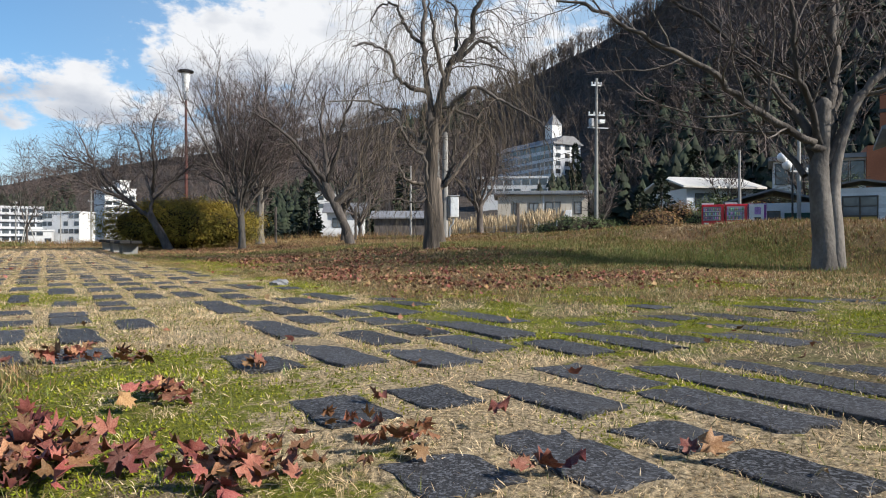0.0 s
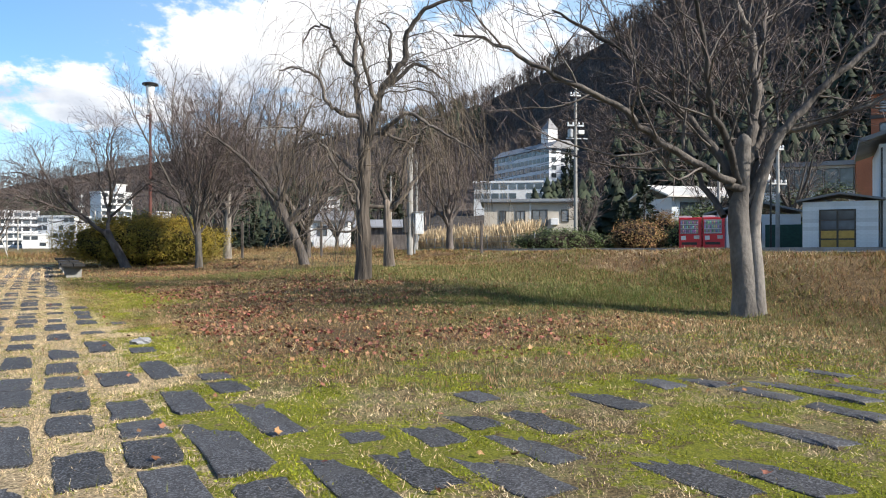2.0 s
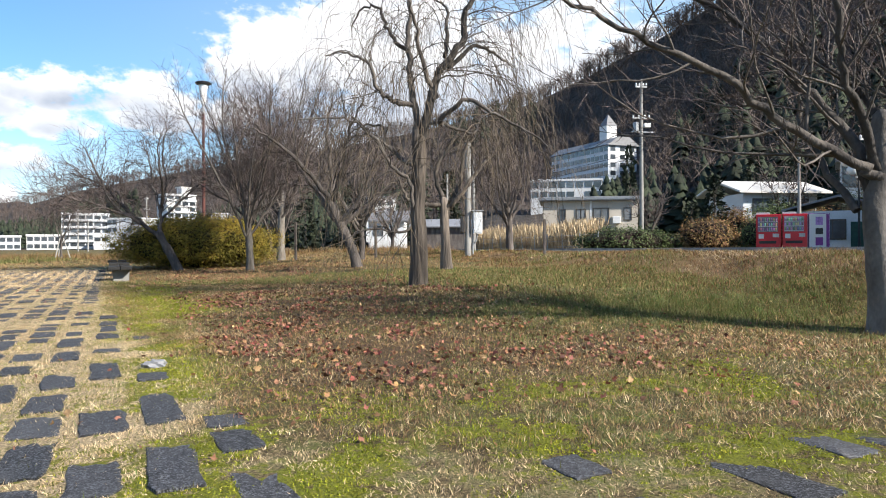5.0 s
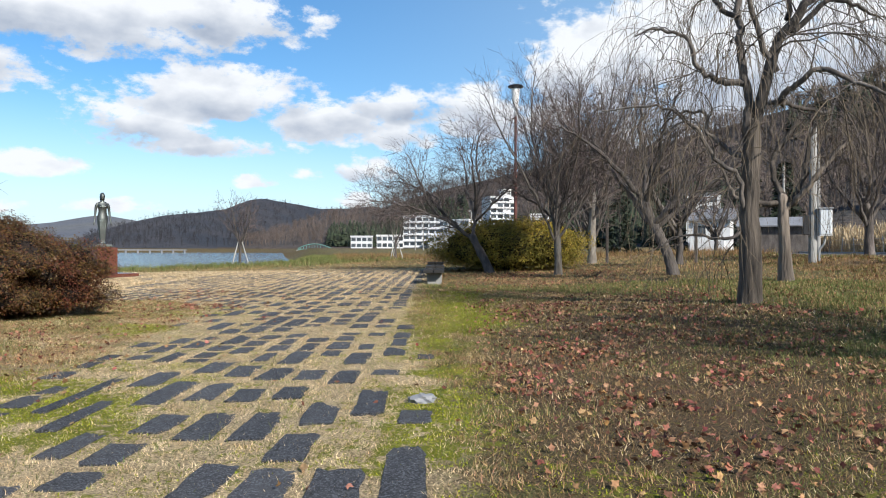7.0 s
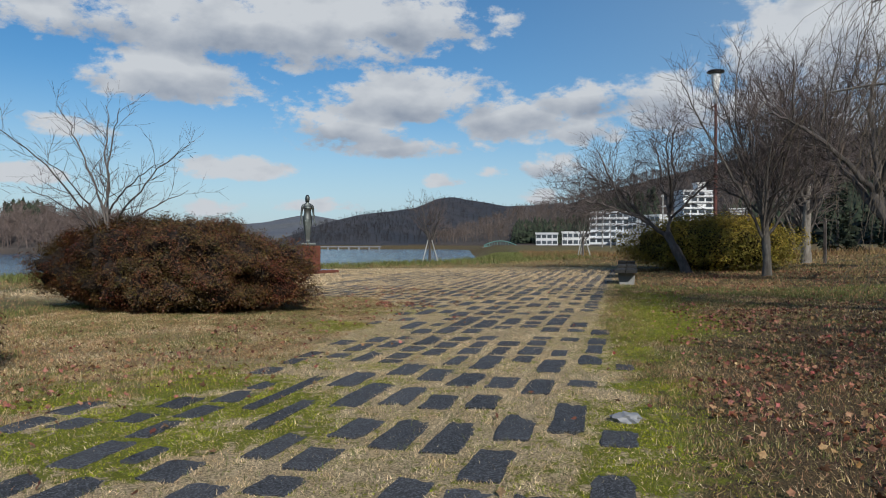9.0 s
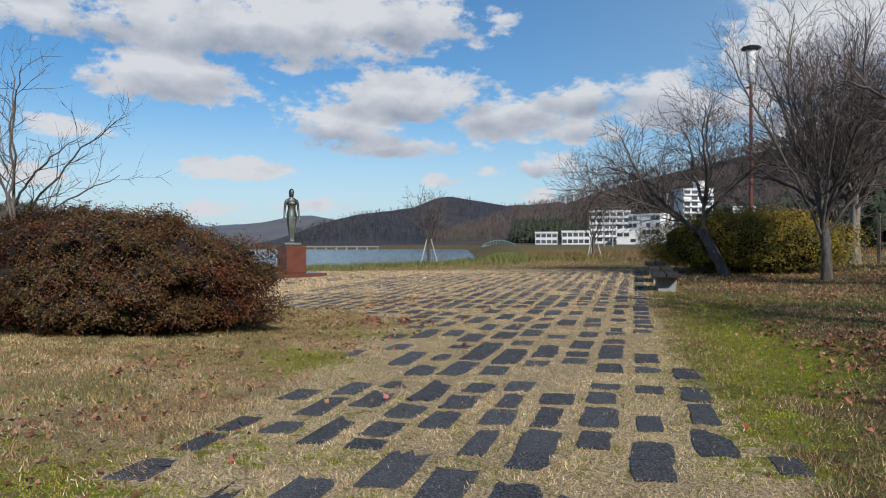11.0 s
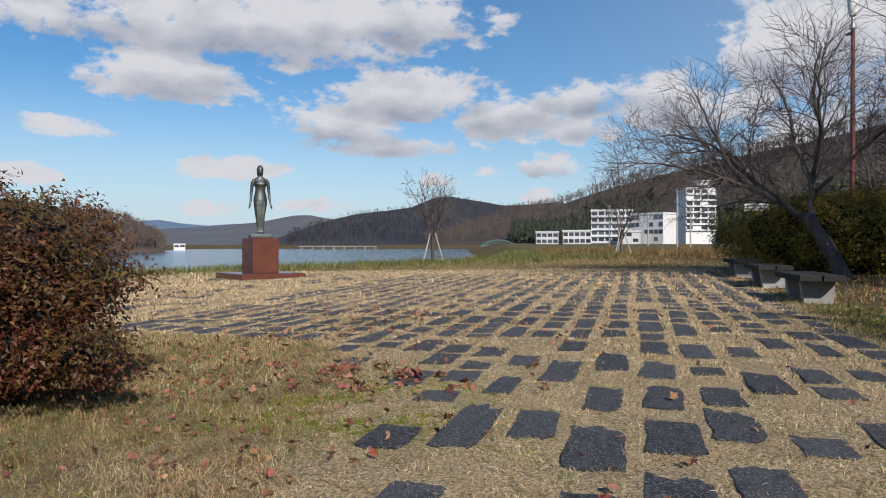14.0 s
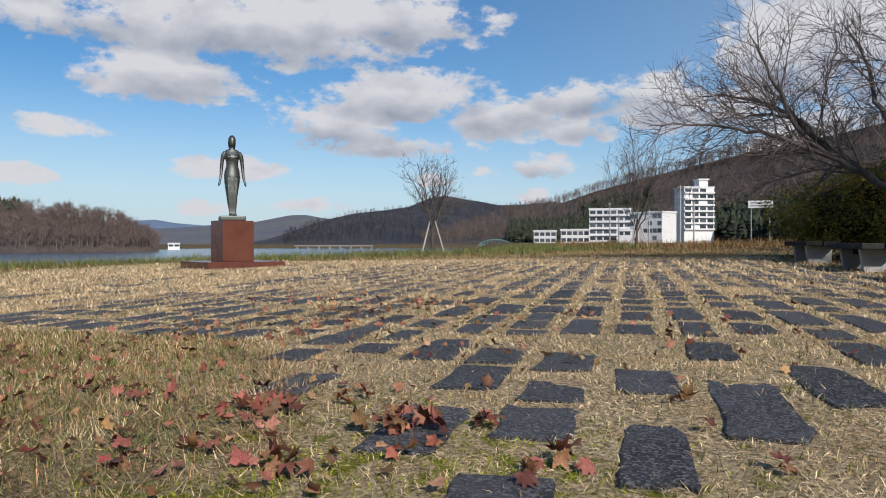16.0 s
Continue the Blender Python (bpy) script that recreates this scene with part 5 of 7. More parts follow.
# ---------------- statue ----------------
def bronze_figure():
    """A standing draped figure as one plain cast mesh."""
    bm = bmesh.new()

    def stack(rings, sides=28):
        prev = None
        for z, cx, cy, rx, ry in rings:
            ring = [bm.verts.new((cx + rx * math.cos(a), cy + ry * math.sin(a), z)) for a in (2 * math.pi * k / sides for k in range(sides))]
            if prev:
                for k in range(sides):
                    bm.faces.new((prev[k], prev[(k + 1) % sides], ring[(k + 1) % sides], ring[k]))
            else:
                bm.faces.new(ring[::-1])
            prev = ring
        bm.faces.new(prev)

    stack([(0.0, 0.02, 0, 0.085, 0.10), (0.05, 0.02, 0, 0.088, 0.085), (0.12, 0.01, 0, 0.085, 0.075), (0.3, 0.0, 0, 0.115, 0.09), (0.5, -0.005, 0, 0.135, 0.105),
           (0.7, -0.005, 0, 0.165, 0.125), (0.9, 0.0, 0.005, 0.193, 0.140), (1.02, 0.0, 0.01, 0.200, 0.142), (1.12, 0.0, 0.01, 0.188, 0.130), (1.22, 0.0, 0.0, 0.160, 0.110),
           (1.30, 0.0, -0.005, 0.145, 0.102), (1.38, 0.0, -0.005, 0.152, 0.110), (1.46, 0.0, -0.015, 0.168, 0.128), (1.52, 0.0, -0.012, 0.176, 0.130), (1.58, 0.0, 0.0, 0.185, 0.108),
           (1.64, 0.0, 0.01, 0.190, 0.085), (1.685, 0.0, 0.01, 0.13, 0.070), (1.71, 0.0, 0.01, 0.065, 0.058), (1.76, 0.0, 0.0, 0.052, 0.055), (1.79, 0.0, -0.01, 0.055, 0.062)])
    stack([(1.76, 0, -0.01, 0.04, 0.05), (1.80, 0, -0.02, 0.068, 0.085), (1.86, 0, -0.015, 0.082, 0.100), (1.93, 0, -0.005, 0.088, 0.108), (1.99, 0, 0.0, 0.080, 0.095), (2.03, 0, 0.0, 0.052, 0.062), (2.045, 0, 0, 0.02, 0.02)])
    stack([(1.68, 0, 0.075, 0.06, 0.035), (1.76, 0, 0.075, 0.085, 0.06), (1.86, 0, 0.06, 0.100, 0.08), (1.95, 0, 0.04, 0.100, 0.085), (2.02, 0, 0.03, 0.075, 0.07), (2.06, 0, 0.025, 0.03, 0.03)], 14)

    def limb(points, radii, flat=1.0):
        v, f = tube(curve(points, 5), np.interp(np.linspace(0, 1, (len(points) - 1) * 5 + 1), np.linspace(0, 1, len(radii)), radii), 14)
        vs = [bm.verts.new(Vector(q)) for q in v]
        for q in f:
            bm.faces.new([vs[k] for k in q])
        bm.faces.new(vs[:14][::-1])
        bm.faces.new(vs[-14:])

    for s in (-1, 1):
        limb([(0.165 * s, 0.01, 1.63), (0.225 * s, 0.02, 1.50), (0.255 * s, 0.03, 1.25), (0.275 * s, 0.0, 1.02), (0.30 * s, -0.03, 0.88)], [0.052, 0.058, 0.047, 0.042, 0.034, 0.027])
        limb([(0.30 * s, -0.03, 0.89), (0.315 * s, -0.05, 0.82), (0.335 * s, -0.06, 0.75)], [0.027, 0.034, 0.012])
        limb([(0.085 * s, -0.085, 1.50), (0.088 * s, -0.125, 1.47), (0.09 * s, -0.13, 1.46)], [0.06, 0.05, 0.015])
        limb([(0.05 * s + 0.01, 0.02, 0.03), (0.055 * s + 0.01, -0.10, 0.025), (0.06 * s + 0.01, -0.16, 0.015)], [0.045, 0.042, 0.02])
    # folds of the skirt
    for k in range(7):
        x = -0.09 + 0.03 * k
        limb([(x * 1.3, -0.118, 0.95), (x * 1.15, -0.112, 0.6), (x * 0.9, -0.082, 0.2), (x * 0.8, -0.080, 0.03)], [0.010, 0.016, 0.014, 0.016])
    return bm


def cast(ob):
    """Fuse the pieces of a figure into one skin."""
    g = ob.modifiers.new("fuse", "REMESH")
    g.mode, g.voxel_size, g.use_smooth_shade = "VOXEL", 0.0135, True
    s = ob.modifiers.new("soften", "SMOOTH")
    s.factor, s.iterations = 0.5, 3
    skin = bpy.data.meshes.new_from_object(ob.evaluated_get(bpy.context.evaluated_depsgraph_get()))
    ob.modifiers.clear()
    ob.data = skin
    return ob


def statue():
    x, y = -24.8, 20.86
    z = zat(x, y)
    yaw = -6.0
    ped = thing("pedestal", "square polished red granite pedestal on a low slab", "pedestal", pose(x, y, z, 0, 0, yaw))
    part("slab", box(-0.98, -0.98, -0.15, 0.98, 0.98, 0.15, 0.012), M["granite"], ped, "low polished granite slab")
    part("block", box(-0.405, -0.405, 0.15, 0.405, 0.405, 1.16, 0.014), M["granite"], ped)
    part("joint_cap", box(-0.40, -0.40, 1.16, 0.40, 0.40, 1.172), M["granite"], ped)
    fig = bronze_figure()
    # cast plate under the feet, part of the same casting
    g = box(-0.32, -0.30, -0.115, 0.32, 0.30, -0.0, 0.014)
    me = bpy.data.meshes.new("plate")
    g.to_mesh(me)
    g.free()
    fig.from_mesh(me)
    bpy.data.meshes.remove(me)
    ob = cast(part("bronze_statue", fig, M["bronze"], None, smooth=True))
    ob.matrix_world = pose(x, y, z + 1.172 + 0.118, 0, 0, 66)
    tagged(ob, "dark bronze statue of a standing draped figure on a pedestal", "statue")


statue()


# ---------------- benches ----------------
def benches():
    yaw = 30.3
    first = None
    for k, (x, y) in enumerate(((-9.35, 20.75), (-11.0, 23.55), (-12.6, 26.2))):
        m = pose(x, y, zat(x, y), 0, 0, yaw)
        if first is None:
            first = thing("park_bench", "low backless bench of blackened planks on concrete ends beside the paving", "bench", m, "benches along the paving")
            for s in (0.34, 1.32):
                bm = bmesh.new()
                prof = [(-0.16, -0.05), (0.22, -0.05), (0.24, 0.34), (-0.22, 0.34)]
                vs = [[bm.verts.new((a, s + q, b)) for a, b in prof] for q in (0.0, 0.12)]
                bm.faces.new(vs[0])
                bm.faces.new(vs[1][::-1])
                for q in range(4):
                    bm.faces.new((vs[0][q], vs[1][q], vs[1][(q + 1) % 4], vs[0][(q + 1) % 4]))
                bmesh.ops.bevel(bm, geom=bm.edges[:], offset=0.008, segments=1, affect="EDGES")
                bmesh.ops.recalc_face_normals(bm, faces=bm.faces[:])
                part("end_support", bm, M["concrete"], first, "pale concrete end support")
            for q, (a, b) in enumerate(((-0.30, -0.01), (0.01, 0.30))):
                part("plank", box(a, 0.0, 0.342, b, 1.78, 0.43, 0.012), M["bench_wood"], first)
            part("beam", box(-0.05, 0.47, 0.26, 0.05, 1.31, 0.338, 0.006), M["bench_wood"], first)
        else:
            copy_thing(first, m)


benches()


# ---------------- lamps and poles ----------------
def park_lamp():
    x, y = -12.05, 32.1
    z = zat(x, y)
    L = thing("park_lamp", "tall brown park lamp with a glass cone and flat cap", "lamp", pose(x, y, z))
    part("post", lathe([(0.085, -0.1), (0.085, 1.2), (0.075, 1.25), (0.07, 4.2), (0.06, 4.25), (0.055, 6.65), (0.045, 6.7)], 16), M["lamp_paint"], L, smooth=False)
    part("collar", lathe([(0.06, 6.68), (0.09, 6.72), (0.09, 6.86), (0.05, 6.9), (0.045, 7.1)], 16), M["steel"], L)
    part("glass_shade", lathe([(0.10, 7.08), (0.13, 7.3), (0.19, 7.85), (0.20, 7.9)], 20), M["frost"], L, "white frosted glass cone")
    part("cap", lathe([(0.10, 7.88), (0.33, 7.95), (0.35, 7.99), (0.32, 8.03), (0.15, 8.08), (0.02, 8.09)], 28), M["lamp_cap"], L, "dark flat metal cap")
    part("bracket", box(-0.17, -0.03, 6.55, -0.05, 0.03, 6.62), M["lamp_paint"], L)


def utility_pole(x, y, top, label, arms=True, radius=0.125, name="utility_pole", gear=True):
    z = zat(x, y)
    P = thing(name, label, "pole", pose(x, y, z, 0, 0, 12))
    part("mast", lathe([(radius, -0.2), (radius * 0.92, top * 0.4), (radius * 0.65, top)], 14), M["concrete"], P)
    if arms:
        for h, w in ((top - 0.5, 0.35), (top - 2.4, 0.55)):
            part("crossarm", box(-w, -0.05, h, w, 0.05, h + 0.09), M["steel"], P)
            for q in (-0.9, -0.3, 0.4, 0.9):
                part("insulator", lathe_at(q * w, 0, [(0.03, h + 0.09), (0.055, h + 0.14), (0.055, h + 0.22), (0.02, h + 0.27)]), M["white"], P)
    if gear:
        h = top * 0.695
        part("transformer", lathe_at(-0.34, 0, [(0.15, h), (0.18, h + 0.03), (0.18, h + 0.5), (0.13, h + 0.56)]), M["steel"], P, "grey drum transformer")
        part("switch_box", box(0.16, -0.12, h + 0.25, 0.55, 0.12, h + 0.5, 0.02), M["white"], P)
        part("gear_bracket", box(-0.6, -0.04, h - 0.06, 0.8, 0.04, h + 0.0), M["steel"], P)
        part("sleeve", lathe([(radius + 0.012, 0.0), (radius + 0.012, 1.0)], 14), M["siding"], P, "pale plastic guard sleeve")
    return P


def lathe_at(x, y, profile, sides=10):
    bm = lathe(profile, sides)
    bmesh.ops.translate(bm, verts=bm.verts[:], vec=(x, y, 0))
    return bm


def cables(name, a, b, count, gap, sag, drop=0.0):
    """Sagging wires between two poles."""
    root = thing(name, "thin black overhead wires between poles", "wires", kind="structure")
    for k in range(count):
        p = [np.array(a) + (np.array(b) - np.array(a)) * t + np.array([0, 0, -4 * sag * t * (1 - t) - k * gap]) for t in np.linspace(0, 1, 22)]
        v, f = tube(p, [0.017] * 22, 4)
        part("wire", fast_mesh("wire", v, f, M["black"]), None, root)


def pole_things():
    park_lamp()
    utility_pole(9.25, 45.3, 10.3, "concrete utility pole with transformer and crossarms")
    utility_pole(17.0, 42.0, 5.2, "short concrete pole behind the machines", False, 0.10, "steel_post", False)
    utility_pole(19.3, 39.6, 6.0, "pale concrete pole by the shed", True, 0.12, "utility_pole", False)
    utility_pole(-3.0, 52.0, 5.5, "thin white roadside pole", False, 0.09, "steel_post", False)
    utility_pole(-0.9, 47.0, 6.0, "concrete pole among the reeds", False, 0.13, "utility_pole", False)
    for x, y, h in ((-95, 152, 9.5), (-92, 151, 7.0), (-66, 128, 10.5), (-63.5, 128, 7.5), (-84, 150, 7.5)):
        utility_pole(x, y, h, "far concrete utility pole by the lakeside road", h > 9, 0.16, "utility_pole", False)
    cables("overhead_wires", (9.25, 45.3, zat(9.25, 45.3) + 9.9), (38.0, 24.0, 12.5), 3, 0.22, 0.9)
    cables("overhead_wires", (9.25, 45.3, zat(9.25, 45.3) + 7.0), (30.0, 22.0, 9.3), 2, 0.25, 0.8)
    cables("overhead_wires", (9.25, 45.3, zat(9.25, 45.3) + 6.0), (-14.0, 60.0, 4.5), 2, 0.3, 0.5)
    # lamp with two white globes
    x, y = 18.6, 38.9
    g = thing("globe_lamp", "black street lamp with two white globes", "lamp", pose(x, y, zat(x, y)))
    part("post", lathe([(0.07, -0.1), (0.055, 0.6), (0.045, 4.6)], 12), M["black"], g)
    for dx, h in ((-0.32, 4.35), (-0.05, 3.95)):
        bm = bmesh.new()
        bmesh.ops.create_uvsphere(bm, u_segments=20, v_segments=12, radius=0.27)
        bmesh.ops.translate(bm, verts=bm.verts[:], vec=(dx - 0.25, 0, h))
        part("globe", bm, M["frost"], g, "white glass globe", smooth=True)
        part("arm", box(dx - 0.25, -0.02, h - 0.32, 0.0, 0.02, h - 0.28), M["black"], g)
    # grey meter box on a post
    x, y = -0.27, 29.0
    u = thing("meter_cabinet", "pale electric cabinet on a concrete post beside the road", "cabinet", pose(x, y, zat(x, y), 0, 0, 10))
    part("mast", lathe([(0.13, -0.1), (0.11, 4.3)], 12), M["concrete"], u)
    part("cabinet_body", box(0.16, -0.22, 0.85, 0.52, 0.2, 1.7, 0.015), M["white"], u)
    part("cabinet_door", box(0.19, -0.235, 0.9, 0.49, -0.222, 1.65, 0.004), M["siding"], u)
    part("rain_cap", box(0.12, -0.26, 1.70, 0.56, 0.24, 1.74, 0.006), M["steel"], u)
    part("black_box", box(-0.28, -0.2, 0.9, -0.11, 0.12, 1.5, 0.01), M["black"], u)
    v, f = tube(curve([(0.34, -0.1, 0.86), (0.30, -0.1, 0.6), (0.18, -0.08, 0.4), (0.18, -0.06, -0.1)]), [0.035] * 16, 8)
    part("conduit", fast_mesh("conduit", v, f, M["steel"], True), None, u)
    for x, y, h in ((2.5, 27.0, 1.25), (-8.2, 33.0, 1.7), (-4.2, 31.0, 1.5)):
        s = thing("fence_post", "single weathered timber post in the grass", "post", pose(x, y, zat(x, y)))
        part("shaft", box(-0.05, -0.05, -0.2, 0.05, 0.05, h, 0.012), M["bark_dark"], s)
        part("wire_staple", box(-0.056, -0.012, h - 0.12, 0.056, 0.012, h - 0.1), M["steel"], s)


pole_things()


# ---------------- beyond the road ----------------
def wire_fence():
    root = thing("wire_fence", "low wire fence with leaning steel posts along the road", "fence", kind="structure")
    post = None
    tops = []
    for k in range(34):
        s = 6 + k * 2.4
        x, y = road_xy(s, 4.6)
        if x > 7.0:
            continue
        z = zat(x, y)
        tops.append((x, y, z))
        if post is None:
            v, f = tube([(0, 0, -0.1), (0, 0, 1.15)], [0.032, 0.028], 8)
            post = fast_mesh("fence_upright", v, f, M["steel"])
        ob = part("fence_upright", post, None, root)
        ob.matrix_basis = pose(x, y, z, float(rng.normal(0, 3)), float(rng.normal(0, 3)), 0)
    for h in (0.3, 0.65, 1.0):
        v, f = tube([(x, y, z + h) for x, y, z in tops], [0.008] * len(tops), 4)
        part("wire", fast_mesh("wire", v, f, M["steel"]), None, root)


wire_fence()


def reeds():
    """Tall pale plumed grass beyond the fence."""
    n = 27000
    s, o = rng.uniform(10, 72, n), rng.uniform(5.0, 13, n)
    keep = (o < 5.0 + 9 * vnoise(s * 0.25, o * 0 + 3, 5) + 1.5) & ~((s > 17) & (s < 26) & (o > 6.5))
    x, y = road_xy(s, o)
    keep &= ~((np.abs(x - 9) < 3.2) & (y < 47.5) & (y > 40)) & (x < 7.5)
    x, y = x[keep], y[keep]
    z = height(x, y)
    n = len(x)
    h = rng.uniform(1.2, 2.1, n) * (0.75 + 0.5 * vnoise(x * 0.5, y * 0.5, 8))
    a = rng.uniform(0, 6.283, n)
    lean = rng.normal(0, 0.16, (n, 2))
    dx, dy = np.cos(a), np.sin(a)
    w = 0.022
    p0 = np.stack([x, y, z], 1)
    top = p0 + np.stack([lean[:, 0] * h, lean[:, 1] * h, h], 1)
    mid = (p0 + top) / 2 + np.stack([lean[:, 0] * -0.12, lean[:, 1] * -0.12, 0 * h], 1)
    side = np.stack([dx, dy, 0 * dx], 1) * w
    head = top - (top - mid) * 0.45
    v = np.stack([p0 - side, p0 + side, head + side * 0.8, head - side * 0.8, head + side * 2.4, top, head - side * 2.4], 1).reshape(-1, 3)
    o7 = np.arange(n)[:, None] * 7
    f = np.concatenate([np.stack([o7[:, 0], o7[:, 0] + 1, o7[:, 0] + 2, o7[:, 0] + 3], 1), np.stack([o7[:, 0] + 3, o7[:, 0] + 4, o7[:, 0] + 5, o7[:, 0] + 6], 1)])
    tagged(new("reeds", fast_mesh("reeds", v, f, M["reed"])), "tall straw coloured plumed grass beyond the road", "grass", kind="stuff")


reeds()


def vending_machines():
    along = np.array([0.938, -0.347])
    specs = [("vending_machine", "red drinks vending machine with lit bottle rows", M["red"], 1.16, 0.0), ("vending_machine", "red drinks vending machine beside another", M["red"], 1.12, 1.2), ("vending_machine", "purple and white vending machine", M["purple"], 0.92, 2.36)]
    for name, label, paint, w, off in specs:
        x, y = np.array([13.75, 39.15]) + along * off
        v = thing(name, label, "vending machine", pose(x, y, zat(x, y), 0, 0, -20), "vending machines by the road")
        part("cabinet", box(0, 0, 0.05, w, 0.75, 1.83, 0.02), paint, v)
        part("base", box(0.03, 0.03, -0.1, w - 0.03, 0.72, 0.05), M["black"], v)
        part("door", box(0.025, -0.05, 0.10, w - 0.025, -0.002, 1.80, 0.012), paint if off < 2 else M["white"], v)
        if off < 2:
            part("display_window", box(0.08, -0.062, 0.95, w * 0.86, -0.052, 1.70, 0.006), M["glass_pale"], v, "pale display window")
            for r in range(3):
                for q in range(9):
                    bx = 0.13 + q * (w * 0.75 - 0.08) / 8
                    part("bottle", lathe_at(bx, -0.072, [(0.028, 1.02 + r * 0.23), (0.028, 1.13 + r * 0.23), (0.012, 1.17 + r * 0.23)], 6), M["drink"], v)
                part("shelf", box(0.09, -0.078, 0.985 + r * 0.23, w * 0.85, -0.064, 1.005 + r * 0.23), M["white"], v)
            part("delivery_flap", box(0.14, -0.06, 0.36, w * 0.8, -0.051, 0.50, 0.006), M["black"], v)
            part("coin_panel", box(w * 0.66, -0.06, 0.68, w * 0.9, -0.051, 0.86, 0.004), M["steel"], v)
            part("notice", box(0.12, -0.058, 0.62, 0.36, -0.051, 0.84), M["white"], v)
            part("top_sign", box(0.0, 0.1, 1.832, w * 0.55, 0.5, 1.93, 0.01), M["white"], v)
        else:
            for r, (a, b, mt) in enumerate(((0.25, 0.65, "purple"), (0.8, 1.1, "black"), (1.25, 1.65, "drink"))):
                part("panel", box(0.3, -0.062, a, w - 0.3, -0.052, b, 0.004), M[mt], v)
            part("stripe", box(w - 0.16, -0.062, 0.12, w - 0.04, -0.051, 1.78), M["purple"], v)


vending_machines()


def window(parent, x0, z0, x1, z1, y, frame=0.05, deep=0.06, glass="glass", bars=1, frame_mat="dark_frame"):
    """A framed window on a wall that faces -y of its parent."""
    fr = bmesh.new()
    for a, b, c, d in ((x0, z0, x1, z0 + frame), (x0, z1 - frame, x1, z1), (x0, z0 + frame, x0 + frame, z1 - frame), (x1 - frame, z0 + frame, x1, z1 - frame)):
        box(a, y - deep, b, c, y + 0.02, d, bm=fr)
    for k in range(bars):
        xm = x0 + (x1 - x0) * (k + 1) / (bars + 1)
        box(xm - frame * 0.4, y - deep * 0.7, z0 + frame, xm + frame * 0.4, y + 0.02, z1 - frame, bm=fr)
    w = part("window", fr, M[frame_mat], parent)
    part("pane", box(x0 + frame * 0.8, y - deep * 0.4, z0 + frame * 0.8, x1 - frame * 0.8, y + 0.015, z1 - frame * 0.8), M[glass], w)
    return w


def boards(parent, x0, x1, z0, z1, y, material, pitch=0.2):
    """Lapped boards on a wall that faces -y."""
    bm = box(x0, y - 0.018, z0, x1, y, z0 + pitch * 0.96)
    me = bpy.data.meshes.new("board")
    bm.to_mesh(me)
    bm.free()
    me.materials.append(material)
    k = 0
    while z0 + (k + 1) * pitch <= z1 + 0.01:
        b = part("board", me, None, parent)
        b.location = (0, 0, k * pitch)
        k += 1


def gable_roof(parent, x0, x1, y0, y1, z, rise, over, material, along="x", thick=0.14):
    bm = bmesh.new()
    if along == "x":
        ym = (y0 + y1) / 2
        prof = [(y0 - over, z), (ym, z + rise), (y1 + over, z), (y1 + over, z + thick), (ym, z + rise + thick), (y0 - over, z + thick)]
        rows = [[bm.verts.new((x, a, b)) for a, b in prof] for x in (x0 - over, x1 + over)]
    else:
        xm = (x0 + x1) / 2
        prof = [(x0 - over, z), (xm, z + rise), (x1 + over, z), (x1 + over, z + thick), (xm, z + rise + thick), (x0 - over, z + thick)]
        rows = [[bm.verts.new((a, y, b)) for a, b in prof] for y in (y0 - over, y1 + over)]
    bm.faces.new(rows[0])
    bm.faces.new(rows[1][::-1])
    for k in range(6):
        bm.faces.new((rows[0][k], rows[1][k], rows[1][(k + 1) % 6], rows[0][(k + 1) % 6]))
    bmesh.ops.recalc_face_normals(bm, faces=bm.faces[:])
    return part("roof", bm, material, parent)


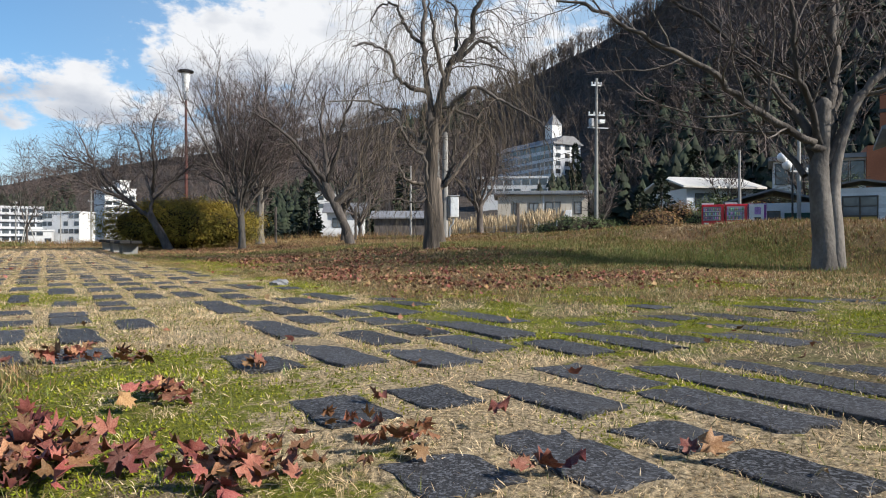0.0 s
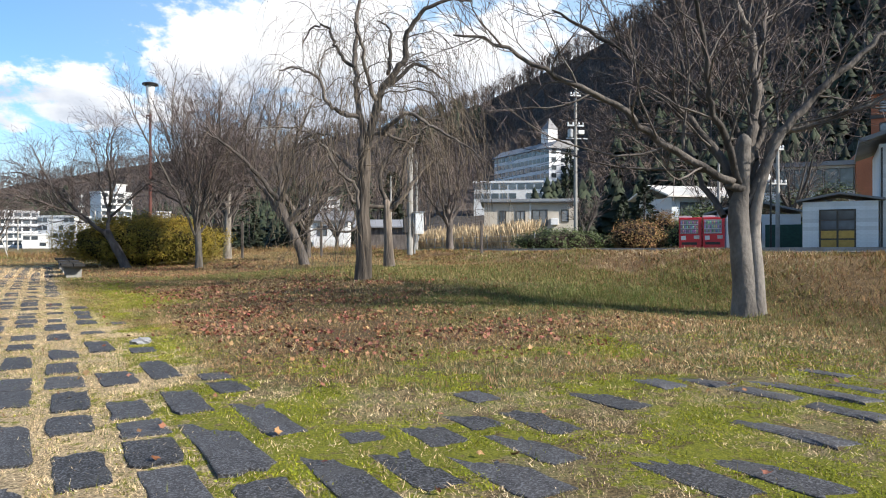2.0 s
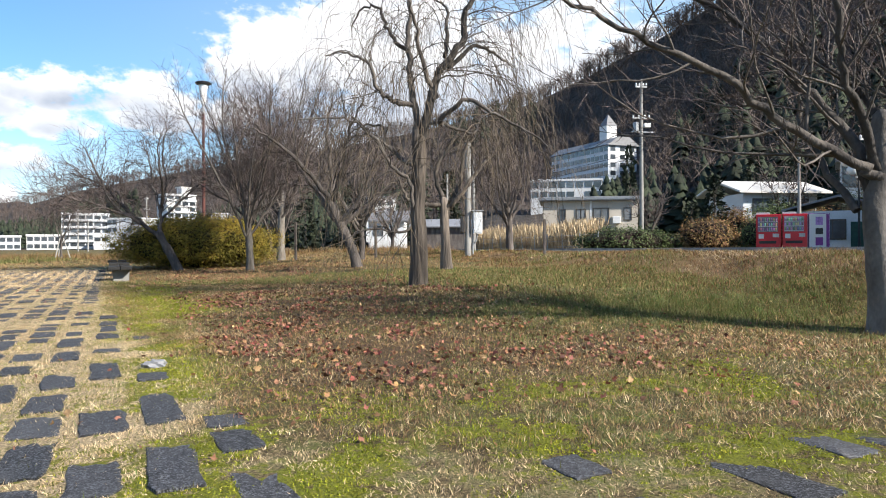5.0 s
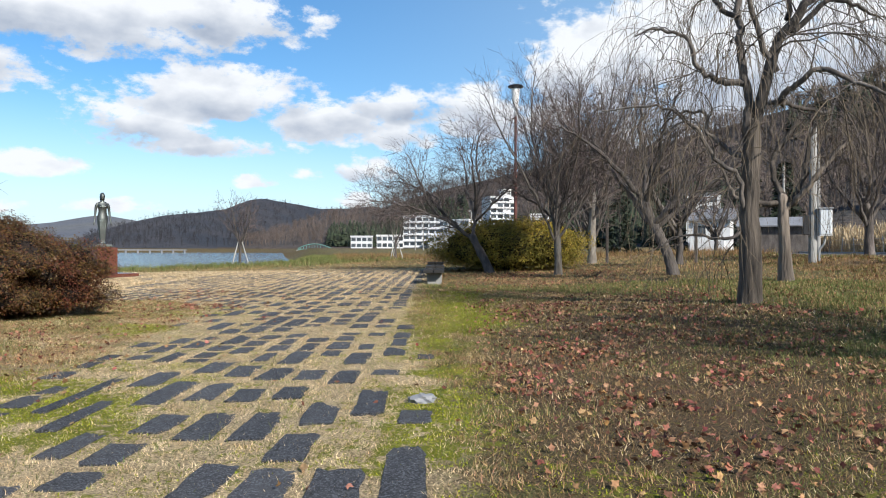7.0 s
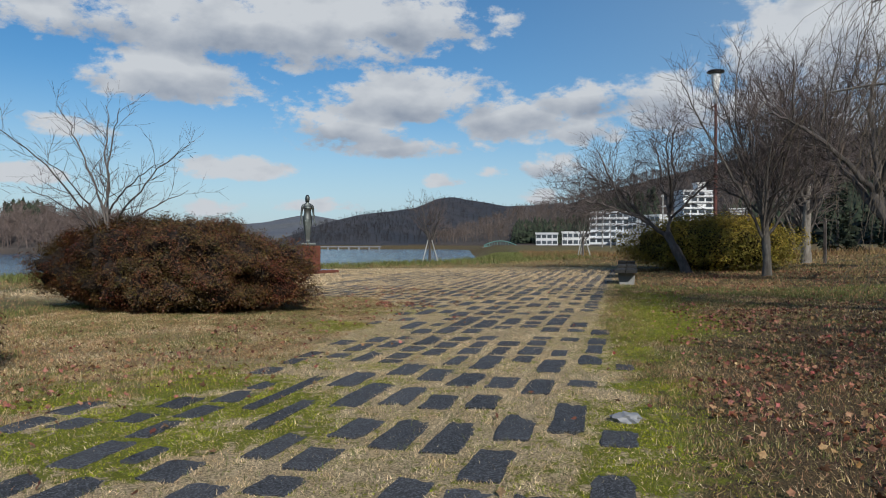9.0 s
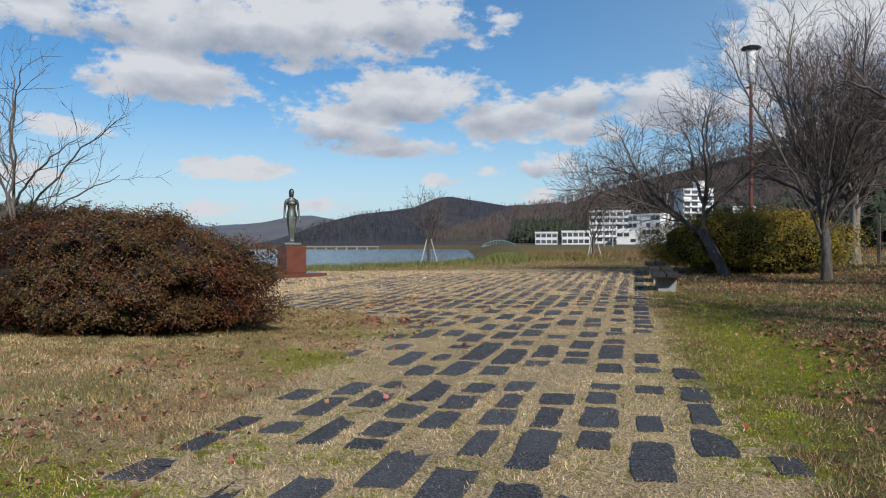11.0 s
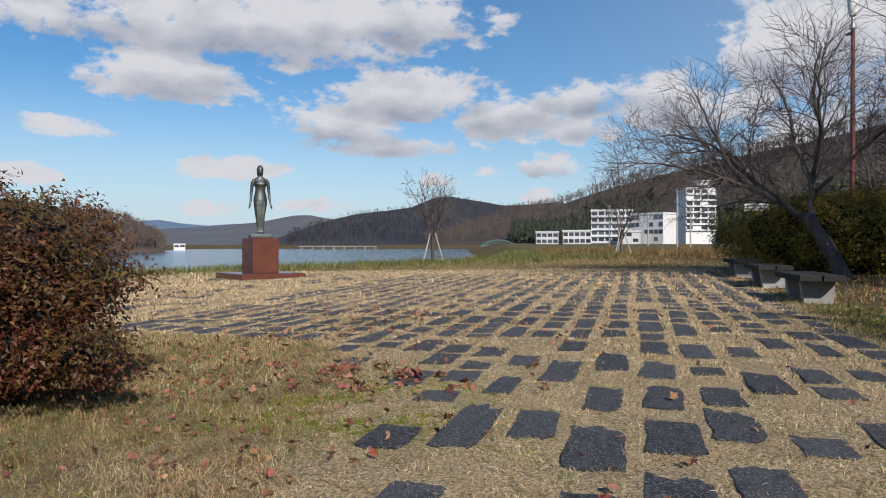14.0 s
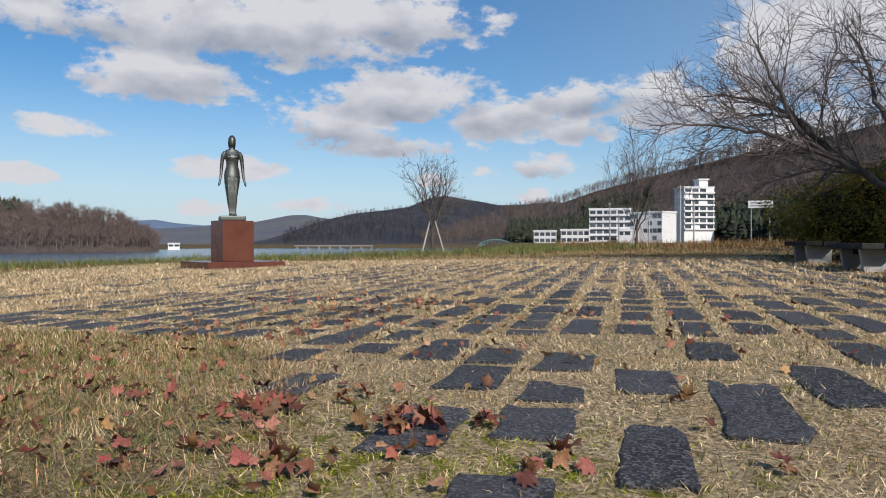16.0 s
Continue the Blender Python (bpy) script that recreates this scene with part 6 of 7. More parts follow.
def houses():
    # cream flat-roofed house
    h = thing("flat_roof_house", "single storey cream house with a flat grey roof", "house", pose(4.9, 74.6, 3.1, 0, 0, -4))
    part("wall", box(0, 0, -1.5, 9.4, 7.5, 3.0), M["render"], h)
    part("roof", box(-0.4, -0.5, 3.0, 9.8, 7.9, 3.42, 0.05), M["roof_grey"], h)
    part("roof_edge", box(-0.45, -0.55, 3.12, 9.85, -0.5, 3.35), M["steel"], h)
    window(h, 5.0, 0.55, 6.6, 2.3, 0.0, 0.09, 0.08, "glass_pale")
    window(h, 8.0, 1.0, 8.8, 2.3, 0.0, 0.09, 0.08, "glass_pale", 0)
    window(h, 3.3, 1.1, 4.3, 2.2, 0.0, 0.09, 0.08, "glass_pale")
    window(h, 1.6, 0.6, 2.3, 2.2, 0.0, 0.09, 0.08)
    part("air_conditioner", box(6.9, -0.4, 0.7, 7.7, -0.02, 1.4, 0.03), M["white"], h, "white air conditioner unit")
    part("corner_trim", box(4.72, -0.03, 0.0, 4.9, 0.0, 3.0), M["white"], h)
    # garage shed with ochre doors
    g = thing("garden_shed", "pale boarded shed with ochre glazed double doors", "shed", pose(19.3, 36.9, zat(20, 36.5), 0, 0, -28.5))
    part("wall", box(0, 0, -0.2, 3.3, 2.6, 2.45), M["siding"], g)
    boards(g, 0.02, 3.28, 0.0, 2.4, 0.0, M["siding"])
    gd = part("double_door", box(0.75, -0.06, 0.05, 2.35, -0.02, 2.05), M["dark_frame"], g, "dark framed double door")
    for q in range(2):
        x0 = 0.83 + q * 0.77
        part("door_panel", box(x0, -0.075, 0.12, x0 + 0.68, -0.062, 0.52), M["ochre"], gd)
        part("door_panel", box(x0, -0.075, 0.60, x0 + 0.68, -0.062, 0.98), M["ochre"], gd)
        part("door_pane", box(x0, -0.072, 1.06, x0 + 0.68, -0.062, 1.48), M["glass"], gd)
        part("door_pane", box(x0, -0.072, 1.54, x0 + 0.68, -0.062, 1.96), M["glass"], gd)
    gable_roof(g, 0, 3.3, 0, 2.6, 2.45, 0.35, 0.28, M["roof_grey"], "y", 0.1)
    # tall white house at the edge of view
    w = thing("white_house", "tall white boarded house with dark eaves", "house", pose(22.6, 35.9, zat(23, 36), 0, 0, -28.5))
    part("wall", box(0, 0, -0.3, 8, 7, 5.2), M["siding"], w)
    boards(w, 0.02, 7.98, 0.0, 5.1, 0.0, M["white"], 0.22)
    gable_roof(w, 0, 8, 0, 7, 5.2, 1.6, 0.9, M["roof_grey"], "y", 0.2)
    window(w, 3.2, 1.0, 5.0, 2.2, 0.0, 0.08, 0.08)
    part("downpipe", box(0.05, -0.12, 0, 0.13, -0.04, 5.0), M["dark_frame"], w)
    # low house with pale roof
    r = thing("pale_roof_house", "low house with a broad pale metal roof", "house", pose(19.9, 61.0, 3.2, 0, 0, 14))
    part("wall", box(0.4, 0, -2, 7.0, 5.5, 2.5), M["siding"], r)
    gable_roof(r, 0.4, 7.0, 0, 5.5, 2.5, 1.1, 0.8, M["roof_light"], "x", 0.16)
    window(r, 1.2, 0.9, 3.0, 2.1, 0.0, 0.08)
    window(r, 4.4, 0.9, 6.2, 2.1, 0.0, 0.08)
    # grey gabled garage
    q = thing("grey_garage", "grey gabled garage with a green net fence", "garage", pose(18.2, 46.5, zat(19, 46), 0, 0, -24))
    part("wall", box(0, 0, -0.5, 5.2, 5, 2.2), M["siding"], q)
    gable_roof(q, 0, 5.2, 0, 5, 2.2, 0.8, 0.4, M["roof_grey"], "y", 0.12)
    window(q, 1.6, 0.5, 3.0, 1.7, 0.0, 0.08)
    part("net_screen", box(3.2, -1.2, 0, 6.4, -1.15, 1.5), M["mesh_green"], q, "green net screen")
    # terracotta hotel
    t = thing("terracotta_hotel", "terracotta tiled hotel block with rows of windows", "hotel", pose(60.5, 100.0, 6.0, 0, 0, -34))
    part("wall", box(0, 0, -6, 26, 14, 17), M["brick"], t)
    part("penthouse", box(3, 3, 17, 11, 9, 20.5), M["brick"], t)
    part("roof_edge", box(-0.5, -0.5, 17.0, 26.5, 14.5, 17.5), M["dark_frame"], t)
    for fl in range(5):
        part("floor_band", box(-0.15, -0.15, 1.2 + fl * 3.1, 26.15, -0.0, 1.7 + fl * 3.1), M["dark_frame"], t)
        for b in range(7):
            window(t, 1.0 + b * 3.6, 2.0 + fl * 3.1, 3.4 + b * 3.6, 3.7 + fl * 3.1, 0.0, 0.12, 0.1, "glass_pale")
    k = thing("terracotta_annex", "low terracotta annex with a long glazed front", "hotel", pose(46.6, 79.5, 7.2, 0, 0, -24))
    part("wall", box(0, 0, -7, 16, 9, 4.8), M["brick"], k)
    part("glazed_front", box(-9.5, 1.0, -7.5, 0.0, 9.0, 3.6), M["hotel_white"], k)
    part("roof", box(-10, 0.3, 3.6, 0.2, 9.4, 4.1), M["roof_grey"], k)
    for b in range(6):
        window(k, -9.3 + b * 1.55, 0.8, -7.85 + b * 1.55, 3.3, 1.0, 0.08, 0.08, "glass", 0)
    window(k, 4.5, 1.6, 6.5, 2.9, 0.0, 0.1)
    # white house among trees, and a far one on the slope
    b = thing("white_cottage", "small white house with a grey hipped roof", "house", pose(-12.6, 71.5, 2.3, 0, 0, 4))
    part("wall", box(0, 0, -1.5, 3.6, 4, 1.75), M["white"], b)
    gable_roof(b, 0, 3.6, 0, 4, 1.75, 1.1, 0.5, M["roof_grey"], "x", 0.12)
    part("porch", box(0.3, -1.4, -1.2, 3.2, -0.0, -0.1), M["white"], b)
    window(b, 0.5, 0.3, 1.5, 1.3, 0.0, 0.06)
    s = thing("brown_barn", "low brown roofed shed behind the reeds", "shed", pose(-7.0, 64.0, 2.0, 0, 0, 0))
    part("wall", box(0, 0, -1, 5, 3, 1.2), M["bark_dark"], s)
    gable_roof(s, 0, 5, 0, 3, 1.2, 0.7, 0.4, M["roof_grey"], "x", 0.1)
    f = thing("slope_house", "white two storey house high among the trees", "house", pose(-38.5, 198, 11.5, 0, 0, 10))
    part("wall", box(0, 0, -8, 8.5, 7, 4.6), M["white"], f)
    for fl in range(2):
        for q2 in range(3):
            window(f, 0.8 + q2 * 2.6, 0.2 + fl * 2.3, 2.4 + q2 * 2.6, 1.5 + fl * 2.3, 0.0, 0.12, 0.1, "glass", 0)
    part("roof", box(-0.4, -0.4, 4.6, 8.9, 7.4, 5.0), M["roof_grey"], f)


houses()


def slab_block(name, label, at, yaw, size, floors, bays, wall, skip=0.0, end_bays=0, base=4.0, balcony=False):
    """A far building: floors of windows on its front and, if wanted, on its end."""
    w, d, h = size
    b = thing(name, label, "building", pose(*at, 0, 0, yaw))
    part("wall", box(0, 0, -base, w, d, h), wall, b)
    part("parapet", box(-0.3, -0.3, h, w + 0.3, d + 0.3, h + 0.7), wall, b)
    fh, bw = h / floors, w / bays
    pane = bpy.data.meshes.new("window")
    bm = box(0, -0.12, 0, bw * 0.80, 0.06, fh * 0.56)
    bm.to_mesh(pane)
    bm.free()
    pane.materials.append(M["glass"])
    for fl in range(floors):
        if balcony:
            part("balcony", box(0, -1.0, fl * fh + 0.05, w, -0.02, fl * fh + 1.0), wall, b)
        for q in range(bays):
            if rng.random() < skip:
                continue
            o = part("window", pane, None, b)
            o.location = (bw * (q + 0.10), 0, fh * (fl + 0.32))
        for q in range(end_bays):
            o = part("window", pane, None, b)
            o.matrix_basis = pose(w, d * (q + 0.25) / end_bays, fh * (fl + 0.32), 0, 0, 90)
    return b


def far_buildings():
    # long lakeside hotel on the slope, with a clock tower
    h = slab_block("hillside_hotel", "long pale six storey hotel with a pointed white tower", (20.0, 297.0, 21.5), -61, (38.0, 13.0, 18.0), 6, 14, M["hotel_white"], 0.0, 3, 14.0)
    roof = bmesh.new()
    prof = [(-0.8, 18.0), (13.8, 18.0), (9.0, 21.2), (4.0, 21.2)]
    rows = [[roof.verts.new((x, a, b)) for a, b in prof] for x in (-1.0, 39.0)]
    roof.faces.new(rows[0])
    roof.faces.new(rows[1][::-1])
    for k in range(4):
        roof.faces.new((rows[0][k], rows[1][k], rows[1][(k + 1) % 4], rows[0][(k + 1) % 4]))
    bmesh.ops.recalc_face_normals(roof, faces=roof.faces[:])
    part("roof", roof, M["roof_grey"], h)
    part("tower", box(27.5, 4, 18, 32, 8.5, 26.5), M["white"], h)
    spire = bmesh.new()
    bmesh.ops.create_cone(spire, cap_ends=True, segments=4, radius1=3.5, radius2=0.05, depth=4.6)
    bmesh.ops.rotate(spire, verts=spire.verts[:], cent=(0, 0, 0), matrix=Matrix.Rotation(math.pi / 4, 3, "Z"))
    bmesh.ops.translate(spire, verts=spire.verts[:], vec=(29.75, 6.25, 28.8))
    part("spire", spire, M["roof_grey"], h)
    slab_block("hotel_wing", "low white annex below the hillside hotel", (9.5, 245.0, 18.0), -6, (24.0, 9.0, 6.5), 2, 8, M["white"], 0.1, 0, 14.0)
    # buildings on the lake road
    slab_block("lakeside_apartments", "white five storey apartment block by the lake", (-184.0, 279.0, 2.2), 32, (18.0, 12.0, 14.5), 5, 6, M["hotel_white"], 0.0, 0, 4.0, True)
    slab_block("lakeside_apartments", "bright white stair wing of the lakeside block", (-169.0, 287.5, 2.2), -8, (17.0, 10.0, 12.5), 4, 7, M["white"], 0.35, 0, 4.0)
    slab_block("lakeside_annex", "low white two storey lakeside building", (-202.0, 262.0, 1.5), 36, (10.0, 8.0, 5.5), 2, 4, M["hotel_white"], 0.0, 0, 4.0)
    slab_block("lakeside_annex", "white two storey building with a stair tower", (-193.0, 270.0, 1.5), 34, (12.5, 8.0, 6.0), 2, 5, M["white"], 0.0, 0, 4.0)
    slab_block("shore_house", "small bright white lakeside house", (-168.0, 276.0, 2.0), 24, (8.5, 6.0, 5.0), 2, 3, M["white"], 0.3, 0, 4.0)
    t = slab_block("tower_hotel", "white seven storey hotel tower with a roof lantern", (-184.0, 370.0, 9.0), 52, (17.0, 12.0, 23.0), 7, 4, M["white"], 0.1, 0, 14.0, True)
    part("lantern", box(10.0, 3.0, 23.0, 15.0, 9.0, 27.5), M["white"], t)
    part("lantern_roof", box(9.4, 2.4, 27.5, 15.6, 9.6, 28.2), M["roof_light"], t)
    slab_block("shore_house", "long low house on the far shore", (-420.0, 190.0, -0.5), 66, (6.5, 4.0, 2.2), 1, 2, M["white"], 0.0, 0, 3.0)
    # sign board high among the trees
    s = thing("roadside_billboard", "white billboard with two unreadable lines on posts", "sign", pose(-63.0, 150.0, 1.5, 0, 0, 22))
    part("board", box(0, 0, 6.6, 4.4, 0.2, 8.0), M["white"], s)
    for a in (0.5, 3.8):
        part("leg", box(a, 0.05, -2, a + 0.15, 0.2, 6.6), M["steel"], s)
    for q in range(2):
        part("lettering_bar", box(0.4, -0.03, 6.9 + q * 0.55, 4.0, 0.0, 7.15 + q * 0.55), M["roof_grey"], s)
    # green truss bridge
    b = thing("arch_bridge", "green steel arch bridge across the inlet", "bridge", pose(-331.0, 367.5, 0.0, 0, 0, 41))
    part("deck", box(0, 0, 0.6, 23, 6, 1.6), M["green_steel"], b)
    for y in (0.0, 5.7):
        arc = [(23 * k / 12, y, 1.6 + 5.0 * math.sin(math.pi * (0.12 + 0.76 * k / 12)) - 1.6) for k in range(13)]
        v, f = tube(arc, [0.35] * 13, 6)
        part("arch", fast_mesh("arch", v, f, M["green_steel"]), None, b)
        for k in range(1, 12):
            part("hanger", box(arc[k][0] - 0.12, y - 0.12, 1.6, arc[k][0] + 0.12, y + 0.12, arc[k][2]), M["green_steel"], b)
    for x in (-1.0, 23.0):
        part("abutment", box(x, -0.5, -6, x + 1.5, 6.5, 0.6), M["concrete"], b)
    # long low bridge far across the water
    c = thing("causeway_bridge", "long grey causeway bridge far across the lake", "bridge", pose(-455.0, 300.0, -1.5, 0, 0, 62))
    part("deck", box(0, 0, 1.7, 60, 3, 2.4), M["roof_grey"], c)
    for k in range(8):
        part("pier", box(2 + k * 8, 0.4, -4, 3.2 + k * 8, 2.6, 1.7), M["roof_grey"], c)


far_buildings()


def bushy_conifer(seed, sprays=900):
    """A ragged evergreen, one metre high: many drooping sprays round a stem."""
    r = np.random.default_rng(seed)
    t = r.uniform(0, 1, sprays) ** 1.5
    a = r.uniform(0, 6.283, sprays)
    lobe = 0.75 + 0.35 * np.sin(a * 3 + seed + t * 9) * np.cos(a * 2 - t * 14)
    rad = (0.27 * (1 - t) ** 0.7 + 0.015) * lobe * r.uniform(0.55, 1.1, sprays)
    c = np.stack([np.cos(a) * rad, np.sin(a) * rad, 0.06 + 0.93 * t], 1)
    out = np.stack([np.cos(a), np.sin(a), r.uniform(-0.6, 0.5, sprays)], 1)
    side = np.cross(out, r.normal(size=(sprays, 3)))
    side /= np.linalg.norm(side, axis=1, keepdims=True)
    ln = r.uniform(0.035, 0.085, sprays)[:, None]
    v = np.stack([c - side * ln * 0.45, c + side * ln * 0.45, c + out * ln], 1).reshape(-1, 3)
    return v, np.arange(len(v)).reshape(-1, 3)


def roadside_green():
    cons = [bushy_conifer(k + 20) for k in range(3)]
    places = [(-18, 68, 6.5), (-15, 74, 7), (-10, 84, 9), (-6, 90, 10), (33, 96, 11), (39, 99, 10), (16.0, 54, 5.4), (14.9, 56, 4.2), (22.5, 58.5, 3.4), (25.0, 58.0, 3.0)]
    places.append((26.5, 150, 19.0))
    for k, (x, y, h) in enumerate(places):
        v, f = cons[k % 3]
        slim = 0.45 if h > 15 else 0.85
        t = thing("conifer", "dark green conifer beside the houses", "tree", pose(x, y, zat(x, y), 0, 0, 37 * k), "conifers by the houses")
        part("crown", fast_mesh("crown", v * [h * slim, h * slim, h], f, M["conifer"]), None, t)
        tv, tf = tube([(0, 0, -0.3), (0, 0, h * 0.7)], [0.14, 0.05], 8)
        part("trunk", fast_mesh("trunk", tv, tf, M["bark_dark"]), None, t)
    for x, y, hx, hz, mt, sd in ((20.5, 55.0, 2.2, 1.5, "broad", 71), (23.5, 56.0, 1.8, 1.2, "drygrass", 72), (17.3, 54.5, 1.9, 1.3, "drygrass", 73), (33.0, 66.0, 3.0, 2.0, "broad", 74), (37.5, 68.0, 2.6, 2.4, "broad", 75), (28.0, 62.0, 2.2, 1.6, "conifer", 76)):
        shrub("garden_shrub", "loose tall garden shrub beside the houses", (x, y), 10, (hx, 1.5, hz), M["azalea_core"], M[mt], sd, 4500, 0.10, e=2.0, loose=0.2, clump=0.3)
    shrub("garden_shrub", "rounded dark green garden shrub", (19.0, 52.0), 0, (1.8, 1.5, 0.95), M["azalea_core"], M["broad"], 61, 4000, 0.09)
    shrub("garden_shrub", "rounded bare brown garden shrub by the machines", (14.0, 48.5), 0, (1.5, 1.3, 0.95), M["azalea_core"], M["drygrass"], 62, 4000, 0.09)
    shrub("garden_shrub", "low green shrub beside the pale house", (12.0, 55.0), 20, (2.4, 1.2, 0.6), M["azalea_core"], M["broad"], 63, 3500, 0.09)


roadside_green()


def broken_stone():
    """A grey split lump of stone beside the slabs."""
    r = np.random.default_rng(12)
    bm = bmesh.new()
    bmesh.ops.create_icosphere(bm, subdivisions=3, radius=1.0)
    for v in bm.verts:
        k = 1 + 0.5 * (noise.noise(v.co * 1.7) + 0.5 * noise.noise(v.co * 4.0))
        v.co = Vector((v.co.x * 0.11 * k, v.co.y * 0.075 * k, max(v.co.z * 0.055 * k, -0.02)))
    ob = part("broken_stone", bm, M["roof_grey"], None)
    ob.matrix_world = pose(-2.02, 8.62, zat(-2.02, 8.62) + 0.012, 0, 0, 25)
    tagged(ob, "grey broken lump of stone beside the paving", "stone")


broken_stone()

# ---------------- paving slabs ----------------
def slab_meshes(count=14):
    out = []
    for k in range(count):
        r = np.random.default_rng(100 + k)
        pts = []
        chip = r.uniform(0.02, 0.10, 4) + (r.random(4) < 0.3) * r.uniform(0.04, 0.12, 4)
        for q, (sx, sy, tx, ty) in enumerate(((0.5, -0.5, 0, 1), (0.5, 0.5, -1, 0), (-0.5, 0.5, 0, -1), (-0.5, -0.5, 1, 0))):
            ends = (chip[q], 0.28, 0.52, 0.76, 1 - chip[(q + 1) % 4])
            for j, t in enumerate(ends):
                inward = abs(r.normal()) * 0.035
                pts.append((sx + tx * t - inward * abs(ty) * 2 * sx + r.normal() * 0.010, sy + ty * t - inward * abs(tx) * 2 * sy + r.normal() * 0.010))
        n = len(pts)
        vs = [(x * 1.02, y * 1.02, -1.6) for x, y in pts] + [(x, y, 0.72 + r.normal() * 0.05) for x, y in pts] + [(x * 0.95, y * 0.97, 0.93 + r.normal() * 0.08) for x, y in pts] + [(0.0, 0.0, 1.0)]
        fs = []
        for q in range(n):
            p = (q + 1) % n
            fs += [(q, p, n + p), (q, n + p, n + q), (n + q, n + p, 2 * n + p), (n + q, 2 * n + p, 2 * n + q), (2 * n + q, 2 * n + p, 3 * n)]
        out.append(mesh_of("paving_slab", vs, fs, M["stone"], smooth=False))
    return out


PITCH, V0 = 0.362, 0.02
# stretches where each slab's place is known: column, first and last metre along U (a fourth number: a broad slab)
START_SLABS = [(4, 3.37, 4.2), (4, 4.31, 5.5), (4, 5.78, 6.4), (5, 3.14, 3.7, 0.3), (5, 3.83, 4.44), (5, 4.87, 5.35), (5, 5.47, 6.2), (6, 4.58, 4.98), (6, 5.07, 5.64), (6, 3.98, 4.52), (6, 3.34, 3.94),
               (7, 5.0, 5.8), (7, 3.62, 4.78, 0.31), (7, 3.0, 3.5), (8, 4.2, 5.15), (8, 5.5, 5.95), (8, 2.9, 3.88), (9, 2.98, 3.6), (9, 3.84, 4.15)]
BANK_SLABS = [(10, 2.66, 3.4, 0.31), (10, 3.55, 3.98), (11, 2.98, 3.6), (11, 3.72, 4.15), (12, 3.4, 3.98), (12, 4.28, 4.6), (13, 2.0, 2.9), (14, 3.6, 4.2), (16, 3.9, 4.3), (12, 2.2, 2.9), (15, 2.4, 3.1),
              (5, 1.35, 1.68), (5, 1.77, 2.02), (5, 2.2, 2.86), (6, 1.7, 2.34), (6, 2.38, 2.92), (3, 1.81, 2.1), (3, 2.5, 2.9), (3, 3.45, 3.98), (4, 1.65, 2.17), (4, 2.53, 2.87), (8, 1.5, 2.6), (7, 1.6, 2.8), (9, 1.3, 2.5)]
MIDDLE_SLABS = [(1, 8.44, 9.4), (3, 9.4, 10.03), (3, 7.46, 8.2), (3, 8.52, 9.03), (3, 10.26, 10.96), (4, 9.38, 9.89), (4, 6.41, 6.95), (4, 8.6, 9.1), (4, 7.45, 8.2), (5, 7.8, 8.5), (5, 6.32, 6.88, 0.3), (5, 7.0, 7.6), (5, 9.2, 9.86),
                (5, 10.2, 10.72), (6, 6.24, 6.85, 0.3), (6, 9.58, 9.85), (6, 8.04, 8.96), (7, 6.33, 7.29), (7, 7.82, 8.19), (8, 6.05, 6.36)]
MOSSY_SLABS = [(-4, 7.43, 7.72), (-1, 8.2, 9.8, 0.15), (-1, 6.2, 6.6), (-1, 6.85, 7.2, 0.15), (0, 7.7, 8.66, 0.17), (0, 6.6, 6.97), (1, 6.25, 6.64), (1, 7.1, 7.83, 0.2), (2, 6.97, 7.4), (2, 7.64, 8.13), (2, 6.55, 6.85), (2, 8.6, 9.3), (2, 9.6, 10.2), (0, 9.2, 9.9), (1, 9.8, 10.5)]
FORK_SLABS = [(-4, 15.12, 15.55), (-4, 13.75, 14.15, 0.17), (-3, 15.2, 16.15), (-3, 14.22, 14.69), (-2, 13.23, 14.13), (-1, 12.74, 13.29), (-1, 15.0, 15.75, 0.3), (-1, 13.58, 14.0, 0.18), (-1, 14.44, 14.7), (0, 13.65, 15.09, 0.32),
              (0, 15.31, 15.95, 0.3), (0, 12.8, 13.56, 0.3), (1, 12.88, 13.32), (1, 13.45, 14.53, 0.3), (1, 14.8, 15.2), (1, 15.6, 16.28, 0.3), (2, 13.4, 13.71), (2, 13.93, 14.87, 0.29), (2, 15.41, 15.75)]
EDGE_SLABS = [(3, 15.57, 16.1), (3, 14.05, 14.37), (3, 13.58, 13.92), (3, 14.6, 15.26), (4, 15.03, 15.42), (4, 14.33, 14.9), (4, 13.18, 13.65), (4, 13.96, 14.29), (5, 13.22, 13.56), (5, 13.76, 14.32), (6, 13.0, 13.5)]
LAST_SLABS = [(-6, 18.1, 18.85), (-8, 18.5, 19.3), (-5, 16.6, 17.15), (-5, 17.45, 18.0), (-5, 18.06, 18.55), (-4, 16.15, 16.45), (-4, 16.8, 17.22), (-4, 17.3, 17.68), (-4, 17.9, 18.45), (-3, 16.45, 17.08, 0.2), (-3, 17.5, 18.0),
              (-2, 15.44, 16.04), (-2, 16.9, 17.8), (-2, 18.3, 18.9), (-1, 16.1, 16.75), (-1, 17.37, 18.2), (0, 16.2, 16.88), (0, 17.1, 17.85), (0, 18.2, 18.95), (1, 16.36, 16.9), (1, 17.3, 17.6), (2, 16.75, 17.8), (2, 18.15, 18.7), (1, 18.0, 18.8)]
# columns and metres that those lists cover
KNOWN = [(3, 16, 1.3, 6.4), (-1, 8, 6.4, 10.4), (-5, 6, 12.7, 15.75), (-6, 2, 15.7, 19.0)]


